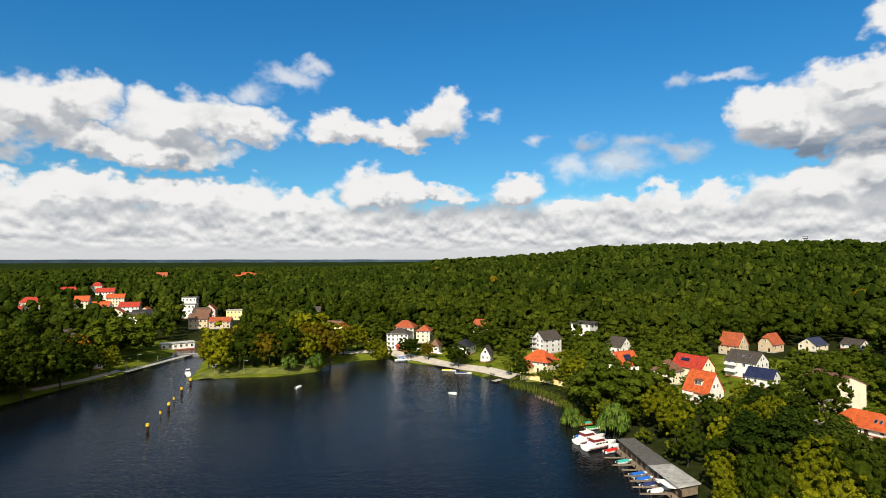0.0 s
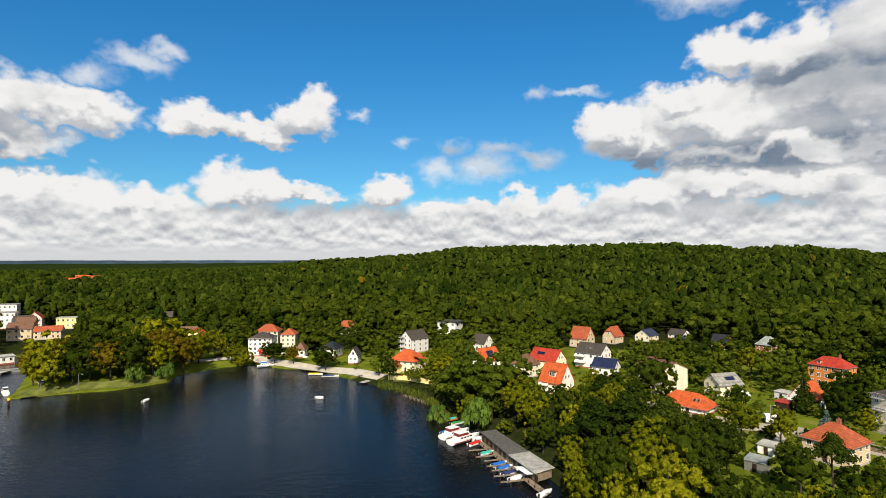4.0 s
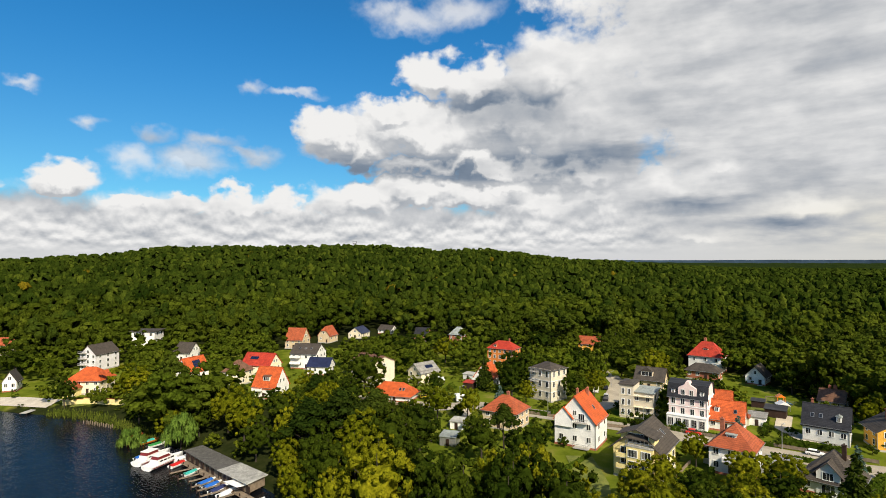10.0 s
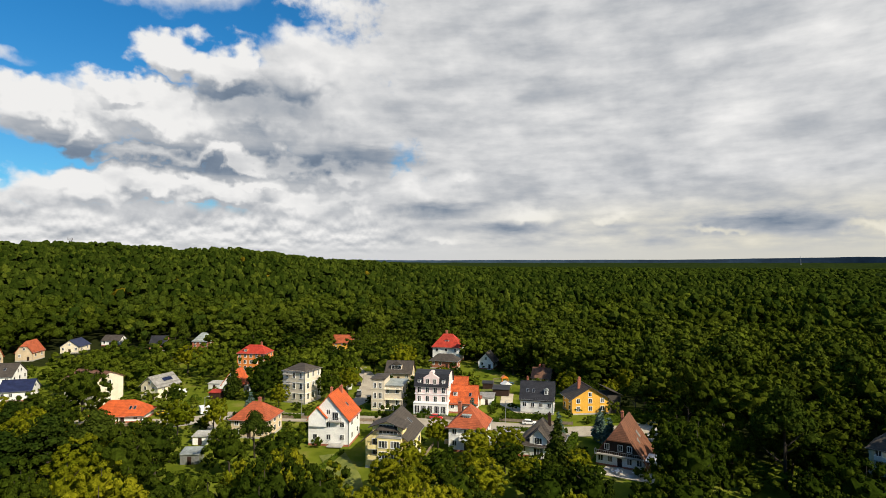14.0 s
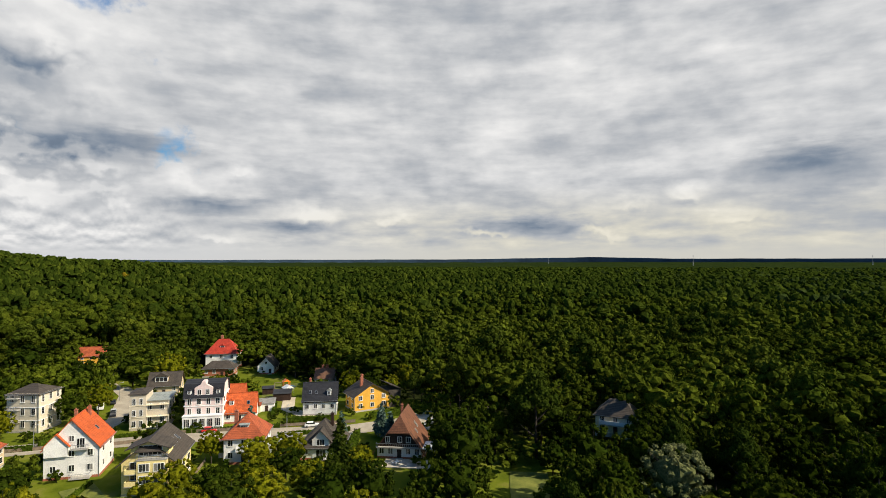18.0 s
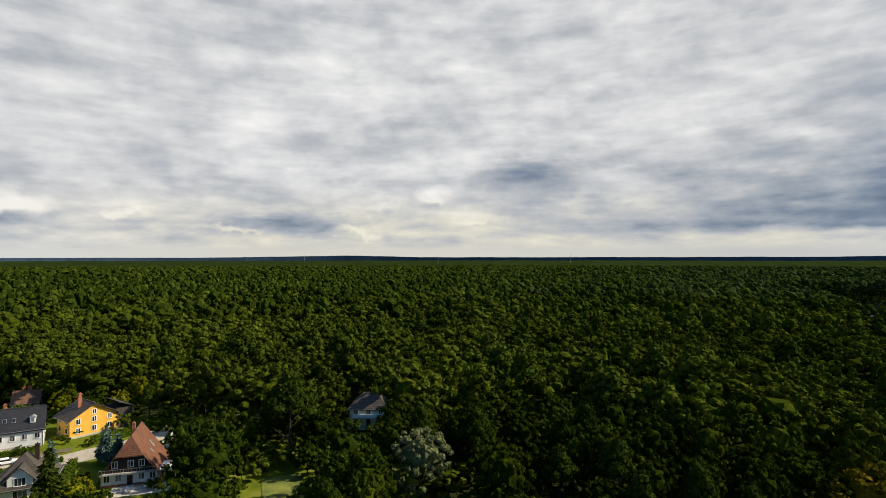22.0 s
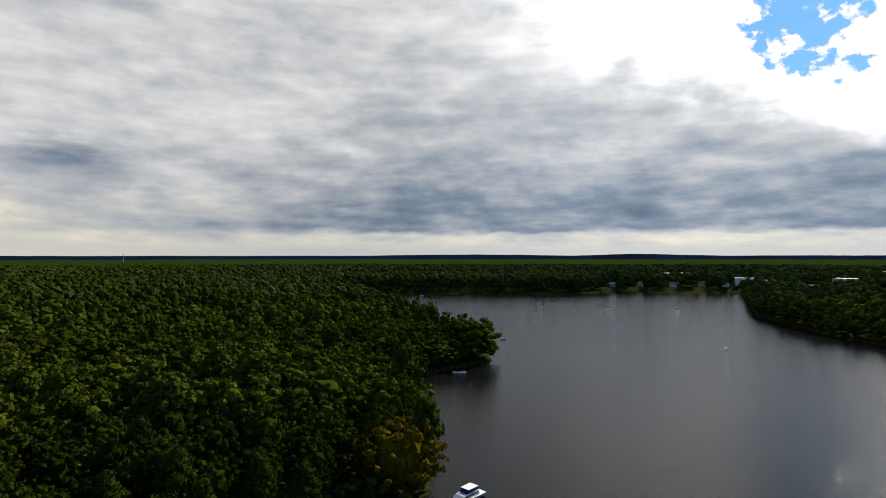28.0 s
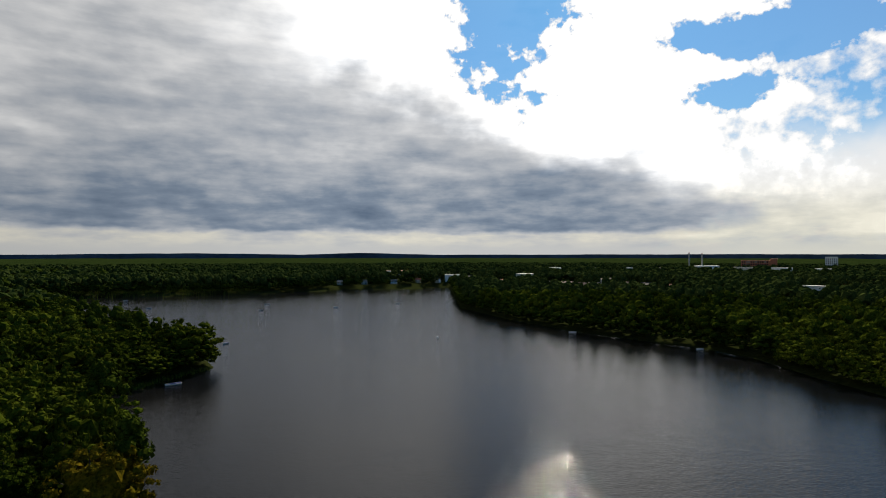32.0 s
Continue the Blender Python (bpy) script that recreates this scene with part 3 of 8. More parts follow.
SOLAR = surface("solar_cells", (0.012, 0.018, 0.05), 0.18, 0.2, 1.5, 8, 0.0, 0.02, spec=0.6)


def box(bm, x0, x1, y0, y1, z0, z1):
    v = [bm.verts.new(p) for p in ((x0, y0, z0), (x1, y0, z0), (x1, y1, z0), (x0, y1, z0), (x0, y0, z1), (x1, y0, z1), (x1, y1, z1), (x0, y1, z1))]
    for f in ((3, 2, 1, 0), (4, 5, 6, 7), (0, 1, 5, 4), (1, 2, 6, 5), (2, 3, 7, 6), (3, 0, 4, 7)):
        bm.faces.new([v[i] for i in f])


def slab(bm, points, thick):
    """A plate: a polygon and the same polygon lower down."""
    top = [bm.verts.new(p) for p in points]
    low = [bm.verts.new((p[0], p[1], p[2] - thick)) for p in points]
    bm.faces.new(top)
    bm.faces.new(low[::-1])
    n = len(top)
    for i in range(n):
        bm.faces.new((top[i], low[i], low[(i + 1) % n], top[(i + 1) % n]))


def prism(bm, outline, x0, x1, along="x"):
    """An outline of (across, z) pulled from x0 to x1."""
    put = (lambda a, b, k: (k, a, b)) if along == "x" else (lambda a, b, k: (a, k, b))
    p = [bm.verts.new(put(a, b, x0)) for a, b in outline]
    q = [bm.verts.new(put(a, b, x1)) for a, b in outline]
    bm.faces.new(p)
    bm.faces.new(q[::-1])
    for i in range(len(p)):
        bm.faces.new((p[i], q[i], q[(i + 1) % len(p)], p[(i + 1) % len(p)]))


def mesh_of(name, bm, mat):
    bmesh.ops.recalc_face_normals(bm, faces=bm.faces)
    me = bpy.data.meshes.new(name)
    bm.to_mesh(me)
    bm.free()
    me.materials.append(mat)
    return me


def part(name, bm, mat, parent, label=""):
    ob = new(name, mesh_of(name, bm, mat) if isinstance(bm, bmesh.types.BMesh) else bm)
    ob.parent = parent
    return tagged(ob, label)


WINDOWS = {}


def window_meshes(w, h, bars):
    """A frame with a sill, and one of its panes."""
    key = (round(w, 1), round(h, 1), bars)
    if key not in WINDOWS:
        bm = bmesh.new()
        a, b = w / 2 + 0.12, h / 2 + 0.12
        prism(bm, [(0.02, -b), (0.02, b), (-0.08, b), (-0.08, -b + 0.12), (-0.17, -b + 0.1), (-0.17, -b)], -a, a, "x")
        frame_me = mesh_of("window", bm, FRAME_WHITE)
        bm = bmesh.new()
        p = w / bars / 2 - 0.045
        box(bm, -p, p, -0.095, -0.07, -h / 2, h / 2)
        WINDOWS[key] = (frame_me, mesh_of("pane", bm, GLASS))
    return WINDOWS[key]


def fill(ob, w, h, bars):
    for i in range(bars):
        part("pane", window_meshes(w, h, bars)[1], None, ob).location = (-w / 2 + w * (i + 0.5) / bars, 0, 0)


def window(parent, x, y, z, w, h, turn, bars=2):
    """A window in a wall that faces along -y when turn is 0."""
    ob = new("window", window_meshes(w, h, bars)[0])
    ob.parent = parent
    ob.location, ob.rotation_euler = (x, y, z), (0, 0, radians(turn))
    fill(ob, w, h, bars)
    return ob


def roof_planes(kind, w, d, e, r, over):
    """Polygons of a roof over a plan of w by d, eaves at e, ridge at r; they overhang."""
    a, b = w / 2 + over, d / 2 + over
    if kind == "side":  # ridge along x
        ez = e - over * (r - e) / (d / 2)
        return [[(-a, -b, ez), (a, -b, ez), (a, 0, r), (-a, 0, r)], [(a, b, ez), (-a, b, ez), (-a, 0, r), (a, 0, r)]]
    if kind == "front":  # ridge along y
        ez = e - over * (r - e) / (w / 2)
        return [[(-a, b, ez), (-a, -b, ez), (0, -b, r), (0, b, r)], [(a, -b, ez), (a, b, ez), (0, b, r), (0, -b, r)]]
    if kind == "half":  # ridge along y, clipped front gable
        ez = e - over * (r - e) / (w / 2)
        k = 0.42
        hz = r - (r - ez) * k
        return [[(-a, b, ez), (-a, -b, ez), (-a * k, -b, hz), (0, -b + 2.2, r), (0, b, r)],
                [(a, -b, ez), (a, b, ez), (0, b, r), (0, -b + 2.2, r), (a * k, -b, hz)],
                [(-a * k, -b, hz), (a * k, -b, hz), (0, -b + 2.2, r)]]
    if kind == "hip":
        ez = e - 0.25
        m = max(0.3, abs(a - b) + 0.9)
        if w >= d:
            p, q = (-m, 0, r), (m, 0, r)
            return [[(-a, -b, ez), (a, -b, ez), q, p], [(a, b, ez), (-a, b, ez), p, q], [(a, -b, ez), (a, b, ez), q], [(-a, b, ez), (-a, -b, ez), p]]
        p, q = (0, -m, r), (0, m, r)
        return [[(-a, -b, ez), (a, -b, ez), p], [(a, b, ez), (-a, b, ez), q], [(a, -b, ez), (a, b, ez), q, p], [(-a, b, ez), (-a, -b, ez), p, q]]
    if kind == "mansard":
        ez, s = e, 1.5
        i, j = a - 0.4, b - s
        return [[(-a, -b, ez), (a, -b, ez), (a, -j, r - 0.8), (-a, -j, r - 0.8)], [(a, b, ez), (-a, b, ez), (-a, j, r - 0.8), (a, j, r - 0.8)],
                [(-a, -j, r - 0.8), (a, -j, r - 0.8), (a, 0, r), (-a, 0, r)], [(a, j, r - 0.8), (-a, j, r - 0.8), (-a, 0, r), (a, 0, r)]]
    return [[(-a, -b, r), (a, -b, r), (a, b, r + 0.15), (-a, b, r + 0.15)]]


HOUSES = []


def house(x, y, heading, w, d, eave, ridge, roof, wall, tile, floors, cols, sides, label, over=0.45, gable=1, plinth=True, door=True, base=None,
          category="house", win=(1.15, 1.35), name="house"):
    """A house whose front runs along the heading: walls, plinth, roof, rows of windows with panes, a door and a chimney."""
    root = new(name)
    z = float(terrain(x, y)) if base is None else base
    root.location, root.rotation_euler = (x, y, z), (0, 0, radians(90 - heading))
    tagged(root, label, category, "houses of the village")
    a, b = w / 2, d / 2
    bm = bmesh.new()
    if roof == "side":
        prism(bm, [(-b, -0.6), (b, -0.6), (b, eave), (0, ridge - 0.16), (-b, eave)], -a, a, "x")
    elif roof in ("front", "half"):
        if roof == "half":
            k = 0.42
            hz = ridge - (ridge - eave) * k
            prism(bm, [(-a, -0.6), (a, -0.6), (a, eave), (a * k, hz - 0.2), (-a * k, hz - 0.2), (-a, eave)], -b, b, "y")
        else:
            prism(bm, [(-a, -0.6), (a, -0.6), (a, eave), (0, ridge - 0.16), (-a, eave)], -b, b, "y")
    elif roof == "mansard":
        prism(bm, [(-b, -0.6), (b, -0.6), (b, eave), (b - 1.1, ridge - 1.1), (-b + 1.1, ridge - 1.1), (-b, eave)], -a, a, "x")
    else:
        box(bm, -a, a, -b, b, -0.6, (eave if roof == "hip" else ridge - 0.2))
    part("wall", bm, PLASTER[wall], root)
    if plinth:
        bm = bmesh.new()
        box(bm, -a - 0.06, a + 0.06, -b - 0.06, b + 0.06, -0.6, 0.55)
        part("plinth", bm, CONCRETE if wall != "white" else BRICK, root)
    bm = bmesh.new()
    for poly in roof_planes(roof, w, d, eave, ridge, over):
        slab(bm, poly, 0.2)
    part("roof", bm, ROOF[tile], root)
    if roof in ("side", "front"):
        bm = bmesh.new()
        if roof == "side":
            box(bm, -a - over, a + over, -0.16, 0.16, ridge - 0.06, ridge + 0.1)
        else:
            box(bm, -0.16, 0.16, -b - over, b + over, ridge - 0.06, ridge + 0.1)
        part("ridge_cap", bm, ROOF[tile], root)
    # gutters along the eaves and one downpipe
    bm = bmesh.new()
    ez = eave - 0.28 if roof in ("hip", "mansard", "flat") else eave - over * 0.8
    if roof in ("side", "mansard", "hip"):
        box(bm, -a - over, a + over, -b - over - 0.12, -b - over, ez - 0.02, ez + 0.1)
    if roof in ("front", "half", "hip"):
        box(bm, a + over, a + over + 0.12, -b - over, b + over, ez - 0.02, ez + 0.1)
    box(bm, a - 0.12, a, -b - 0.12, -b - 0.02, 0, ez)
    part("gutter", bm, METAL_GREY, root)
    fh = (eave - 0.5) / floors if roof not in ("flat",) else (ridge - 0.7) / floors
    ww, wh = win
    for f in range(floors):
        zc = 0.75 + fh * f + fh * 0.5
        for c in range(cols):
            xc = -a + w * (c + 0.5) / cols
            if f == 0 and door and c == cols // 2:
                continue
            window(root, xc, -b, zc, ww, min(wh, fh - 0.9), 0)
        for c in range(sides):
            yc = -b + d * (c + 0.5) / sides
            window(root, a, yc, zc, ww, min(wh, fh - 0.9), 90)
    if gable:
        gz = eave + (ridge - eave) * 0.3
        if roof in ("front", "half"):
            for k in range(gable):
                window(root, (k - (gable - 1) / 2) * 2.2, -b, gz, 1.0, 1.2, 0)
        if roof == "side":
            for k in range(gable):
                window(root, a, (k - (gable - 1) / 2) * 2.2, gz, 1.0, 1.2, 90)
    if door:
        bm = bmesh.new()
        box(bm, -0.55, 0.55, -0.1, 0.02, 0, 2.1)
        dr = part("door", bm, WOOD_DARK, root)
        dr.location = (-a + w * (cols // 2 + 0.5) / max(cols, 1), -b, 0.3)
        bm = bmesh.new()
        box(bm, 0.38, 0.44, -0.16, -0.1, 1.0, 1.12)
        part("handle", bm, METAL_GREY, dr)
        bm = bmesh.new()
        box(bm, dr.location.x - 0.9, dr.location.x + 0.9, -b - 1.0, -b - 0.062, -0.3, 0.25)
        part("doorstep", bm, CONCRETE, root)
    HOUSES.append((x, y, max(w, d) / 2, eave, ridge, z))
    return root


def chimney(root, x, y, z0, z1, s=0.32, mat=None):
    bm = bmesh.new()
    box(bm, x - s, x + s, y - s, y + s, z0, z1)
    box(bm, x - s - 0.08, x + s + 0.08, y - s - 0.08, y + s + 0.08, z1, z1 + 0.14)
    box(bm, x - 0.12, x + 0.12, y - 0.12, y + 0.12, z1 + 0.14, z1 + 0.5)
    return part("chimney", bm, mat or BRICK, root, "red brick chimney with a cap")


def dormer(root, x, y, z, w, h, depth, turn, wall, tile, pitched=True, bars=2):
    """A dormer on a slope, with its own little roof and window; it faces along -y when turn is 0."""
    bm = bmesh.new()
    box(bm, -w / 2, w / 2, 0, depth, 0, h)
    ob = part("dormer", bm, PLASTER[wall], root)
    ob.location, ob.rotation_euler = (x, y, z), (0, 0, radians(turn))
    bm = bmesh.new()
    if pitched:
        prism(bm, [(-w / 2 - 0.2, h), (w / 2 + 0.2, h), (0, h + w * 0.35)], -0.25, depth + 0.4, "y")
    else:
        slab(bm, [(-w / 2 - 0.2, -0.3, h + 0.12), (w / 2 + 0.2, -0.3, h + 0.12), (w / 2 + 0.2, depth + 0.6, h + 0.7), (-w / 2 - 0.2, depth + 0.6, h + 0.7)], 0.14)
    part("dormer_roof", bm, ROOF[tile], ob)
    k, t = w - 0.6, h - 0.55
    bm = bmesh.new()
    box(bm, -k / 2 - 0.1, k / 2 + 0.1, -0.08, 0.01, h * 0.52 - t / 2 - 0.1, h * 0.52 + t / 2 + 0.1)
    part("dormer_frame", bm, FRAME_WHITE, ob)
    for i in range(bars):
        part("pane", window_meshes(k, t, bars)[1], None, ob).location = (-k / 2 + k * (i + 0.5) / bars, -0.0, h * 0.52)
    return ob


def balcony(root, x, y, z, w, deep, turn, wall=None, rails=7):
    """A balcony slab with a parapet or railing; it faces along -y when turn is 0."""
    bm = bmesh.new()
    box(bm, -w / 2, w / 2, -deep, -0.005, -0.2, 0)
    ob = part("balcony", bm, CONCRETE, root)
    ob.location, ob.rotation_euler = (x, y, z), (0, 0, radians(turn))
    bm = bmesh.new()
    if wall:
        box(bm, -w / 2, w / 2, -deep, -deep + 0.12, 0, 0.95)
        box(bm, -w / 2, -w / 2 + 0.12, -deep + 0.12, -0.01, 0, 0.95)
        box(bm, w / 2 - 0.12, w / 2, -deep + 0.12, -0.01, 0, 0.95)
        part("parapet", bm, PLASTER[wall], ob)
    else:
        for i in range(rails + 1):
            k = -w / 2 + w * i / rails
            box(bm, k - 0.03, k + 0.03, -deep, -deep + 0.06, 0, 0.95)
        box(bm, -w / 2, w / 2, -deep - 0.02, -deep + 0.08, 0.95, 1.03)
        for s in (-w / 2, w / 2 - 0.06):
            box(bm, s, s + 0.06, -deep + 0.08, -0.01, 0.95, 1.03)
        part("railing", bm, METAL_GREY, ob)
    return ob


def skylight(root, x, y, z, turn, pitch, w=0.9, h=1.3):
    bm = bmesh.new()
    box(bm, -w / 2, w / 2, -h / 2, h / 2, 0.02, 0.1)
    ob = part("skylight", bm, METAL_GREY, root)
    ob.location = (x, y, z)
    ob.rotation_euler = Euler((radians(pitch), 0, radians(turn)), "XYZ")
    bm = bmesh.new()
    box(bm, -w / 2 + 0.09, w / 2 - 0.09, -h / 2 + 0.09, h / 2 - 0.09, 0.1, 0.12)
    part("pane", bm, GLASS, ob)
    return ob


def solar(root, x, y, z, turn, pitch, n, m):
    """Rows of solar panels on a slope."""
    for i in range(n):
        for j in range(m):
            bm = bmesh.new()
            box(bm, (i - n / 2) * 1.05, (i - n / 2) * 1.05 + 1.0, (j - m / 2) * 1.7, (j - m / 2) * 1.7 + 1.62, 0.1, 0.15)
            ob = part("solar_panel", bm, SOLAR, root)
            ob.location, ob.rotation_euler = (x, y, z), (radians(pitch), 0, radians(turn))

# ---- the houses beside the lake street ----
def slope(rise, run):
    return math.degrees(math.atan2(rise, run))


h = house(134.4, 90.2, 164, 11.5, 11.0, 7.4, 13.9, "front", "white", "orange", 2, 3, 2, "white gabled three-storey house with a steep orange tile roof", gable=1, door=False)
bm = bmesh.new()
prism(bm, [(-5.5, 5.4), (-0.6, 5.4), (-0.6, 8.0), (-3.0, 10.6), (-5.5, 8.0)], -6.1, -1.0, "y")
part("side_gable", bm, PLASTER["white"], h)
bm = bmesh.new()
slab(bm, [(-5.9, -6.4, 7.75), (-3.0, -6.4, 10.8), (-3.0, -1.0, 10.8), (-5.9, -1.0, 7.75)], 0.2)
slab(bm, [(-3.0, -6.4, 10.8), (-0.2, -6.4, 7.75), (-0.2, -1.0, 7.75), (-3.0, -1.0, 10.8)], 0.2)
part("side_gable_roof", bm, ROOF["orange"], h)
window(h, 1.9, -5.5, 8.2, 1.6, 2.1, 0, 3)
balcony(h, 1.9, -5.5, 7.0, 3.6, 1.1, 0)
balcony(h, 2.2, -5.5, 0.6, 4.2, 2.2, 0)
chimney(h, -0.7, -0.8, 12.4, 14.8)
chimney(h, 1.0, 3.0, 12.0, 14.6)
skylight(h, 3.4, 0.5, 13.9 - 3.4 * 6.5 / 5.75 + 0.02, 90, slope(6.5, 5.75))

h = house(127.0, 67.2, 168, 10.8, 13.5, 7.4, 11.9, "half", "yellow", "grey", 3, 2, 3, "pale yellow apartment house with a dark grey half-hipped roof and balconies", over=0.9, gable=0, door=False, win=(1.9, 1.5))
bm = bmesh.new()
box(bm, -1.9, 4.1, -8.4, -6.75, -0.6, 8.0)
part("front_bay", bm, PLASTER["yellow"], h)
for zc in (1.2, 3.9, 6.5):
    for xc in (-0.4, 2.6):
        window(h, xc, -8.4, zc, 2.0, 1.55, 0, 3)
balcony(h, 1.1, -6.8, 8.2, 6.2, 1.7, 0, None, 12)
window(h, 0.4, -6.76, 9.6, 4.6, 2.2, 0, 5)
bm = bmesh.new()
prism(bm, [(-3.6, 8.0), (4.0, 8.0), (4.0, 10.4), (0.2, 11.7), (-3.6, 10.4)], -6.74, -3.0, "y")
part("front_gable", bm, PLASTER["yellow"], h)
bm = bmesh.new()
slab(bm, [(-4.4, -8.0, 10.3), (0.2, -8.0, 12.0), (0.2, -2.0, 12.0), (-4.4, -2.0, 10.3)], 0.2)
slab(bm, [(0.2, -8.0, 12.0), (4.8, -8.0, 10.3), (4.8, -2.0, 10.3), (0.2, -2.0, 12.0)], 0.2)
part("front_gable_roof", bm, ROOF["grey"], h)
for zc in (2.6, 5.2):
    balcony(h, -3.2, -6.75, zc, 2.4, 1.5, 0, "yellow")
for yc in (-1.5, 1.0, 3.4):
    skylight(h, 3.2, yc, 11.9 - 3.2 * 4.5 / 5.4 + 0.02, 90, slope(4.5, 5.4), 1.0, 1.7)

h = house(143.7, 52.6, 172, 9.6, 10.0, 6.6, 11.4, "hip", "white", "rust", 2, 3, 3, "white two-storey house with a rust-red hipped tile roof", over=0.6)
dormer(h, -0.2, -3.4, 8.1, 2.2, 1.2, 2.6, 0, "white", "zinc", False, 3)
balcony(h, 0.8, -5.0, 3.4, 5.0, 1.3, 0, "white")
chimney(h, -3.2, 1.4, 8.0, 11.6, 0.45)

h = house(147.0, 33.4, 178, 10.4, 10.5, 3.3, 9.0, "hip", "white", "grey", 1, 4, 3, "white bungalow with a steep dark grey hipped roof and front gable", over=0.7)
bm = bmesh.new()
prism(bm, [(-2.2, 0), (2.2, 0), (2.2, 5.2), (0, 7.4), (-2.2, 5.2)], -5.4, -1.5, "y")
part("front_gable", bm, PLASTER["white"], h)
bm = bmesh.new()
slab(bm, [(-2.9, -6.0, 4.75), (0, -6.0, 7.7), (0, -0.5, 7.7), (-2.9, -0.5, 4.75)], 0.2)
slab(bm, [(0, -6.0, 7.7), (2.9, -6.0, 4.75), (2.9, -0.5, 4.75), (0, -0.5, 7.7)], 0.2)
part("front_gable_roof", bm, ROOF["grey"], h)
window(h, 0, -5.4, 4.5, 1.9, 1.5, 0, 3)
window(h, 0, -5.4, 1.6, 2.4, 1.9, 0, 3)
chimney(h, 1.9, 0.5, 7.0, 10.2, 0.4, WOOD_DARK)

h = house(148.4, 12.7, 186, 11.5, 11.5, 2.9, 10.9, "half", "white", "chestnut", 1, 5, 3, "white chalet with dark timber gable and a large reddish-brown roof", over=1.1, gable=0)
bm = bmesh.new()
prism(bm, [(-5.8, 3.0), (5.8, 3.0), (2.6, 7.3), (-2.6, 7.3)], -6.0, -5.78, "y")
part("timber_gable", bm, WOOD_DARK, h, "dark stained timber boarding of the gable")
bl = balcony(h, 0, -6.0, 3.2, 11.6, 1.0, 0, None, 22)
for xc in (-3.0, 0.2, 2.4):
    window(h, xc, -6.0, 5.0, 1.0, 1.3 if xc else 1.9, 0)
skylight(h, 3.6, -1.0, 10.9 - 3.6 * 8.0 / 5.75 + 0.02, 90, slope(8.0, 5.75))
skylight(h, 3.0, 2.0, 10.9 - 3.0 * 8.0 / 5.75 + 0.02, 90, slope(8.0, 5.75), 1.2, 1.8)
chimney(h, -0.8, 2.0, 9.4, 11.8, 0.3)
bm = bmesh.new()
for i in range(5):
    box(bm, 6.2 + 0.0, 6.32, -5.0 + i * 1.2, -4.9 + i * 1.2, 0, 2.5)
box(bm, 5.8, 8.6, -5.4, 0.6, 2.5, 2.7)
for p in ((8.3, -5.2), (8.3, 0.2)):
    box(bm, p[0], p[0] + 0.15, p[1], p[1] + 0.15, 0, 2.5)
part("veranda", bm, FRAME_WHITE, h, "white glazed veranda frame")

h = house(186.7, 43.8, 172, 10.8, 8.5, 5.0, 10.0, "side", "grey", "black", 1, 4, 2, "pale grey house with a glossy black gabled roof", door=False)
dormer(h, 3.0, -3.4, 6.3, 1.3, 1.5, 2.4, 0, "white", "zinc")
for xc in (-3.2, -1.2):
    skylight(h, xc, -2.4, 10 - 2.4 * 5.0 / 4.25 + 0.04, 0, slope(5.0, 4.25))
chimney(h, -3.5, 1.0, 8.6, 10.9)

h = house(192.5, 29.0, 240, 9.0, 12.5, 5.6, 9.2, "side", "ochre", "grey", 2, 2, 3, "bright ochre-yellow villa with a low grey-brown roof", over=0.8, door=False)
chimney(h, -1.6, -1.4, 8.0, 11.0, 0.4)
chimney(h, 0.4, -2.4, 7.6, 10.6, 0.4)
bm = bmesh.new()
slab(bm, [(-4.5, 6.4, 8.2), (4.5, 6.4, 8.2), (4.5, 11.5, 6.0), (-4.5, 11.5, 6.0)], 0.2)
box(bm, -4.0, 4.0, 6.3, 10.8, -0.6, 5.9)
part("rear_wing", bm, ROOF["grey"], h)

h = house(228.4, 51.6, 178, 7.4, 8.0, 3.6, 6.9, "side", "sand", "brown", 1, 2, 2, "small sand-coloured house with a dark red-brown roof", door=False)
chimney(h, 0.5, 0.5, 6.0, 8.0, 0.5)
chimney(h, -1.2, 0.8, 6.0, 7.8, 0.4)

h = house(173.3, 76.3, 168, 10.8, 10.0, 9.3, 14.0, "mansard", "pink", "black", 3, 4, 2, "ornate pale pink villa with white trim and a black mansard roof", door=False, win=(1.1, 1.7))
bm = bmesh.new()
prism(bm, [(-2.6, 9.0), (2.6, 9.0), (2.6, 12.2), (1.9, 12.6), (0.8, 13.2), (0.5, 14.1), (-0.5, 14.1), (-0.8, 13.2), (-1.9, 12.6), (-2.6, 12.2)], -5.15, -2.0, "y")
part("front_gable", bm, PLASTER["pink"], h, "curved ornamental front gable")
for xc in (-1.2, 1.2):
    window(h, xc, -5.15, 10.9, 1.0, 1.5, 0)
for xc in (-4.1, 4.1):
    dormer(h, xc, -5.0, 10.0, 1.2, 1.5, 1.6, 0, "white", "black")
bm = bmesh.new()
box(bm, -5.6, 5.6, -7.0, -5.02, -0.6, 4.0)
part("ground_floor_bay", bm, PLASTER["white"], h)
for i in range(5):
    window(h, -4.4 + 2.2 * i, -7.0, 2.2, 1.5, 2.2, 0, 3)
for z in (4.0, 6.6, 9.2):
    bm = bmesh.new()
    box(bm, -5.75, 5.75, -7.15 if z == 4.0 else -5.2, 5.1, z, z + 0.22)
    part("cornice", bm, FRAME_WHITE, h)

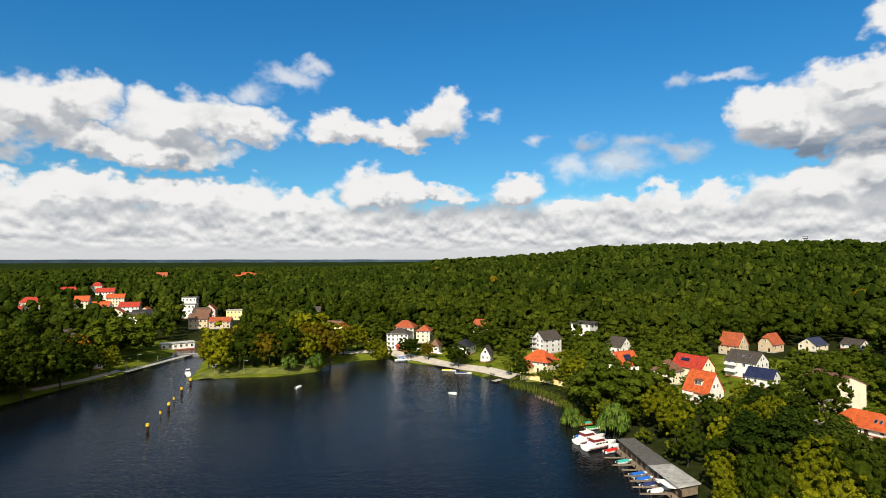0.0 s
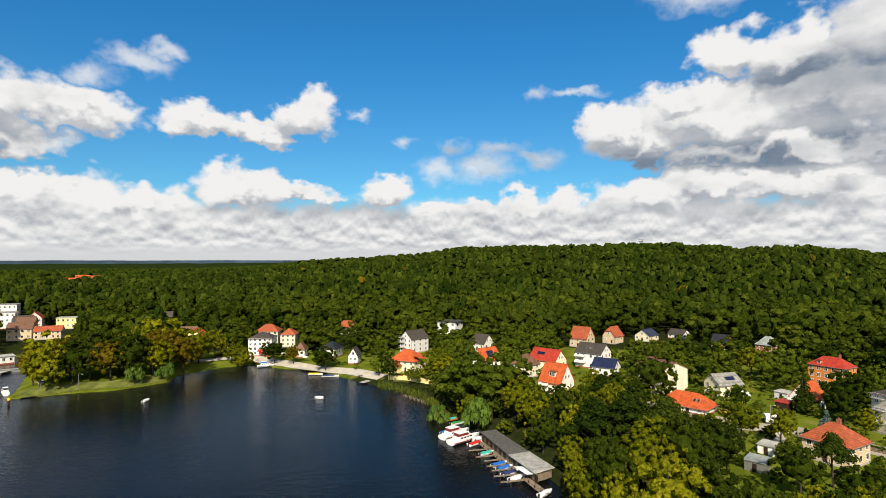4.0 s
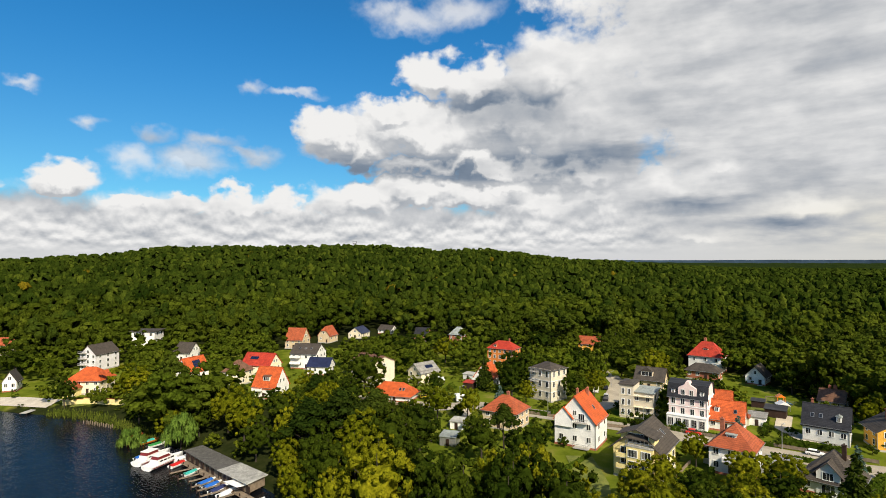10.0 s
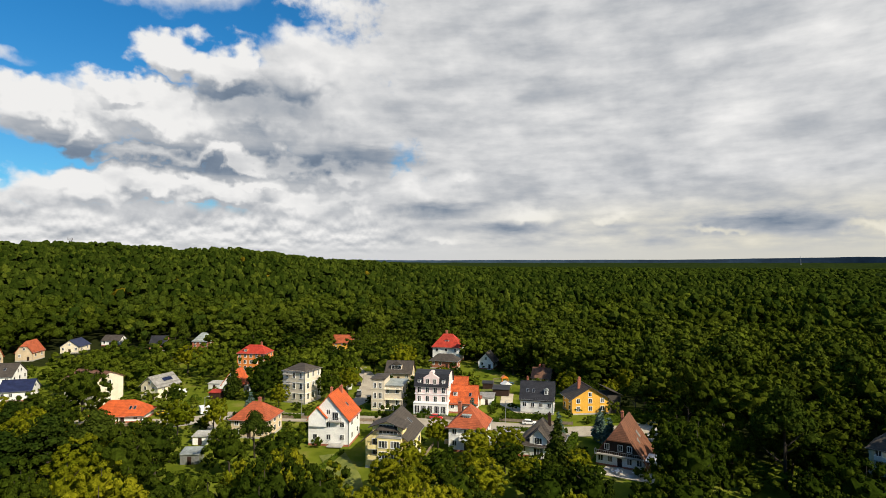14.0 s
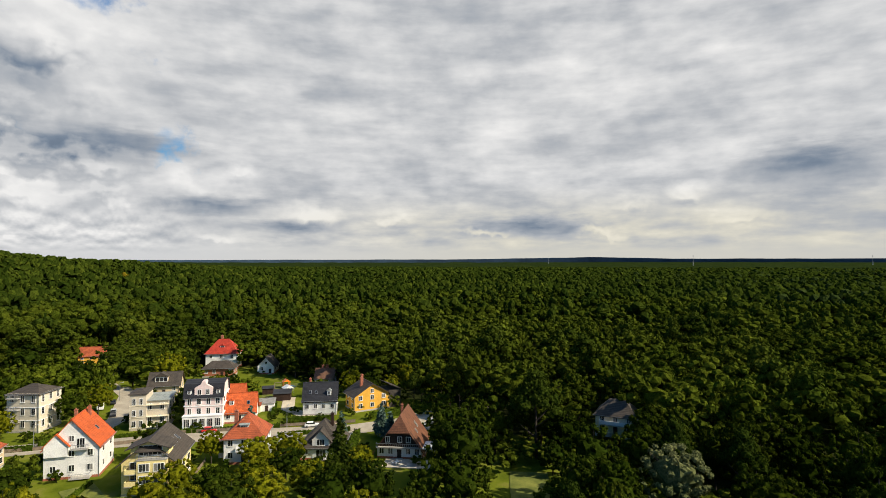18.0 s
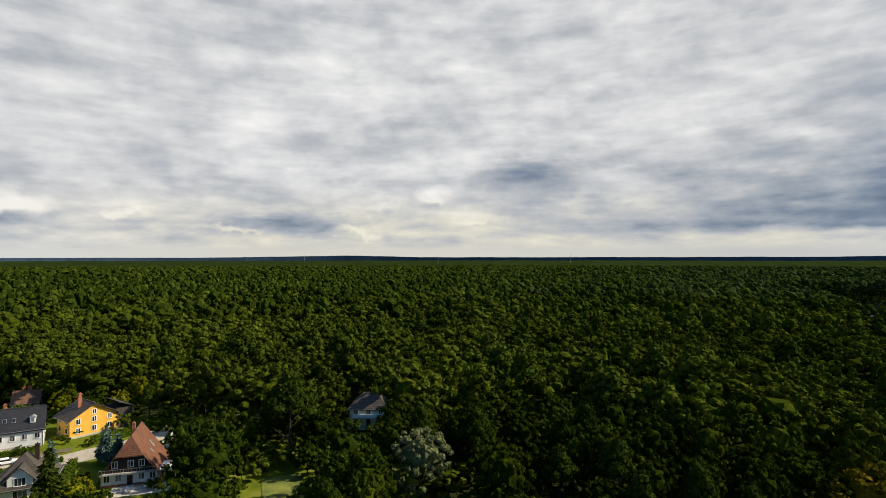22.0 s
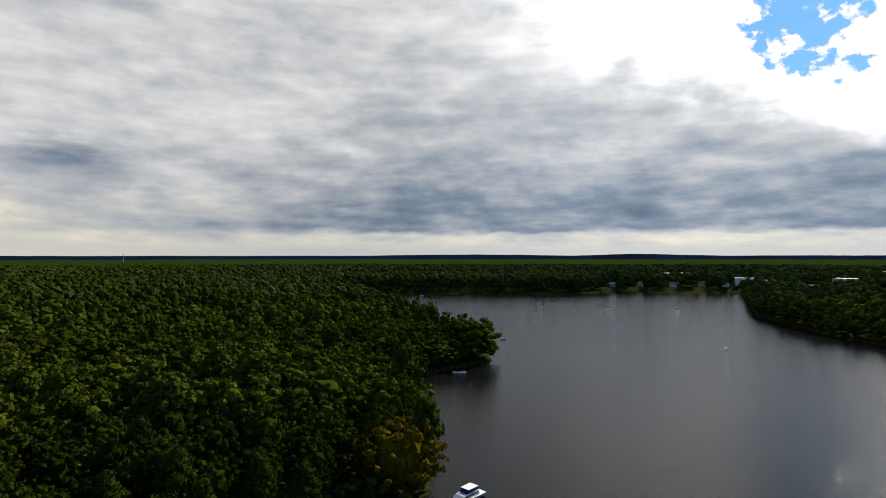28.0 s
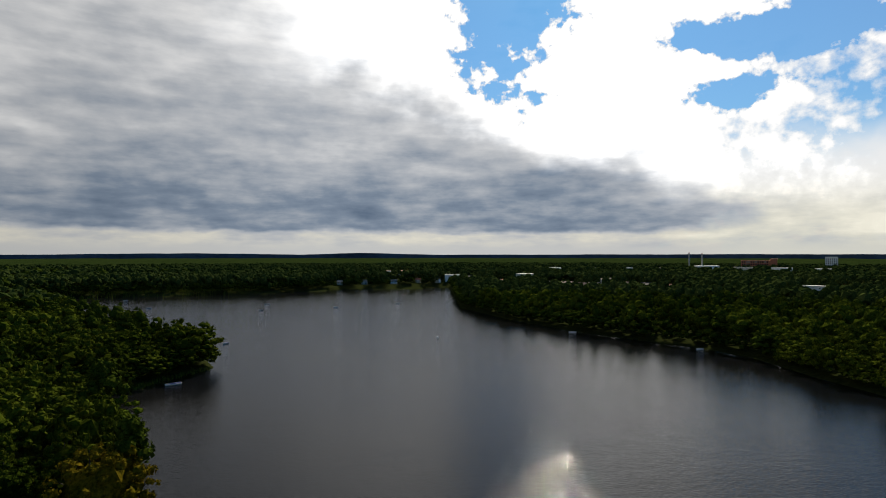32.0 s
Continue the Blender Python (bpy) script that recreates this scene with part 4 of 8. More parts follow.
h = house(177.3, 67.3, 166, 9.7, 8.0, 3.6, 8.6, "side", "white", "orange", 1, 3, 1, "low white house with a steep orange-red tile roof")
dormer(h, -2.4, -2.6, 5.3, 1.4, 1.5, 2.2, 0, "white", "orange")
skylight(h, 2.6, -2.2, 8.6 - 2.2 * 1.25 + 0.05, 0, slope(5.0, 4.0), 0.9, 1.2)
h = house(196.9, 76.0, 166, 5.6, 6.0, 3.2, 7.2, "side", "cream", "orange", 1, 1, 1, "small outbuilding with an orange tile roof", door=False)

h = house(171.7, 92.4, 164, 10.3, 9.5, 8.0, 8.7, "flat", "beige", "zinc", 2, 3, 2, "beige stuccoed villa with a flat zinc roof and ivy-covered side", door=False, win=(1.1, 1.8))
bm = bmesh.new()
box(bm, -5.3, -0.8, -5.6, 3.0, -0.6, 10.8)
part("corner_tower", bm, PLASTER["beige"], h)
bm = bmesh.new()
slab(bm, [(-5.7, -6.0, 10.9), (-0.4, -6.0, 10.9), (-3.0, -1.3, 11.7), ], 0.2)
slab(bm, [(-0.4, -6.0, 10.9), (-0.4, 3.4, 10.9), (-3.0, -1.3, 11.7)], 0.2)
slab(bm, [(-0.4, 3.4, 10.9), (-5.7, 3.4, 10.9), (-3.0, -1.3, 11.7)], 0.2)
slab(bm, [(-5.7, 3.4, 10.9), (-5.7, -6.0, 10.9), (-3.0, -1.3, 11.7)], 0.2)
part("tower_roof", bm, ROOF["grey"], h)
for zc in (2.0, 5.2, 8.6):
    for xc in (-4.1, -2.2):
        window(h, xc, -5.6, zc, 0.9, 1.7, 0)
for z in (0.7, 3.8, 7.3):
    bm = bmesh.new()
    box(bm, -5.4, 5.25, -5.72, -4.7, z, z + 0.2)
    part("cornice", bm, PLASTER["cream"], h)

h = house(212.5, 109.4, 164, 10.5, 9.5, 4.2, 8.2, "side", "sand", "grey", 1, 3, 2, "sand-coloured house with a slate-grey roof and a front gable", over=0.7)
dormer(h, -1.0, -3.6, 5.0, 4.6, 2.0, 3.0, 0, "sand", "grey", True, 3)

h = house(167.6, 126.6, 180, 9.6, 9.5, 11.6, 13.6, "hip", "beige", "grey", 3, 3, 3, "tall beige stuccoed villa with stacked balconies and low roof", door=False, win=(1.1, 1.9))
for zc in (3.4, 7.0, 10.4):
    balcony(h, -2.4, -4.75, zc, 3.6, 1.4, 0)
for z in (3.6, 7.4, 11.2):
    bm = bmesh.new()
    box(bm, -4.95, 4.95, -4.9, 4.9, z, z + 0.18)
    part("cornice", bm, PLASTER["white"], h)

h = house(213.4, 188.9, 164, 14.0, 9.5, 9.2, 12.6, "hip", "orange", "red", 3, 5, 2, "tall orange-painted house with a red hipped roof", door=False, win=(1.1, 1.6))
dormer(h, -3.0, -3.9, 9.6, 1.8, 1.4, 2.2, 0, "orange", "red")
chimney(h, 3.0, 0.4, 11.4, 13.6)

h = house(264.8, 108.7, 170, 14.0, 11.0, 7.6, 13.6, "hip", "white", "red", 2, 3, 3, "large white house with a tall bright red hipped roof", over=0.7)
dormer(h, 0, -3.4, 9.4, 2.2, 1.4, 2.6, 0, "white", "red")
chimney(h, -1.0, 0.8, 12.4, 15.0, 0.5)
h = house(246.2, 102.7, 170, 13.0, 8.0, 4.0, 6.6, "hip", "brick", "grey", 1, 4, 2, "low red-brick wing with a brown-grey roof", over=0.7)
h = house(254.6, 84.0, 175, 7.3, 9.0, 3.9, 7.7, "front", "white", "grey", 1, 2, 2, "small white gabled house at the edge of the woods", over=0.8)

h = house(130.7, 115.0, 164, 11.0, 10.2, 5.4, 9.4, "hip", "sand", "rust", 2, 3, 3, "plain sand-coloured house with a rust-orange hipped roof", over=0.6)
chimney(h, 0.6, 0.6, 8.4, 10.2, 0.4)
h = house(172.4, 162.2, 164, 7.8, 8.5, 5.1, 10.2, "front", "white", "orange", 2, 2, 2, "white gabled house with an orange roof behind a tree")
h = house(158.2, 187.0, 178, 8.6, 10.5, 5.6, 9.0, "front", "cream", "felt", 2, 2, 2, "cream house with a grey-green roof carrying solar panels", over=0.6)
solar(h, 2.3, 1.0, 9.0 - 2.3 * 3.4 / 4.3 + 0.15, 90, slope(3.4, 4.3), 4, 1)
bm = bmesh.new()
box(bm, 4.35, 7.4, -1.0, 6.0, -0.6, 2.7)
part("garage_annex", bm, PLASTER["grey"], h)
h = house(125.5, 165.2, 150, 15.5, 9.6, 2.4, 6.2, "hip", "white", "orange", 1, 4, 2, "low white bungalow with a broad orange tile roof", over=0.8)
for xc in (3.6, 4.9):
    skylight(h, xc, -2.8, 4.25, 0, 36, 0.8, 1.4)
h = house(141.2, 201.2, 175, 15.0, 11.8, 10.2, 12.7, "side", "beige", "brown", 3, 4, 1, "large plain beige house half hidden behind a big tree", gable=0, door=False)
h = house(135.2, 235.3, 140, 10.5, 9.0, 4.2, 7.6, "side", "white", "blue", 1, 4, 2, "white house with a dark blue glazed tile roof")
h = house(139.0, 254.5, 145, 13.6, 12.0, 7.6, 11.8, "side", "white", "grey", 2, 4, 3, "white house with a grey roof and stacked balconies", gable=2)
for zc in (2.6, 5.6):
    balcony(h, -4.0, -6.0, zc, 5.0, 1.8, 0, "white")
for xc in (-3, 0, 3):
    skylight(h, xc, -3.0, 11.8 - 3.0 * 4.2 / 6.0 + 0.02, 0, slope(4.2, 6.0))
h = house(98.1, 209.8, 148, 9.9, 10.2, 4.6, 11.6, "side", "white", "orange", 1, 3, 2, "white gabled house with a steep vivid orange roof", gable=2)
dormer(h, 0.3, -3.6, 6.6, 3.0, 1.8, 3.0, 0, "cream", "brown", False, 3)
balcony(h, -2.5, -5.1, 3.2, 4.0, 1.4, 0, "white")
h = house(97.3, 240.9, 148, 8.9, 9.5, 6.0, 10.3, "hip", "cream", "brown", 2, 2, 2, "cream house with a brown hipped roof and a dormer")
dormer(h, 0.5, -3.0, 7.4, 2.0, 1.5, 2.4, 0, "cream", "brown")
h = house(115.1, 256.4, 148, 15.0, 10.5, 4.6, 9.6, "side", "cream", "red", 1, 4, 2, "long cream house with a deep red tile roof", gable=2)
solar(h, -2.0, -2.4, 9.6 - 2.4 * 5.0 / 5.25 + 0.1, 0, slope(5.0, 5.25), 4, 1)
h = house(84.8, 261.0, 155, 7.4, 11.6, 5.0, 10.6, "front", "white", "orange", 1, 2, 2, "white gabled house with orange-red roof and blue solar panels")
solar(h, 2.0, 0.5, 10.6 - 2.0 * 5.6 / 3.7 + 0.12, 90, slope(5.6, 3.7), 4, 2)
h = house(100.7, 318.3, 145, 9.9, 9.9, 4.6, 9.5, "side", "white", "grey", 1, 3, 2, "white house with a dark grey gabled roof", gable=2)
h = house(164.9, 315.6, 145, 11.2, 11.2, 5.6, 12.2, "side", "sand", "rust", 2, 3, 2, "old sand and brick villa with a rust-red roof", gable=2)
h = house(190.4, 322.7, 150, 8.5, 11.0, 4.9, 10.6, "half", "sand", "rust", 1, 2, 2, "old house with a brownish half-hipped roof")
h = house(216.1, 324.5, 150, 10.0, 12.7, 3.9, 7.6, "front", "cream", "blue", 1, 3, 2, "house with a dark blue glazed roof near the woods")
h = house(241.2, 325.2, 160, 11.0, 9.0, 3.4, 6.3, "side", "white", "grey", 1, 3, 2, "low white house with a slate-grey roof")
h = house(252.0, 262.0, 160, 10.0, 9.0, 5.0, 9.5, "hip", "brick", "zinc", 2, 3, 2, "old brick villa with a pale grey sheet roof")
h = house(238.0, 282.0, 150, 9.0, 8.0, 4.0, 8.6, "side", "brick", "black", 1, 3, 1, "dark timber house with a black roof")
h = house(281.0, 182.0, 164, 12.0, 8.0, 5.0, 9.0, "side", "ochre", "rust", 2, 3, 1, "ochre house with a rust-red roof among trees")

h = house(92.8, 364.9, 130, 13.5, 11.0, 11.6, 12.6, "flat", "white", "grey", 3, 3, 2, "modern white apartment block with a projecting grey roof", over=1.1, door=False, win=(1.6, 1.6))
for zc in (3.6, 7.2):
    balcony(h, -3.6, -5.5, zc, 5.0, 1.8, 0, "white")
h = house(60.0, 321.5, 145, 9.6, 14.1, 8.2, 12.6, "front", "lilac", "grey", 3, 3, 3, "pale lilac gabled house with a steep grey roof and balconies", over=0.4, door=False)
for zc in (3.0, 6.0, 8.8):
    balcony(h, -2.6, -7.05, zc, 4.0, 1.5, 0)
h = house(46.9, 267.4, 130, 13.2, 11.0, 5.6, 10.2, "hip", "cream", "orange", 2, 4, 3, "cream lakeside villa with an orange hipped tile roof", over=0.7)
bm = bmesh.new()
box(bm, -6.6, -0.6, -10.0, -5.56, -0.6, 3.4)
part("lake_wing", bm, PLASTER["yellow"], h)
bm = bmesh.new()
slab(bm, [(-7.2, -10.6, 3.3), (0.0, -10.6, 3.3), (-2.6, -5.6, 5.0), (-4.6, -5.6, 5.0)], 0.2)
slab(bm, [(0.0, -10.6, 3.3), (0.0, -5.6, 3.3), (-2.6, -5.6, 5.0)], 0.2)
slab(bm, [(-7.2, -5.6, 3.3), (-7.2, -10.6, 3.3), (-4.6, -5.6, 5.0)], 0.2)
part("wing_roof", bm, ROOF["rust"], h)
for i in range(4):
    window(h, -5.8 + 1.5 * i, -10.0, 1.9, 1.0, 1.8, 0)
bm = bmesh.new()
slab(bm, [(6.0, -6.4, 9.0), (10.0, -2.5, 6.0), (6.0, 1.4, 9.0)], 0.2)
part("side_hip", bm, ROOF["orange"], h)

h = house(-25.7, 331.7, 100, 13.0, 12.0, 10.0, 12.6, "hip", "white", "grey", 4, 5, 3, "big white lakeside hotel with a grey hipped roof", door=False, category="hotel", name="hotel")
bm = bmesh.new()
slab(bm, [(-1.0, -9.1, 3.2), (6.4, -9.1, 3.2), (6.4, -6.02, 3.9), (-1.0, -6.02, 3.9)], 0.1)
part("awning", bm, ROOF["red"], h, "dark red fabric awning over the terrace")
h = house(-25.1, 371.5, 100, 14.0, 12.0, 9.0, 13.0, "hip", "cream", "rust", 3, 4, 3, "cream building with orange-red tiled roofs behind the hotel", door=False)
h = house(-12.0, 360.0, 100, 9.0, 10.0, 8.0, 11.4, "hip", "cream", "rust", 3, 3, 3, "cream annex of the hotel with a tiled roof", door=False)
h = house(12.0, 315.7, 115, 9.6, 11.0, 5.0, 8.4, "hip", "white", "black", 1, 4, 3, "white bungalow with a dark slate hipped roof near the water")
h = house(23.1, 292.3, 110, 5.0, 7.0, 4.4, 8.3, "front", "white", "grey", 1, 2, 2, "narrow white gabled summer house", door=False)
h = house(-4.2, 319.9, 105, 5.5, 7.0, 4.4, 8.2, "hip", "white", "brown", 1, 2, 2, "small white house with a brown roof by the promenade", door=False)
h = house(-75.4, 388.1, 100, 10.0, 9.0, 6.0, 11.4, "side", "yellow", "brown", 2, 3, 2, "yellow house behind the park trees")
h = house(28.6, 410.1, 110, 10.5, 10.0, 5.6, 9.6, "side", "cream", "rust", 2, 3, 2, "cream house half hidden in the hillside woods")

# the farther quarter beyond the lock
for x, y, u, w, d, e, r, kind, wall, tile, label in (
        (-480, 790, 70, 20, 11, 10, 15, "side", "white", "red", "white house with a red roof in the far quarter"),
        (-407, 692, 75, 18, 11, 10, 14, "side", "cream", "orange", "cream gabled house in the far quarter"),
        (-332, 589, 75, 17, 11, 10, 14, "side", "white", "red", "white gabled house with red roof in the far quarter"),
        (-300, 560, 75, 12, 10, 8, 12, "front", "cream", "orange", "cream gable-fronted house in the far quarter"),
        (-286, 529, 75, 15, 10, 8, 12, "side", "white", "black", "white house with a dark roof in the far quarter"),
        (-295, 648, 80, 14, 11, 11, 15, "flat", "white", "felt", "white block with a flat roof in the far quarter"),
        (-243, 581, 80, 10, 10, 8, 13, "front", "pink", "rust", "pink gabled house in the far quarter"),
        (-217, 495, 80, 14, 10, 8, 12, "side", "sand", "brown", "sand-coloured house with brown roof near the canal"),
        (-235, 540, 80, 12, 10, 9, 13, "side", "beige", "grey", "beige house with grey roof near the canal"),
        (-185, 498, 85, 16, 9, 8, 9, "flat", "yellow", "pale", "yellow flat-roofed building beyond the lock"),
        (-152, 513, 85, 9, 8, 6, 10, "side", "white", "blue", "white house with a dark blue roof beyond the lock"),
        (-120, 520, 85, 11, 9, 6, 10, "side", "white", "grey", "white house with a grey roof at the wood's edge"),
        (-561, 831, 70, 24, 12, 9, 14, "hip", "sand", "red", "long house with a red roof among far trees"),
        (-555, 891, 70, 14, 12, 13, 18, "hip", "cream", "red", "tall house with a red hipped roof among far trees"),
        (-670, 1322, 70, 22, 14, 12, 20, "side", "cream", "rust", "cream hall with a rusty roof on the far rise"),
        (-448, 1208, 75, 20, 14, 10, 16, "side", "sand", "orange", "far house with an orange roof"),
        (-470, 1328, 75, 22, 14, 10, 17, "side", "white", "orange", "far white house with an orange roof"),
        (-462, 1369, 75, 21, 14, 9, 15, "side", "cream", "rust", "far cream house with a rusty roof"),
        (-241, 355, 65, 14, 10, 6, 10, "hip", "sand", "grey", "old house with a grey roof under the trees"),
        (-172, 276, 60, 5.5, 6, 3, 7, "front", "white", "rust", "small white gabled cottage by the canal bank"),
        (-166, 347, 55, 19, 7, 3.6, 4.2, "flat", "white", "pale", "long low pavilion with a pale flat roof by the lock"),
        (-122, 352, 60, 7, 5, 3.4, 5, "hip", "yellow", "felt", "small yellow lock keeper's house")):
    near_by = 0.88 if x < -200 and y > 450 else 1.0
    house(x * near_by, y * near_by, u, w, d, e, r, kind, wall, tile, 3 if e > 9 else 2 if e > 5 else 1, max(2, int(w / 3)), 2, label, door=False, win=(1.3, 1.5))
for az, dist, u, w, d, e, r, kind, wall, tile, label in (
        (-36.6, 690, 70, 18, 11, 9, 14, "hip", "sand", "red", "house with a broad red roof among the far trees"),
        (-33.0, 660, 75, 13, 10, 11, 16, "side", "cream", "orange", "tall cream house with an orange roof in the far quarter"),
        (-31.6, 610, 75, 15, 10, 10, 14, "side", "white", "orange", "long white house with an orange roof in the far quarter"),
        (-30.4, 545, 75, 12, 10, 9, 13, "front", "cream", "rust", "cream gabled house with a rust roof in the far quarter"),
        (-28.9, 520, 78, 14, 10, 8, 11, "side", "white", "grey", "white house with a low grey roof in the far quarter"),
        (-37.8, 610, 70, 14, 10, 8, 12, "side", "cream", "red", "cream house with a red roof at the far trees' edge"),
        (-24.6, 560, 80, 13, 11, 12, 13, "flat", "white", "felt", "white flat-roofed block above the canal"),
        (-23.3, 505, 80, 11, 10, 9, 13, "side", "brick", "brown", "brick house with a brown roof above the canal"),
        (-21.8, 470, 82, 16, 9, 6, 9, "side", "sand", "rust", "low sand-coloured house with a rust roof by the lock"),
        (-10.4, 372, 100, 11, 10, 8, 12, "front", "yellow", "orange", "yellow gabled house with an orange roof behind the plaza")):
    house(dist * math.sin(radians(az)), dist * math.cos(radians(az)), u, w, d, e, r, kind, wall, tile, 3 if e > 9 else 2, max(2, int(w / 3)), 2, label, door=False, win=(1.3, 1.5))

h = house(154.5, -46.0, 205, 10.5, 8.5, 5.4, 9.0, "hip", "cream", "grey", 2, 3, 3, "white house with a dark roof deep in the woods", over=0.6, base=8.5)
balcony(h, 0, -4.25, 3.2, 8.0, 1.8, 0, "white")

# ---- trees ----
PHI = (1 + 5 ** 0.5) / 2
ICO_V = np.array([(-1, PHI, 0), (1, PHI, 0), (-1, -PHI, 0), (1, -PHI, 0), (0, -1, PHI), (0, 1, PHI), (0, -1, -PHI), (0, 1, -PHI),
                  (PHI, 0, -1), (PHI, 0, 1), (-PHI, 0, -1), (-PHI, 0, 1)]) / math.hypot(1, PHI)
ICO_F = np.array([(0, 11, 5), (0, 5, 1), (0, 1, 7), (0, 7, 10), (0, 10, 11), (1, 5, 9), (5, 11, 4), (11, 10, 2), (10, 7, 6), (7, 1, 8),
                  (3, 9, 4), (3, 4, 2), (3, 2, 6), (3, 6, 8), (3, 8, 9), (4, 9, 5), (2, 4, 11), (6, 2, 10), (8, 6, 7), (9, 8, 1)])


def unit(v):
    return v / np.maximum(np.linalg.norm(v, axis=-1, keepdims=True), 1e-9)


def lobes_of(kind, rng, count):
    """Centres and radii of the clumps of a crown of height 1 and spread 1 (radius 0.5)."""
    k = np.arange(count)
    g = rng.uniform(0, 6.28) + k * 2.39996
    if kind == "pine":
        u = (k + 0.5) / count
        z = 0.58 + 0.36 * u
        rad = 0.36 * (1.05 - u) * rng.uniform(0.6, 1.1, count)
        r = rng.uniform(0.12, 0.19, count)
    elif kind == "spruce":
        u = (k + 0.5) / count
        z = 0.12 + 0.82 * u
        rad = 0.30 * (1 - u) * rng.uniform(0.8, 1.1, count)
        r = 0.05 + 0.17 * (1 - u)
    else:  # willow
        u = (k + 0.5) / count
        z = 0.30 + 0.5 * u
        rad = 0.36 * np.sqrt(1.05 - u * u) * rng.uniform(0.8, 1.1, count)
        r = rng.uniform(0.14, 0.2, count)
    c = np.stack([rad * np.cos(g), rad * np.sin(g), z], -1)
    return c + rng.normal(0, 0.018, c.shape), r


def crown_mesh(kind, seed, count, cards, size, spread):
    """Places and normals, and quads, of a crown of height 1: clumps with many small leaf sprays round them. spread: crown width over height."""
    rng = np.random.default_rng(seed)
    c, r = lobes_of(kind, rng, count)
    c[:, :2] *= spread
    rx = r[:, None] * np.array([spread, spread, 0.8 if kind != "pine" else 0.5])
    vs, fs = [], []
    middle = np.array([0, 0, 0.45])
    lump, sides = ICO_V, ICO_F
    shape = lump[None] * rx[:, None] * rng.uniform(0.62, 0.84, (count, len(lump), 1)) + c[:, None]
    vs.append(shape.reshape(-1, 3))
    out = unit(np.repeat(ICO_V[None], count, 0).reshape(-1, 3) * 1.3 + unit(vs[0] - middle))
    ns = [out]
    f = sides[None] + len(lump) * np.arange(count)[:, None, None]
    f = f.reshape(-1, 3)
    fs.append(np.concatenate([f, f[:, 2:]], 1))
    if cards:
        which = rng.choice(count, cards * 3, p=(r ** 2) / (r ** 2).sum())
        d = unit(rng.normal(0, 1, (cards * 3, 3)) + np.array([0, 0, 0.35]))
        p = c[which] + d * rx[which] * rng.uniform(0.86, 1.12, (cards * 3, 1))
        gap = np.linalg.norm((p[:, None] - c[None]) / rx[None], axis=2)
        gap[np.arange(len(p)), which] = 9
        p, d = p[gap.min(1) > 0.8][:cards], d[gap.min(1) > 0.8][:cards]
        n = unit(d + rng.normal(0, 0.36, d.shape))
        a = unit(np.cross(n, rng.normal(0, 1, d.shape)))
        b = np.cross(n, a)
        if kind == "willow":
            a, b = unit(np.cross(np.array([0, 0, 1.0]), d)) * 0.5, np.array([0, 0, -1.9]) + d * 0.3
        if kind in ("spruce",):
            b = unit(d * np.array([1, 1, 0.1])) * 1.5 + np.array([0, 0, -0.55])
        s = size * rng.uniform(0.6, 1.3, (len(p), 1))
        bend = -0.25 * s * n
        q = np.stack([p - a * s + bend, p - b * s, p + a * s + bend, p + b * s * 1.1], 1)
        base = sum(len(v) for v in vs)
        vs.append(q.reshape(-1, 3))
        soft = unit(d * 1.2 + unit(p - middle) * 0.8 + rng.normal(0, 0.34, d.shape))
        ns.append(np.repeat(soft, 4, 0))
        fs.append(base + np.arange(len(p) * 4).reshape(-1, 4))
    return np.concatenate([np.concatenate(vs), np.concatenate(ns)], 1), np.concatenate(fs)


def ball(level):
    """Directions and triangles of a round ball, the sides split level times."""
    vs, fs = [tuple(v) for v in ICO_V], [tuple(f) for f in ICO_F]
    for _ in range(level):
        seen, out = {}, []

        def middle(a, b):
            key = (min(a, b), max(a, b))
            if key not in seen:
                m = np.array(vs[a]) + np.array(vs[b])
                seen[key] = len(vs)
                vs.append(tuple(m / np.linalg.norm(m)))
            return seen[key]

        for a, b, c in fs:
            ab, bc, ca = middle(a, b), middle(b, c), middle(c, a)
            out += [(a, ab, ca), (ab, b, bc), (ca, bc, c), (ab, bc, ca)]
        fs = out
    return np.array(vs), np.array(fs)


def boughs(rng, count, width):
    """Directions of the rounded boughs that make up a crown, evenly spread and jogged."""
    k = np.arange(count) + 0.5
    z = 1 - 1.75 * k / count
    a = k * 2.39996 + rng.uniform(0, 6.28)
    r = np.sqrt(np.clip(1 - z * z, 0, 1))
    d = np.stack([r * np.cos(a), r * np.sin(a), z], -1) + rng.normal(0, 0.30 / math.sqrt(count) * 2, (count, 3))
    return unit(d), width * rng.uniform(0.8, 1.2, count)


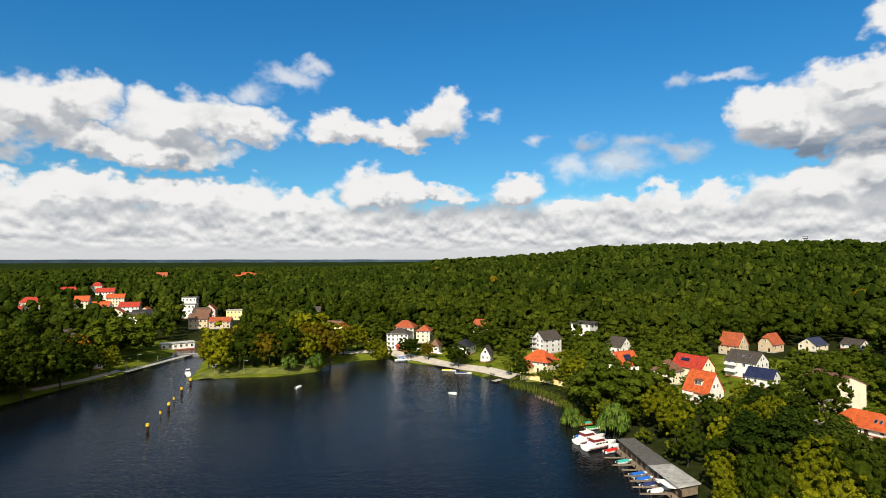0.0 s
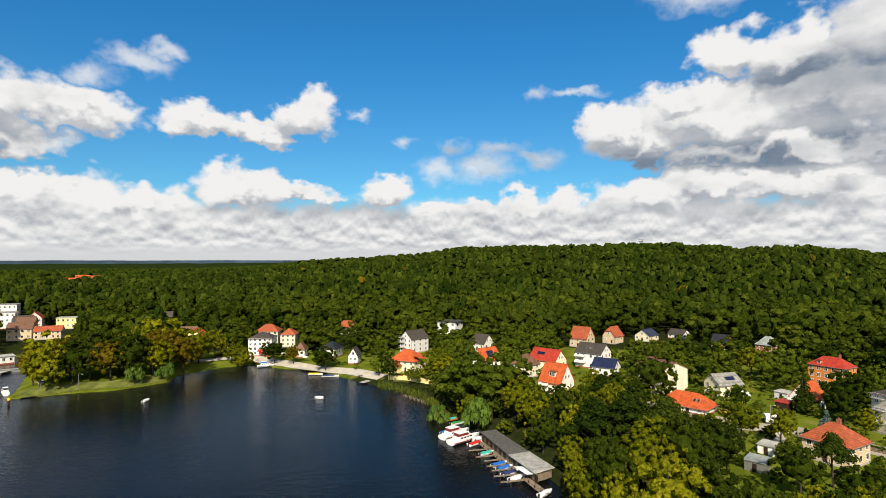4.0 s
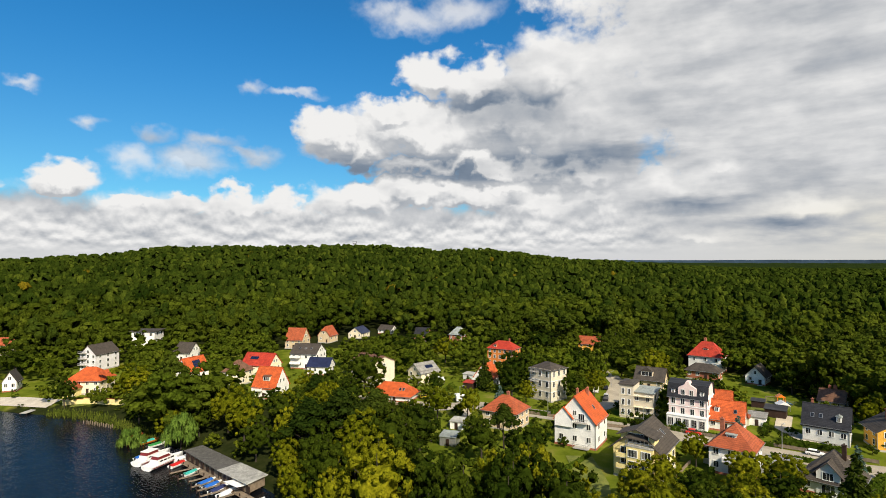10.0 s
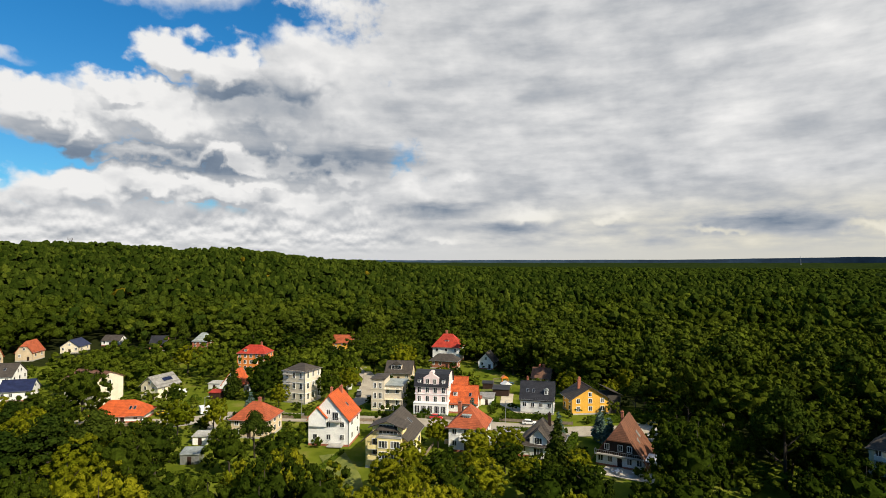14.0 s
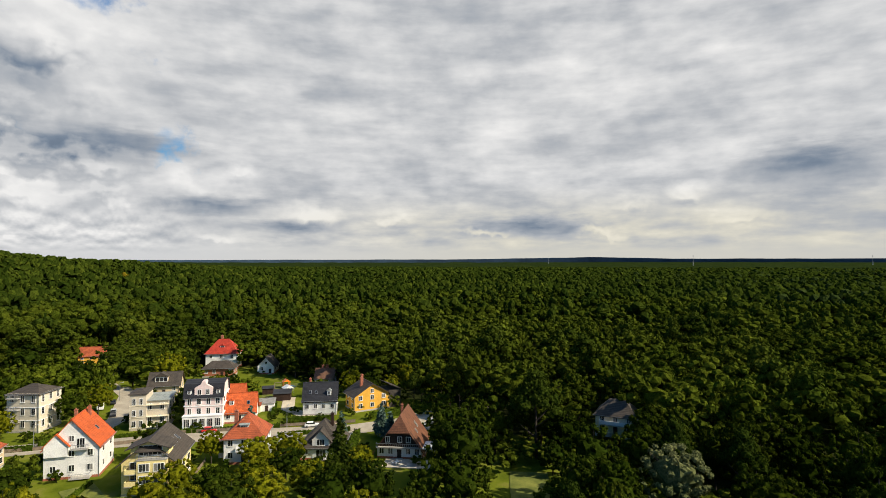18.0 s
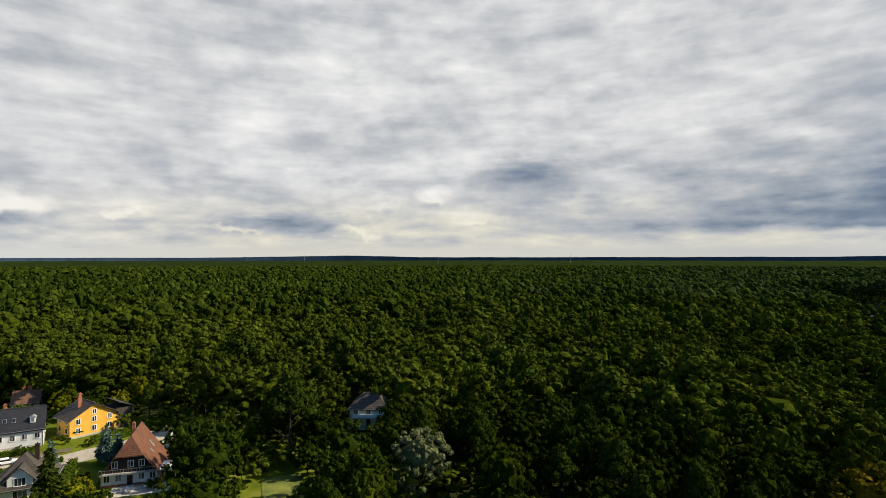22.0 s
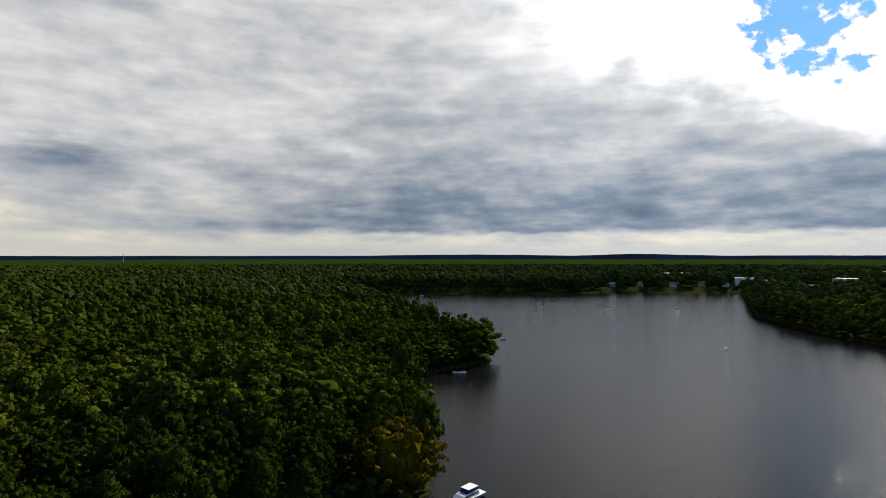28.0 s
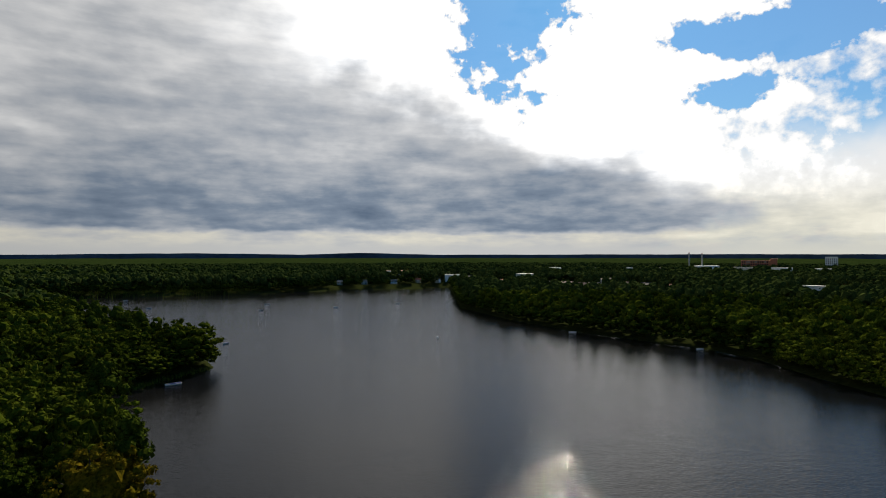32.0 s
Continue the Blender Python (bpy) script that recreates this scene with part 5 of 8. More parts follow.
def shell_mesh(seed, clumps, cards, size, spread, form="round", low=-0.7, fat=1.0):
    """A crown of height 1: clumps of foliage set on a few great boughs round a dark heart, each with small leaf sprays standing off it."""
    rng = np.random.default_rng(seed)
    great, width = boughs(rng, 8, 0.80)
    reach = rng.uniform(0.70, 1.10, 8)
    lean = rng.uniform(-0.05, 0.05, 2)
    wide, tall, mid = (0.47, 0.41, 0.52) if form == "round" else (0.44, 0.42, 0.53)

    def skin(d):
        angle = np.arccos(np.clip(d @ great.T, -1, 1)) / width[None]
        grow = 0.56 + 0.44 * (np.sqrt(np.clip(1 - angle ** 2, 0, 1)) * reach[None]).max(1)
        waist = 1.0 if form == "round" else 1.0 - 0.6 * np.clip(d[:, 2:] + 0.2, 0, 1)
        p = d * grow[:, None] * np.array([wide * spread, wide * spread, tall])
        p[:, :2] = p[:, :2] * waist + lean * (d[:, 2:] + 1) * spread
        return p + np.array([0, 0, mid])

    k = np.arange(clumps) + 0.5
    z = 1 - (1 - low) * k / clumps
    a = k * 2.39996 + rng.uniform(0, 6.28)
    ring_r = np.sqrt(np.clip(1 - z * z, 0, 1))
    d = unit(np.stack([ring_r * np.cos(a), ring_r * np.sin(a), z], -1) + rng.normal(0, 0.9 / math.sqrt(clumps), (clumps, 3)) * 0.6)
    c = skin(d)
    r = fat * 0.78 / math.sqrt(clumps) * rng.uniform(0.65, 1.25, clumps)
    rx = r[:, None] * np.array([spread * 0.62, spread * 0.62, 0.46])
    c = c - d * rx * 0.35
    vs, ns, fs, base = [], [], [], 0
    if clumps > 8:  # the heart
        heart, sides = ball(1 if clumps > 30 else 0)
        sides = sides[heart[sides][:, :, 2].mean(1) > low]
        vs.append((skin(heart) - np.array([0, 0, mid])) * (0.66 if clumps > 30 else 0.5) + np.array([0, 0, mid]))
        ns.append(heart)
        fs.append(np.concatenate([sides, sides[:, 2:]], 1))
        base = len(heart)
    for g in range(clumps):
        keep = ICO_F[(ICO_V[ICO_F].mean(1) @ (d[g] + np.array([0, 0, 0.25]))) > (-0.42 if clumps > 2 else -0.05)]
        shape = ICO_V * rx[g] * rng.uniform(0.78, 1.08, (12, 1)) + c[g]
        vs.append(shape)
        ns.append(unit(0.75 * ICO_V + 0.85 * d[g]))
        fs.append(base + np.concatenate([keep, keep[:, 2:]], 1))
        base += 12
    if cards:
        which = rng.choice(clumps, cards, p=(r ** 2) / (r ** 2).sum())
        o = unit(unit(rng.normal(0, 1, (cards, 3))) + 0.75 * d[which] + np.array([0, 0, 0.3]))
        p = c[which] + o * rx[which] * rng.uniform(0.92, 1.22, (cards, 1))
        m = unit(o + rng.normal(0, 0.5, o.shape))
        a = unit(np.cross(m, rng.normal(0, 1, o.shape)))
        b = np.cross(m, a)
        s = size * rng.uniform(0.55, 1.4, (cards, 1))
        bend = -0.3 * s * m
        q = np.stack([p - a * s + bend, p - b * s * 0.8, p + a * s + bend, p + b * s], 1)
        fs.append(base + np.arange(cards * 4).reshape(-1, 4))
        vs.append(q.reshape(-1, 3))
        ns.append(np.repeat(unit(0.7 * o + 0.8 * d[which] + rng.normal(0, 0.34, o.shape)), 4, 0))
    return np.concatenate([np.concatenate(vs), np.concatenate(ns)], 1), np.concatenate(fs)


def clean_quads(faces):
    """Core triangles are kept as quads with a doubled corner: split the two kinds."""
    tri = faces[:, 2] == faces[:, 3]
    return faces[tri][:, :3], faces[~tri]


def mixed_mesh(name, verts, faces, mat, tint=None):
    """A mesh of triangles and quads; verts: place and normal; tint: one value for each vertex."""
    t, q = clean_quads(np.asarray(faces))
    verts = np.asarray(verts, np.float32)
    verts, normals = np.ascontiguousarray(verts[:, :3]), np.ascontiguousarray(verts[:, 3:])
    me = bpy.data.meshes.new(name)
    me.vertices.add(len(verts))
    me.vertices.foreach_set("co", np.asarray(verts, np.float32).ravel())
    loops = np.concatenate([t.ravel(), q.ravel()]).astype(np.int32)
    me.loops.add(len(loops))
    me.loops.foreach_set("vertex_index", loops)
    me.polygons.add(len(t) + len(q))
    starts = np.concatenate([np.arange(len(t)) * 3, len(t) * 3 + np.arange(len(q)) * 4]).astype(np.int32)
    me.polygons.foreach_set("loop_start", starts)
    me.polygons.foreach_set("use_smooth", np.zeros(len(starts), bool))
    if tint is not None:
        at = me.attributes.new("tint", "FLOAT", "POINT")
        at.data.foreach_set("value", np.asarray(tint, np.float32))
    me.update(calc_edges=True)
    leafy = me.attributes.new("custom_normal", "FLOAT_VECTOR", "POINT")
    leafy.data.foreach_set("vector", normals.ravel())
    me.materials.append(mat)
    return me


def tube(points, radii, sides=7):
    """Vertices and quads of a tapered tube through the points."""
    pts, vs, fs = [Vector(p) for p in points], [], []
    for i, p in enumerate(pts):
        ahead = (pts[min(i + 1, len(pts) - 1)] - pts[max(i - 1, 0)]).normalized()
        side = ahead.orthogonal().normalized()
        up = ahead.cross(side)
        for s in range(sides):
            a = 2 * math.pi * s / sides
            vs.append(p + (side * math.cos(a) + up * math.sin(a)) * radii[i])
    for i in range(len(pts) - 1):
        for s in range(sides):
            fs.append((i * sides + s, i * sides + (s + 1) % sides, (i + 1) * sides + (s + 1) % sides, (i + 1) * sides + s))
    return vs, fs


def trunk_mesh(seed, bare):
    """A tapered trunk with six limbs, height 1; bare: where the crown begins."""
    rng = random.Random(seed)
    lean = rng.uniform(-0.03, 0.03)
    vs, fs = tube([(0, 0, -0.02), (lean, 0, bare), (lean * 2, 0.01, 0.6), (lean * 2, 0, 0.86)], [0.024, 0.018, 0.011, 0.003])
    for i in range(6):
        a, z = i * 1.05 + rng.uniform(-0.3, 0.3), bare + 0.06 * i
        v, f = tube([(lean, 0, z), (lean + 0.14 * math.cos(a), 0.14 * math.sin(a), z + 0.1), (0.26 * math.cos(a), 0.26 * math.sin(a), z + 0.19)],
                    [0.011, 0.007, 0.003], 5)
        fs += [tuple(j + len(vs) for j in q) for q in f]
        vs += v
    me = bpy.data.meshes.new("trunk")
    me.from_pydata(vs, [], fs)
    me.materials.append(BARK)
    return me


# kind of tree: crown shape, clumps, sprays, spray size, spread over height, material, seeds, label
KINDS = {
    "lime": ("broad", 64, 1150, 0.0165, 1.0, LEAF_LIME, 5, "tall lime tree with a yellow-green rounded leafy crown"),
    "oak": ("broad", 56, 1050, 0.0170, 1.0, LEAF_DARK, 5, "dense dark green broadleaf tree with a lumpy crown"),
    "alder": ("broad", 56, 1000, 0.0170, 1.0, LEAF_WOOD, 4, "dense dark green alder at the wooded shore"),
    "bush": ("broad", 10, 160, 0.05, 1.25, LEAF_DARK, 3, "rounded green garden shrub with dense leaves"),
    "pine": ("pine", 26, 1300, 0.017, 0.8, LEAF_PINE, 3, "tall pine with flat dark needle tufts"),
    "spruce": ("spruce", 22, 1300, 0.022, 0.55, LEAF_PINE, 2, "dark green conical spruce in a garden"),
    "blue_spruce": ("spruce", 20, 1100, 0.024, 0.5, LEAF_BLUE, 2, "blue-grey conical spruce beside the street"),
    "autumn": ("broad", 56, 1100, 0.017, 1.0, LEAF_RUST, 2, "broadleaf tree with rusty autumn-coloured crown"),
    "golden": ("broad", 64, 1300, 0.0165, 1.0, LEAF_GOLD, 2, "broadleaf tree turning golden brown by the shore"),
    "silver": ("broad", 70, 2600, 0.0120, 0.8, LEAF_SILVER, 1, "silver-leaved poplar with a pale grey-green crown"),
    "willow": ("willow", 14, 1000, 0.04, 0.95, LEAF_WILLOW, 2, "weeping willow with hanging bright green branches"),
}
TREE_MESHES = {}
PLANTED = []


def tree_meshes(kind):
    if kind not in TREE_MESHES:
        form, count, cards, size, spread, mat, seeds, _ = KINDS[kind]
        sets = []
        for s in range(seeds):
            if form == "broad":
                v, f = shell_mesh(31 * s + len(kind), count, cards, size, spread)
            else:
                v, f = crown_mesh(form, 31 * s + len(kind), count, cards, size, spread)
            sets.append((mixed_mesh("crown", v, f, mat), trunk_mesh(s + 5, 0.06 if form == "spruce" or kind == "bush" else 0.24)))
        TREE_MESHES[kind] = sets
    return TREE_MESHES[kind]


def plant(kind, x, y, height, wide=1.0, label="", sink=0.1):
    """One tree of its own: an Empty at its foot with a trunk and a crown."""
    n = len(PLANTED)
    crown, trunk = tree_meshes(kind)[n % KINDS[kind][6]]
    root = new("shrub" if kind == "bush" else "tree")
    root.location = (x, y, float(terrain(x, y)) - sink)
    root.rotation_euler = (0, 0, n * 2.4)
    root.scale = (height * wide, height * wide, height)
    for nm, me in (("trunk", trunk), ("crown", crown)):
        new(nm, me).parent = root
    tagged(root, label or KINDS[kind][7], "shrub" if kind == "bush" else "tree", "garden shrubs" if kind == "bush" else "trees by the lake and gardens")
    PLANTED.append((x, y, height * wide * KINDS[kind][4] / 2, height))
    return root


def scatter(step, d0, d1, az0, az1, seed):
    """Uneven points on land between two distances and two headings."""
    rng = np.random.default_rng(seed)
    n = int(2 * d1 / step) + 1
    a, b = np.meshgrid(np.arange(n), np.arange(n))
    x = (a.ravel() - n / 2 + 0.5 * (b.ravel() % 2)) * step + rng.uniform(-0.42, 0.42, n * n) * step
    y = (b.ravel() - n / 2) * step + rng.uniform(-0.42, 0.42, n * n) * step
    d, az = np.hypot(x, y), np.degrees(np.arctan2(x, y)) 
    az = np.where(az < -100, az + 360, az)
    keep = (d > d0) & (d <= d1) & (az > az0) & (az < az1)
    x, y = x[keep], y[keep]
    return x, y


def forest(name, x, y, mesh_sets, height, mat, label, seed, wide=1.0):
    """Many trees as one object: copies of a few crowns, each turned, scaled and tinted."""
    rng = np.random.default_rng(seed)
    pick = rng.integers(0, len(mesh_sets), len(x))
    h = height * rng.uniform(0.62, 1.28, len(x))
    w = wide * rng.uniform(0.8, 1.6, len(x))
    turn = rng.uniform(0, 6.28, len(x))
    stands = 0.5 + 0.25 * np.sin(x / 37 + 2.1 * np.sin(y / 61)) + 0.25 * np.sin(y / 43 + 1.7 * np.sin(x / 83) + 2)
    tint = np.clip(rng.uniform(0, 1, len(x)) ** 1.3 * 0.65 + 0.45 * stands - 0.05, 0, 1)
    z = terrain(x, y)
    vs, fs, ts, base = [], [], [], 0
    for k, (v, f) in enumerate(mesh_sets):
        m = pick == k
        cnt = int(m.sum())
        if not cnt:
            continue
        c, s = np.cos(turn[m])[:, None], np.sin(turn[m])[:, None]
        hw = (h * w)[m][:, None]
        p = np.stack([(v[None, :, 0] * c - v[None, :, 1] * s) * hw + x[m][:, None],
                      (v[None, :, 0] * s + v[None, :, 1] * c) * hw + y[m][:, None],
                      v[None, :, 2] * h[m][:, None] + z[m][:, None],
                      v[None, :, 3] * c - v[None, :, 4] * s, v[None, :, 3] * s + v[None, :, 4] * c, np.repeat(v[None, :, 5], cnt, 0)], -1)
        vs.append(p.reshape(-1, 6))
        fs.append((f[None] + base + len(v) * np.arange(cnt)[:, None, None]).reshape(-1, 4))
        ts.append(np.repeat(tint[m], len(v)))
        base += cnt * len(v)
    ob = new(name, mixed_mesh(name, np.concatenate(vs), np.concatenate(fs), mat, np.concatenate(ts)))
    return tagged(ob, label, "forest", kind="stuff")


def open_ground(x, y, pad=0.0):
    """True where woodland may stand: on land, out of the gardens, streets, park and canal."""
    sd = lake_distance(x, y)
    ok = (sd > 1.5 + pad) & ~village(x, y)
    d, az = np.hypot(x, y), np.degrees(np.arctan2(x, y))
    ok &= ~((d < 152) & (az > 0) & (az < 154)) & ~((d < 192) & (az > 4) & (az < 48))
    for hx, hy, hr, he, hz, _ in HOUSES:  # clear of each house and of the camera's sightline to it
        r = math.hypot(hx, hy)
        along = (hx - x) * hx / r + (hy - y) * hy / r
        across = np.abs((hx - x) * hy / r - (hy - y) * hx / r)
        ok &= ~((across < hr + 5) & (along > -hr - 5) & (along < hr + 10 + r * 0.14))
    ok &= ~((x > -187) & (x < -55) & (y > 244) & (y < 373) & (sd < 45))
    return ok


def mostly_south(x, y, south):
    """A ragged border between the green woods and southern pines with shade in their colour."""
    az = np.degrees(np.arctan2(x, y)) % 360
    az = np.where(az > 300, az - 360, az) + np.random.default_rng(17).normal(0, 13, len(x))
    return (az > 134) == south


def woodland():
    near = [shell_mesh(90 + s, 28, 230, 0.029, 1.05) for s in range(8)]
    pines = [crown_mesh("pine", 120 + s, 16, 300, 0.026, 0.75) for s in range(3)]
    mid = [shell_mesh(100 + s, 8, 28, 0.05, 1.05, low=-0.3) for s in range(8)]
    midp = [shell_mesh(130 + s, 7, 20, 0.05, 0.8, "tall", low=-0.3) for s in range(5)]
    far = [shell_mesh(140 + s, 2, 3, 0.07, 1.0, low=0.0) for s in range(6)]
    farp = [shell_mesh(150 + s, 2, 2, 0.06, 0.8, "tall", low=0.0) for s in range(5)]
    tops = [shell_mesh(160 + s, 1, 0, 0, 0.9, "tall", low=0.2) for s in range(5)]
    rng = np.random.default_rng(9)

    def stand(a, b, name, broad, conifer, share, height, label, seed, pad, leaf=LEAF_WOOD):
        x, y = scatter(*a)
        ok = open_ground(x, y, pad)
        x, y = x[ok], y[ok]
        pine = rng.uniform(0, 1, len(x)) < share
        forest(name, x[~pine], y[~pine], broad, height, leaf, "dense " + label, seed, b)
        if share:
            forest(name + "_pines", x[pine], y[pine], conifer, height * 1.08, LEAF_PINE, "tall pines among the " + label, seed + 50, b)

    stand((10.8, 74, 350, -46, 232, 1), 0.72, "lakeside_forest", near, pines, 0.22, 18.5, "dark green broadleaf forest near the lake", 2, 0)
    stand((9.8, 350, 560, -46, 232, 11), 0.64, "mixed_forest", mid, midp, 0.3, 19.0, "green mixed forest behind the village", 3, 1)
    stand((7.6, 560, 1050, -46, 100, 4), 0.50, "hillside_forest", far, farp, 0.4, 19.0, "green forest on the hill and plain", 5, 2, LEAF_HILL)
    for name, leaf, label, south in (("lowland_forest", LEAF_HILL, "green forest of the lowland", False), ("lakeland_forest", LEAF_FAR, "lowland pine forest beyond the lake, shade and haze in its colour", True)):
        x, y = scatter(7.6, 560, 1050, 100, 232, 14)
        ok = open_ground(x, y, 2) & mostly_south(x, y, south)
        forest(name, x[ok], y[ok], far, 19.0, leaf, label, 15, 0.50)
    # single turning trees on the hill
    x, y = scatter(62.0, 540, 1000, -2, 62, 19)
    ok = open_ground(x, y, 4) & (np.random.default_rng(6).uniform(0, 1, len(x)) < 0.16)
    forest("turning_trees", x[ok], y[ok], far, 22.0, LEAF_GOLD, "scattered rusty autumn trees on the hillside", 20, 0.6)
    # thickets down to the water along the wooded shores
    sx, sy = [], []
    shore = LAKE[25:53]
    for (ax, ay), (bx, by) in zip(shore, shore[1:]):
        ln = math.hypot(bx - ax, by - ay)
        for i in range(int(ln / 5.5)):
            k = (i + 0.5) * 5.5 / ln
            for off in (3.0, 8.5):
                px, py = ax + (bx - ax) * k, ay + (by - ay) * k
                qx, qy = px + (by - ay) / ln * off, py - (bx - ax) / ln * off
                if lake_distance(qx, qy) < 0:
                    qx, qy = 2 * px - qx, 2 * py - qy
                if off < 5 or i % 2:
                    sx.append(qx)
                    sy.append(qy)
    sx, sy = np.array(sx), np.array(sy)
    sx, sy = sx + rng.uniform(-1.5, 1.5, len(sx)), sy + rng.uniform(-1.5, 1.5, len(sx))
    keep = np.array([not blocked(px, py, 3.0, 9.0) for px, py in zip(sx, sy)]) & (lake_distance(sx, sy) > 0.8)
    close = np.hypot(sx, sy) < 330
    forest("shore_thicket", sx[keep & close], sy[keep & close], near, 12.5, LEAF_WOOD, "dark alders and shrubs along the water's edge", 12, 0.8)
    forest("far_shore_thicket", sx[keep & ~close], sy[keep & ~close], mid, 12.5, LEAF_HILL, "alders and willows along the far shores", 13, 0.8)
    for leaf, label, south in ((LEAF_HILL, "distant green forest that reaches the horizon", False), (LEAF_FAR, "distant pine forest beyond the lake, shade and haze in its colour", True)):
        x, y = scatter(13.0, 1050, 2300, -46, 232, 7)
        az = np.degrees(np.arctan2(x, y))
        ok = open_ground(x, y, 4) & mostly_south(x, y, south) & ~((az > 4) & (az < 52) & (np.hypot(x, y) > 1420))
        forest("distant_forest", x[ok], y[ok], tops, 18.0, leaf, label, 8, 0.72)


# single trees by the lake and between the houses: kind, x, y, height, width
def ring(kinds, d0, d1, az0, az1, step, height, seed, wide=1.0, pad=2.0):
    """Trees of their own in a belt round the bay, on land and clear of the houses."""
    x, y = scatter(step, d0, d1, az0, az1, seed)
    sd = lake_distance(x, y)
    rng = random.Random(seed)
    for px, py, s in zip(x, y, sd):
        tall = height * rng.uniform(0.8, 1.15)
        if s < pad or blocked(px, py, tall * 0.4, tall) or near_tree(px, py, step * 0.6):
            continue
        plant(rng.choice(kinds), px, py, tall, wide * rng.uniform(0.85, 1.15))


def near_tree(x, y, gap):
    return any(math.hypot(x - a, y - b) < gap for a, b, _, _ in PLANTED)


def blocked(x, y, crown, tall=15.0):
    """True on a house, on a street, or where a tall tree would hide a house from the camera at the origin."""
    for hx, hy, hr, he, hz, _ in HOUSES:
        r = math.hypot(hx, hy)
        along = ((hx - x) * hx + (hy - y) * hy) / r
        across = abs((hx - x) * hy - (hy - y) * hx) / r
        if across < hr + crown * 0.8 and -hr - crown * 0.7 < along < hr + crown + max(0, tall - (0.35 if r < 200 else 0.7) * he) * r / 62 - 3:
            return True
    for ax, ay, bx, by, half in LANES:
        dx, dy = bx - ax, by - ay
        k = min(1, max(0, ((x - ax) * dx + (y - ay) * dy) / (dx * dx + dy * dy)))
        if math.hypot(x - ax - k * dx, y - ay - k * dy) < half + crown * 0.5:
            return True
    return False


# centre lines of streets, paths, lawns and camera sightlines kept free of trees: ax, ay, bx, by, half width
LANES = [(128, 146, 141, 137, 4), (141, 137, 152, 104, 4), (152, 104, 161, 68, 5), (161, 68, 167, 30, 5), (167, 30, 177, 8, 5), (152, 104, 178, 107, 4),
         (178, 107, 209, 122, 4), (209, 122, 240, 150, 4), (124, 84, 96, 60, 6), (134, -18.5, 92, -12.5, 4), (128, 146, 112, 186, 4), (112, 186, 118, 225, 4),
         (55, 162, 58, 128, 4), (62, -24, 103, -41, 4), (158, 170, 150, 178, 7), (196, 62, 226, 68, 9)]


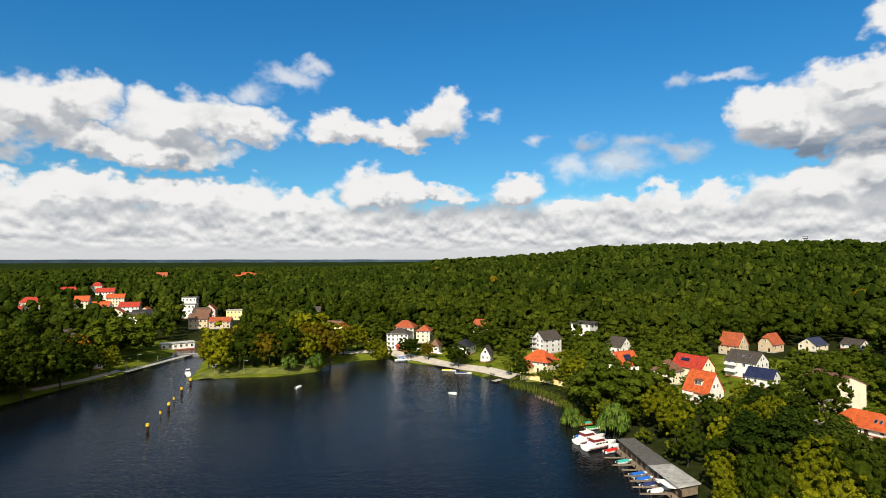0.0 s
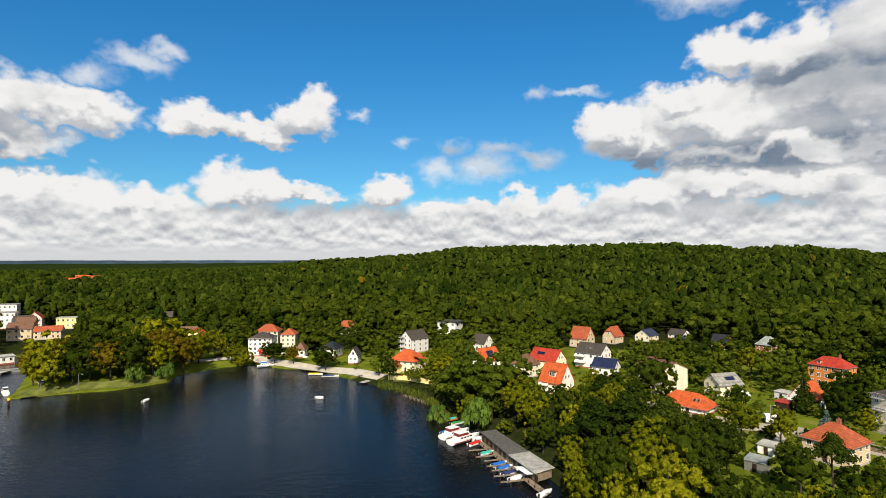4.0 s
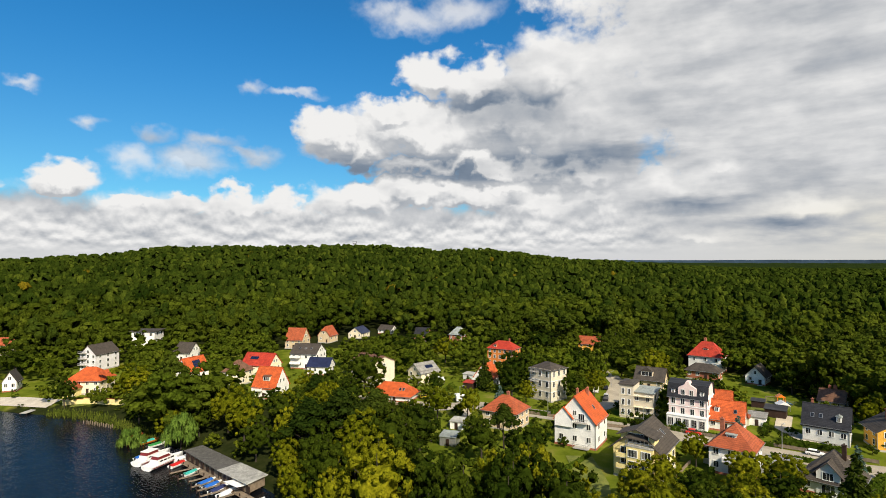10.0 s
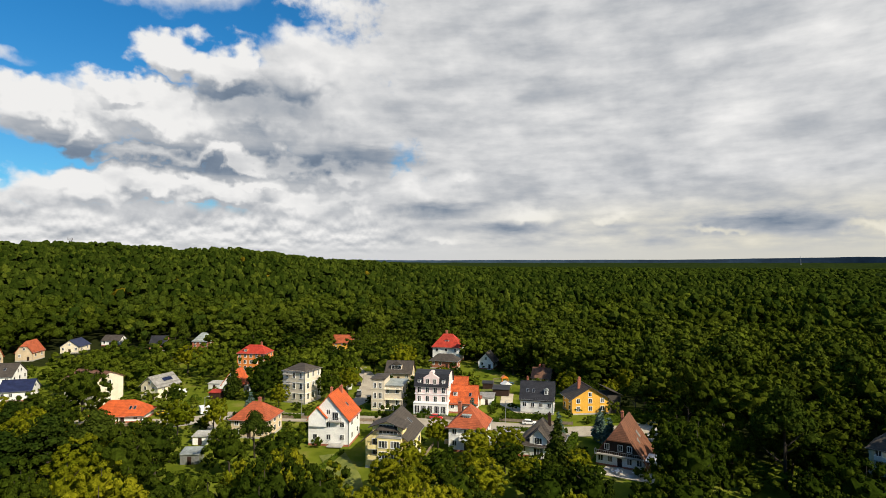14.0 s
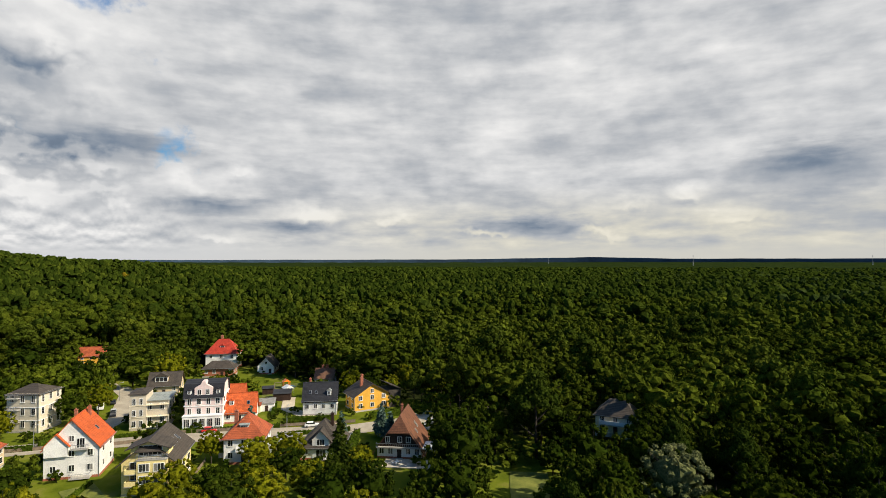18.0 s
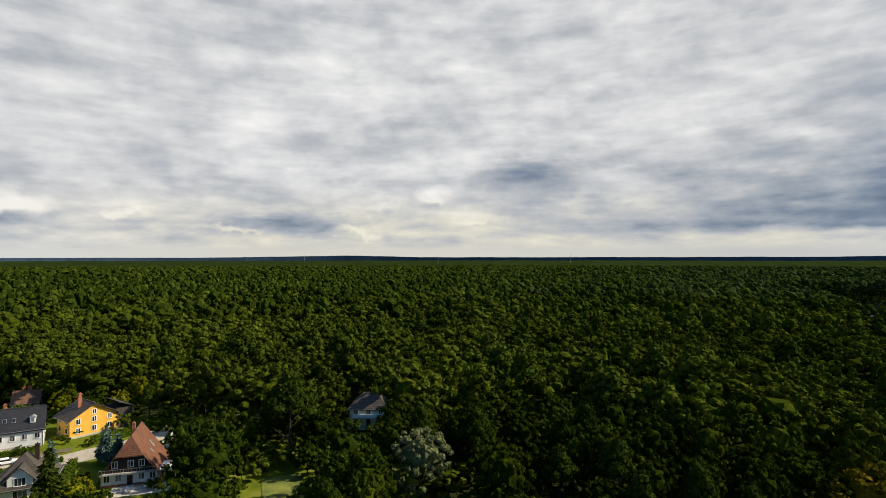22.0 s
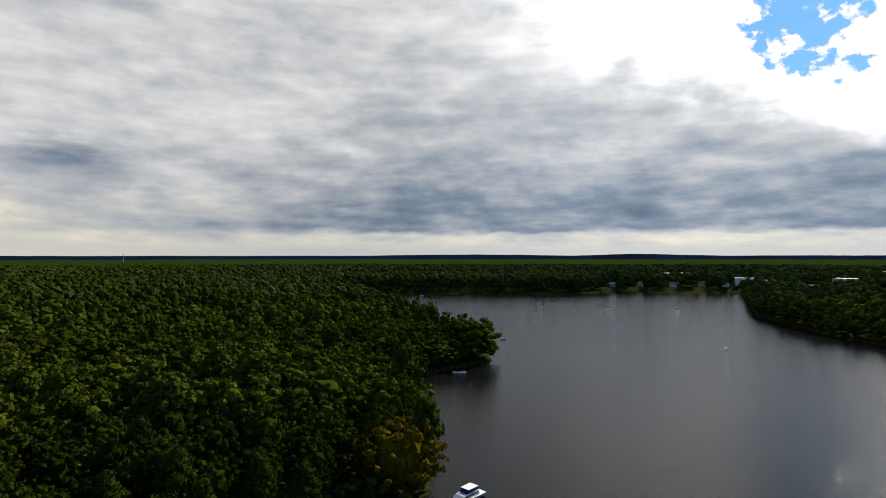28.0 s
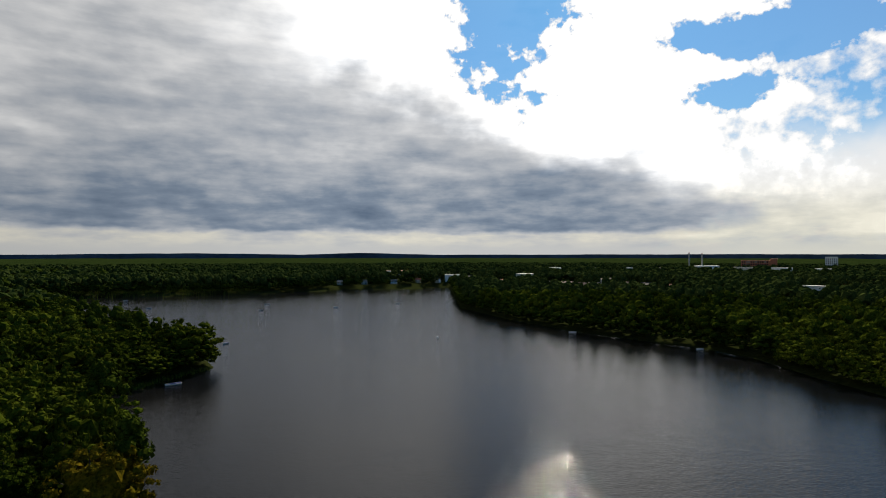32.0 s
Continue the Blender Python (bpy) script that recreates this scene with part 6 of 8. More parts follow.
def planting():
    for kind, x, y, hgt, wide in (
            ("oak", 119.5, 176, 20, 0.9), ("silver", 108, -43, 18, 1.0), ("oak", 76, -114, 14, 1.0),
            ("oak", 119, -3, 21, 0.72), ("oak", 126, 0, 19, 0.7), ("oak", 114, -29, 19, 0.7), ("pine", 144, -22, 22, 0.9), ("oak", 126, -42, 15, 0.8), ("oak", 136, -4, 18, 0.7), ("oak", 132, -24, 10, 0.8), ("alder", 138, -29, 15, 0.9),
            ("spruce", 130, 26, 15, 1.0), ("blue_spruce", 157, 31, 9, 1.0), ("blue_spruce", 160, 20, 10, 1.1), ("blue_spruce", 156, 17, 9, 1.1), ("blue_spruce", 138, 124, 10, 1.2),
            ("blue_spruce", 166, 60, 8, 1.2), ("spruce", 160, 152, 14, 1.0), ("oak", 168, 144, 18, 0.9), ("oak", 180, 136, 14, 0.9), ("lime", 118, 58, 10, 0.8),
            ("lime", 133, 46, 10, 1.0), ("lime", 137, 40, 10, 1.0), ("oak", 128, 38, 9, 1.0), ("pine", 72, 131, 17, 1.1), ("pine", 79, 127, 18, 1.1),
            ("pine", 86, 121, 17, 1.1), ("oak", 76, 138, 15, 1.0), ("oak", 84, 132, 16, 1.0), ("willow", 54, 176, 11, 1.1), ("willow", 44, 190, 9, 1.0),
            ("lime", 57, 226, 14, 1.1), ("lime", 56, 236, 16, 1.1), ("oak", 64, 214, 13, 1.1), ("oak", 35, 248, 13, 0.7), ("oak", 8, 285, 14, 1.0),
            ("oak", 26, 320, 17, 1.2), ("golden", -8, 302, 12, 0.8), ("oak", -18, 308, 14, 1.0), ("lime", -34, 308, 14, 0.9), ("lime", -40, 314, 13, 0.9),
            ("autumn", 38, 400, 16, 1.0), ("oak", 6, 292, 11, 0.7),
            ("oak", 227, 131, 17, 0.95), ("oak", 247, 133, 18, 0.95), ("lime", 224, 114, 15, 0.95), ("oak", 243, 149, 18, 1.0), ("oak", 218, 147, 16, 1.0), ("oak", 250, 119, 15, 0.8), ("oak", 242, 68, 13, 0.9), ("oak", 258, 152, 19, 1.0),
            ("oak", 234, 208, 17, 1.0), ("oak", 246, 190, 18, 1.0), ("lime", 196, 214, 15, 1.0), ("oak", 180, 226, 17, 1.0), ("oak", 208, 236, 17, 1.0)):
        plant(kind, x, y, hgt, wide)
    for x, y, hgt, wide in ((61, -115, 25, 0.82), (58.0, -121, 20, 0.85), (63, -125, 17, 0.9), (57.5, -116, 15, 0.9)):
        plant("golden", x, y, hgt, wide, "dense round tree turning golden, branched down to the shore", hgt * 0.2)
    for kind, x, y, hgt, wide in (
            ("lime", 106, 58, 11, 0.9), ("oak", 112, 49, 10, 0.95), ("lime", 118, 43, 9.5, 0.95), ("lime", 110, 37, 11, 0.9), ("lime", 100, 50, 12, 0.9), ("oak", 103, 41, 12, 0.9),
            ("oak", 106, 88, 12, 0.9), ("oak", 102, 98, 13, 0.9), ("pine", 114, 101, 12, 1.0), ("lime", 96, 78, 13, 0.85), ("lime", 117, 30, 10, 0.95), ("oak", 124, 28, 9, 0.9),
            ("oak", 121, 52, 7, 1.0), ("lime", 128, 44, 7, 1.0), ("oak", 116, 92, 8, 1.0), ("lime", 132, 22, 8, 1.0), ("oak", 112, 24, 12, 0.9)):
        plant(kind, x, y, hgt, wide)
    # the park by the lock
    for kind, x, y, hgt, wide in (
            ("oak", -101, 276, 17, 1.0), ("golden", -106, 286, 18, 1.0), ("oak", -94, 290, 19, 1.0), ("oak", -84, 288, 20, 1.0), ("lime", -90, 300, 18, 1.0),
            ("golden", -68, 290, 18, 1.0), ("golden", -60, 296, 17, 1.0), ("golden", -72, 302, 18, 1.0), ("willow", -76, 274, 9, 1.2), ("willow", -64, 280, 9, 1.2),
            ("lime", -56, 312, 16, 1.0), ("oak", -66, 320, 17, 1.0), ("lime", -50, 324, 14, 1.0), ("oak", -100, 312, 17, 1.0), ("oak", -112, 318, 16, 1.0),
            ("golden", -80, 316, 17, 1.0), ("oak", -170, 246, 17, 1.0), ("oak", -178, 256, 18, 1.0), ("oak", -182, 238, 20, 1.0), ("oak", -184, 222, 21, 1.0), ("oak", -172, 228, 16, 1.0), ("oak", -174, 212, 18, 1.0), ("oak", -166, 262, 12, 1.0),
            ("lime", -112, 272, 17, 1.0), ("golden", -117, 278, 15, 0.9), ("oak", -78, 280, 19, 1.0), ("oak", -96, 281, 20, 1.0), ("golden", -87, 279, 17, 1.0), ("lime", -70, 283, 15, 1.0),
            ("oak", -165, 240, 16, 1.0), ("oak", -168, 222, 17, 1.0), ("lime", -162, 270, 12, 0.9), ("oak", -176, 198, 19, 1.0), ("oak", -183, 190, 18, 1.0), ("oak", -188, 204, 20, 1.0), ("oak", -190, 226, 20, 1.0),
            ("oak", -180, 210, 17, 0.9), ("oak", -178, 268, 15, 0.9), ("autumn", -186, 282, 15, 0.9), ("oak", -196, 262, 17, 1.0)):
        plant(kind, x, y, hgt if kind == "willow" else hgt * 1.25, wide * 0.85)
    # round the house in the woods
    for x, y in ((150, -24), (159, -22), (146, -54), (140, -50), (155, -58), (166, -55), (170, -27), (133, -47), (175, -40), (163, -66)):
        plant("alder", x, y, 15.5, 0.85)
    ring(["lime", "lime", "lime", "oak"], 80, 134, 14, 66, 8.6, 16.5, 21, 0.72)
    ring(["oak", "lime", "lime"], 132, 190, 8, 46, 9.4, 14.5, 22, 0.76)
    ring(["oak", "oak", "lime"], 84, 122, 66, 92, 8.6, 12.5, 23, 0.78)
    ring(["alder", "alder", "oak", "pine"], 78, 150, 94, 152, 8.6, 16.5, 24, 0.7)
    ring(["oak", "lime", "oak", "pine"], 128, 225, -8, 94, 10.4, 11.0, 25, 0.82)
    ring(["bush"], 118, 200, 5, 92, 8.5, 3.0, 26)


def grove(name, d0, d1, az0, az1, step, height, seed, label, mat, clumps=16, sprays=120):
    """Garden trees too many to count, as one object."""
    x, y = scatter(step, d0, d1, az0, az1, seed)
    sd = lake_distance(x, y)
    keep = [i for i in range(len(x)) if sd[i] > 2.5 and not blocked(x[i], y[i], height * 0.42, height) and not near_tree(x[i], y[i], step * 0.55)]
    crowns = [shell_mesh(70 + s, clumps, sprays, 0.045 if sprays > 60 else 0.09, 1.0 if sprays > 60 else 1.2) for s in range(6)]
    forest(name, x[keep], y[keep], crowns, height, mat, label, seed, 0.75 if sprays > 60 else 1.0)



# ---- streets, paths, quays ----
ASPHALT = surface("street_asphalt", (0.40, 0.35, 0.27), 0.95, 0.2, 0.3, 5)
PATHWAY = surface("sandy_path", (0.50, 0.43, 0.32), 0.95, 0.2, 0.25, 5)
PAINT = {k: surface("paint_" + k, c, 0.35, 0.08, 1.5, 9, 0.0, 0.03, spec=0.5) for k, c in {
    "white": (0.80, 0.80, 0.78), "red": (0.55, 0.02, 0.015), "yellow": (0.80, 0.52, 0.02), "black": (0.02, 0.02, 0.022), "silver": (0.45, 0.46, 0.47),
    "blue": (0.02, 0.12, 0.45), "navy": (0.03, 0.04, 0.12), "green": (0.03, 0.20, 0.05), "teal": (0.05, 0.38, 0.32), "maroon": (0.16, 0.02, 0.02), "orange": (0.75, 0.20, 0.02)}.items()}
RUBBER = surface("tyre_rubber", (0.02, 0.02, 0.02), 0.9, 0.2, 3, 12)
HEDGE = leaf_material("hedge_leaves", (0.03, 0.055, 0.006), (0.10, 0.14, 0.014), 0.5)
REED = leaf_material("reed_leaves", (0.06, 0.085, 0.012), (0.15, 0.17, 0.03), 0.3)


def ribbon(name, points, half, mat, label, lift=0.1, category="street"):
    """A strip along a line, laid on the land, with a low edge all round."""
    pts = []
    for (ax, ay), (bx, by) in zip(points, points[1:]):
        n = max(1, int(math.hypot(bx - ax, by - ay) / 2.5))
        pts += [(ax + (bx - ax) * i / n, ay + (by - ay) * i / n) for i in range(n)]
    pts.append(points[-1])
    vs = []
    for i, (x, y) in enumerate(pts):
        a, b = pts[max(i - 1, 0)], pts[min(i + 1, len(pts) - 1)]
        d = math.hypot(b[0] - a[0], b[1] - a[1])
        nx, ny = -(b[1] - a[1]) / d, (b[0] - a[0]) / d
        for s in (-1, -0.33, 0.33, 1):
            px, py = x + nx * half * s, y + ny * half * s
            vs.append((px, py, max(0.3, float(terrain(px, py))) + lift))
    ob = mesh_object(name, vs, grid_faces(4, len(pts)), mat)
    return tagged(ob, label, category, kind="structure")


ribbon("road", [(104, 196), (112, 186), (128, 146), (141, 137), (152, 104), (161, 68), (167, 30), (178, 8), (194, -12)], 4.8, ASPHALT, "pale sandy asphalt lane between the gardens")
ribbon("side_road", [(152, 104), (178, 107), (209, 122), (240, 150)], 3.2, ASPHALT, "side street climbing past the villas", 0.14)
ribbon("driveway", [(171, 37), (190, 56), (206, 60)], 2.2, PATHWAY, "paved drive to the garages", 0.15)
ribbon("parking_yard", [(192, 14), (180, 9), (168, 3)], 3.5, PATHWAY, "sandy parking yard beside the chalet", 0.16)
ribbon("garden_path", [(139, 140), (126, 128), (118, 126)], 1.6, PATHWAY, "short sandy garden drive", 0.15)
LAWN = surface("mown_grass", (0.105, 0.14, 0.018), 0.95, 0.4, 0.25, 3, tint=(0.15, 0.16, 0.03))
ribbon("garden_lawn", [(124, 84), (112, 72), (96, 60)], 3.4, LAWN, "bright mown grass strip sloping to the lake", 0.12, "lawn")
ribbon("house_lawn", [(134, -18.5), (124, -17.5), (113, -17)], 4.5, LAWN, "mown lawn in front of the wooded garden", 0.12, "lawn")
ribbon("villa_lawn", [(60, 228), (48, 243), (38, 250)], 2.6, LAWN, "mown grass bank below the garden wall", 0.12, "lawn")
ribbon("park_lawn", [(-116, 264), (-98, 272), (-80, 274), (-66, 284)], 5.0, LAWN, "mown park lawn on the point by the lock", 0.15, "lawn")
ribbon("play_lawn", [(206, 66), (230, 68)], 5.0, LAWN, "sunny lawn with a climbing frame", 0.12, "lawn")
ribbon("promenade", [(-62, 316), (-46, 322), (-31, 326), (-18, 310), (-4, 297), (8, 286), (20, 274), (33, 256)], 3.6, STONE_PALE, "pale paved lakeside promenade", 0.35, "promenade")
ribbon("plaza_path", [(-36, 326), (-44, 350), (-50, 378)], 5.0, STONE_PALE, "pale path leading up from the lake", 0.4, "path")
ribbon("lock_quay", [(-156, 272), (-151, 300), (-147, 322)], 1.8, CONCRETE, "concrete quay wall along the lock canal", 0.8, "quay")
ribbon("shore_path", [(-172, 232), (-164, 256), (-160, 275)], 1.5, PATHWAY, "sandy path along the grassy bank", 0.3, "path")


def thing(name, label, category, x, y, heading=90, z=None, group=""):
    root = new(name)
    root.location = (x, y, float(terrain(x, y)) if z is None else z)
    root.rotation_euler = (0, 0, radians(90 - heading))
    return tagged(root, label, category, group)


FOAM, foam_nt, foam_b = material("boat_wake", 0.5, 0.0, 0.3)
foam_b.inputs["Base Color"].default_value = (0.30, 0.31, 0.31, 1)
foam_mask = ramp(foam_nt, [(0.45, (0, 0, 0)), (0.75, (0.55, 0.55, 0.55))])
foam_nt.links.new(noise_at(foam_nt, 0.35, 4.0, 0.65), foam_mask.inputs[0])
foam_nt.links.new(foam_mask.outputs[0], foam_b.inputs["Alpha"])
for wake_line, wake_half in (([(62, -268), (55, -284), (48, -298), (40, -320), (34, -342)], 1.1), ([(26, -520), (10, -560), (2, -610), (-12, -640)], 2.2), ([(96, -560), (70, -600), (40, -615)], 2.0)):
    pts, vs = wake_line, []
    for i, (x, y) in enumerate(pts):
        a, b = pts[max(i - 1, 0)], pts[min(i + 1, len(pts) - 1)]
        d = math.hypot(b[0] - a[0], b[1] - a[1])
        w = wake_half * (0.3 + 0.7 * i / (len(pts) - 1))
        vs += [(x - (b[1] - a[1]) / d * w, y + (b[0] - a[0]) / d * w, 0.03), (x + (b[1] - a[1]) / d * w, y - (b[0] - a[0]) / d * w, 0.03)]
    tagged(mesh_object("boat_wake", vs, grid_faces(2, len(pts)), FOAM), "thin broken line of pale foam on the lake", "water", kind="structure")


# ---- boats ----
def hull_bm(length, beam, high, sharp=2.2):
    """A boat's hull along x, bow at +x, from rings of a shrinking section."""
    bm = bmesh.new()
    rings = []
    for i in range(9):
        k = i / 8
        x = -length / 2 + length * k
        w = beam / 2 * (1 - max(0, (k - 0.45) / 0.55) ** sharp) + 0.03
        top = high * (1 + 0.35 * k * k)
        rings.append([bm.verts.new(p) for p in ((x, -w, top), (x, -w * 0.86, high * 0.35), (x, -w * 0.3, -0.2), (x, w * 0.3, -0.2), (x, w * 0.86, high * 0.35), (x, w, top))])
    for a, b in zip(rings, rings[1:]):
        for i in range(5):
            bm.faces.new((a[i], a[i + 1], b[i + 1], b[i]))
        bm.faces.new((a[5], a[0], b[0], b[5]))
    bm.faces.new(rings[0])
    bm.faces.new(rings[-1][::-1])
    return bm


def small_boat(x, y, heading, length, cover, label, hull="white"):
    b = thing("boat", label, "boat", x, y, heading, 0.0, "moored boats")
    part("hull", hull_bm(length, length * 0.36, 0.6), PAINT[hull], b)
    bm = bmesh.new()
    w = length * 0.15
    prism(bm, [(-w, 0.62), (w, 0.62), (w * 0.6, 0.95), (0, 1.1), (-w * 0.6, 0.95)], -length * 0.46, length * 0.22, "x")
    part("cover", bm, PAINT[cover], b, cover + " tarpaulin cover")
    bm = bmesh.new()
    box(bm, -length / 2 - 0.35, -length / 2 + 0.02, -0.16, 0.16, 0.1, 0.95)
    part("outboard_motor", bm, PAINT["black"], b)
    return b


def cruiser(x, y, heading, length, label, trim="maroon", top="white"):
    b = thing("cabin_cruiser", label, "boat", x, y, heading, 0.0, "moored boats")
    part("hull", hull_bm(length, length * 0.31, 1.1), PAINT["white"], b)
    bm = bmesh.new()
    box(bm, -length * 0.46, length * 0.30, -length * 0.157, length * 0.157, 0.62, 0.78)
    part("rubbing_strake", bm, PAINT[trim], b)
    bm = bmesh.new()
    w = length * 0.12
    prism(bm, [(-length * 0.32, 1.2), (length * 0.27, 1.3), (length * 0.17, 2.1), (-length * 0.28, 2.25)], -w, w, "y")
    part("cabin", bm, PAINT["white"], b)
    for s in (-1, 1):
        for i in range(4):
            bm = bmesh.new()
            x0 = -length * 0.25 + i * length * 0.10
            y0, y1 = sorted((s * (w - 0.02), s * (w + 0.03)))
            box(bm, x0, x0 + length * 0.08, y0, y1, 1.55, 1.95)
            part("cabin_window", bm, GLASS, b)
    bm = bmesh.new()
    prism(bm, [(-length * 0.30, 2.24), (length * 0.06, 2.2), (length * 0.0, 2.95), (-length * 0.25, 3.0)], -w * 0.85, w * 0.85, "y")
    part("flybridge", bm, PAINT[trim], b)
    bm = bmesh.new()
    box(bm, -length * 0.28, length * 0.03, -w * 0.95, w * 0.95, 3.0, 3.12)
    part("roof_top", bm, PAINT[top], b)
    bm = bmesh.new()
    for i in range(6):
        k = length * (0.2 + 0.055 * i)
        for s in (-1, 1):
            ww = s * length * 0.145 * (1 - (i / 6.5) ** 2)
            box(bm, k - 0.02, k + 0.02, ww - 0.02, ww + 0.02, 1.3, 1.95)
    part("bow_railing", bm, METAL_GREY, b)
    return b


cruiser(45.5, 172, 60, 12.0, "large white cabin cruiser with maroon trim moored at the pier")
cruiser(47.0, 166.5, 62, 12.5, "long white motor yacht with maroon stripe beside the pier")
small_boat(49.5, 162.5, 65, 6.0, "red", "small motor boat under a bright red cover")
small_boat(51.5, 166.5, 70, 5.5, "white", "small white motor boat with a pale cover")
small_boat(43.5, 175.5, 60, 5.0, "blue", "small boat with a blue cover")
small_boat(49.5, 184, 75, 5.5, "green", "green covered boat at the reedy bank")
small_boat(48.8, 189, 75, 6.0, "teal", "white boat with a turquoise cover", "orange")
small_boat(47.5, 198, 80, 6.5, "red", "dark boat with a red cover at the bank", "black")
small_boat(50.0, 153.5, 70, 5.0, "teal", "small boat with a light blue cover at the pier")
small_boat(50.8, 144.5, 70, 5.5, "blue", "motor boat under a blue cover by the pier")
small_boat(51.2, 141.5, 70, 5.5, "blue", "white motor boat with a blue cover by the pier")
small_boat(51.5, 138.0, 68, 6.0, "navy", "white boat with a dark blue canopy by the pier")
small_boat(52.4, 134.5, 68, 6.5, "white", "white motor boat with a white awning")
small_boat(55.0, 124.0, 60, 5.0, "white", "white rowing boat at the end of the pier")
cruiser(-22, 306, 80, 9.0, "white excursion boat with blue trim at the promenade", "blue")
small_boat(3, 279, 100, 7.0, "yellow", "cream motor boat at the promenade")
small_boat(10, 273, 100, 8.0, "navy", "motor boat with a dark blue canopy at the promenade")
small_boat(-63, 243, 20, 4.0, "white", "small white pedal boat on the lake")
small_boat(4, 231, 300, 4.0, "white", "small white pedal boat crossing the bay")
cruiser(-124, 270, 330, 8.0, "white motor boat waiting at the canal mouth", "black")
cruiser(-116, 282, 330, 8.0, "white cabin boat moored below the lock", "navy")
small_boat(97, -248, 60, 6.5, "navy", "white boat anchored under the wooded point")
cruiser(45, -119, 20, 11.0, "white cabin boat with open deck under the shore trees", "navy")
for x, y, u in ((261, -603, 80), (335, -711, 70), (139, -573, 100), (149, -643, 90), (67, -600, 250), (1, -642, 300), (109, -360, 40), (-26, -374, 10), (-125, -392, 120), (-178, -316, 100)):
    small_boat(x, y, u, 5.5 if y < -380 else 4.0, "navy" if x > 100 else "silver", "small motor boat out on the wide lake", "white")

# ---- the boat pier ----
pier = thing("boathouse", "long low boathouse with felt roofs on the lake pier", "boathouse", 0, 0, 90, 0.0)


def slanted(bm, quad, z0, z1):
    v = [bm.verts.new((x, y, z)) for z in (z0, z1) for x, y in quad]
    for f in ((3, 2, 1, 0), (4, 5, 6, 7), (0, 1, 5, 4), (1, 2, 6, 5), (2, 3, 7, 6), (3, 0, 4, 7)):
        bm.faces.new([v[i] for i in f])


for nm, quad, z0, z1, mat, lab in (
        ("boat_store", [(51.8, 163), (56.0, 164.2), (58.4, 144.6), (53.2, 143)], 0.8, 3.0, WOOD_MID, ""), ("felt_roof", [(51.2, 164), (56.6, 165.2), (59.0, 143.8), (52.6, 142.6)], 3.0, 3.25, ROOF["tar"], "dark weathered roofing felt"),
        ("boat_hall", [(53.4, 142), (58.2, 143.2), (60.0, 131.5), (55.0, 129.5)], 0.8, 3.2, WOOD_MID, ""), ("sheet_roof", [(52.4, 142.4), (58.9, 143.6), (60.6, 131.0), (54.2, 128.6)], 3.26, 3.46, ROOF["pale"], "pale stained roof sheets"),
        ("lean_to", [(51.5, 136), (54.0, 135.4), (55.2, 130.0), (52.6, 130.4)], 2.6, 2.7, PAINT["white"], "white awning over a berth")):
    bm = bmesh.new()
    slanted(bm, quad, z0, z1)
    part(nm, bm, mat, pier, lab)
for i in range(12):
    bm = bmesh.new()
    x, y = 51.6 + (54.9 - 51.6) * i / 11, 162 - 33 * i / 11
    box(bm, x - 0.25, x - 0.05, y - 0.9, y + 0.9, 1.0, 2.7)
    part("bay_door", bm, WOOD_DARK, pier)
deck = thing("jetty_deck", "narrow weathered plank jetty along the boathouse", "jetty", 0, 0, 90, 0.0)
for i in range(76):
    bm = bmesh.new()
    k = i / 75
    x, y = 50.4 + 4.0 * k, 164 - 41 * k
    box(bm, x - 1.0, x + 1.1, y - 0.25, y + 0.25, 0.62, 0.72)
    part("plank", bm, WOOD_MID, deck)
for i in range(14):
    bm = bmesh.new()
    k = i / 13
    box(bm, 49.5 + 4.0 * k, 49.75 + 4.0 * k, 163.5 - 40 * k, 163.75 - 40 * k, -1.5, 1.3)
    part("post", bm, WOOD_DARK, deck)
for k, (y, ln) in enumerate(((156, 5), (150.5, 5), (147, 4), (143, 5), (139.8, 5), (136, 6), (132, 6))):
    bm = bmesh.new()
    x = 50.4 + 4.0 * (164 - y) / 41 - 1.05
    box(bm, x - ln, x, y - 0.4, y + 0.4, 0.55, 0.68)
    part("finger_jetty", bm, WOOD_MID, deck)
    bm = bmesh.new()
    box(bm, x - ln - 0.2, x - ln, y - 0.12, y + 0.12, -1.5, 1.7)
    part("post", bm, WOOD_DARK, deck)

j2 = thing("landing_stage", "small grey wooden landing stage in the reeds", "jetty", 27.5, 257.5, 45, 0.0)
for i in range(18):
    bm = bmesh.new()
    box(bm, -6.3 + i * 0.7, -5.65 + i * 0.7, -1.3, 1.3, 0.7, 0.82)
    part("plank", bm, CONCRETE, j2)
for i in range(4):
    for s in (-1.2, 1.1):
        bm = bmesh.new()
        box(bm, -6 + i * 4, -5.8 + i * 4, s, s + 0.2, -1.5, 0.7)
        part("post", bm, WOOD_DARK, j2)
for i in range(16):
    p = thing("mooring_post", "short weathered timber mooring post in the water", "post", 37.5 + i * 0.38 + (i % 3) * 0.5, 226 - i * 0.85, 90, -1.0, "mooring posts")
    part("pile", mesh_of("pile", (lambda b: (bmesh.ops.create_cone(b, cap_ends=True, segments=8, radius1=0.16, radius2=0.14, depth=2.4, matrix=Matrix.Translation((0, 0, 1.0))), b)[1])(bmesh.new()), WOOD_MID), None, p)


def round_part(name, r0, r1, z0, z1, mat, parent, x=0, y=0, sides=12, label=""):
    bm = bmesh.new()
    bmesh.ops.create_cone(bm, cap_ends=True, segments=sides, radius1=r0, radius2=r1, depth=z1 - z0, matrix=Matrix.Translation((x, y, (z0 + z1) / 2)))
    return part(name, bm, mat, parent, label)


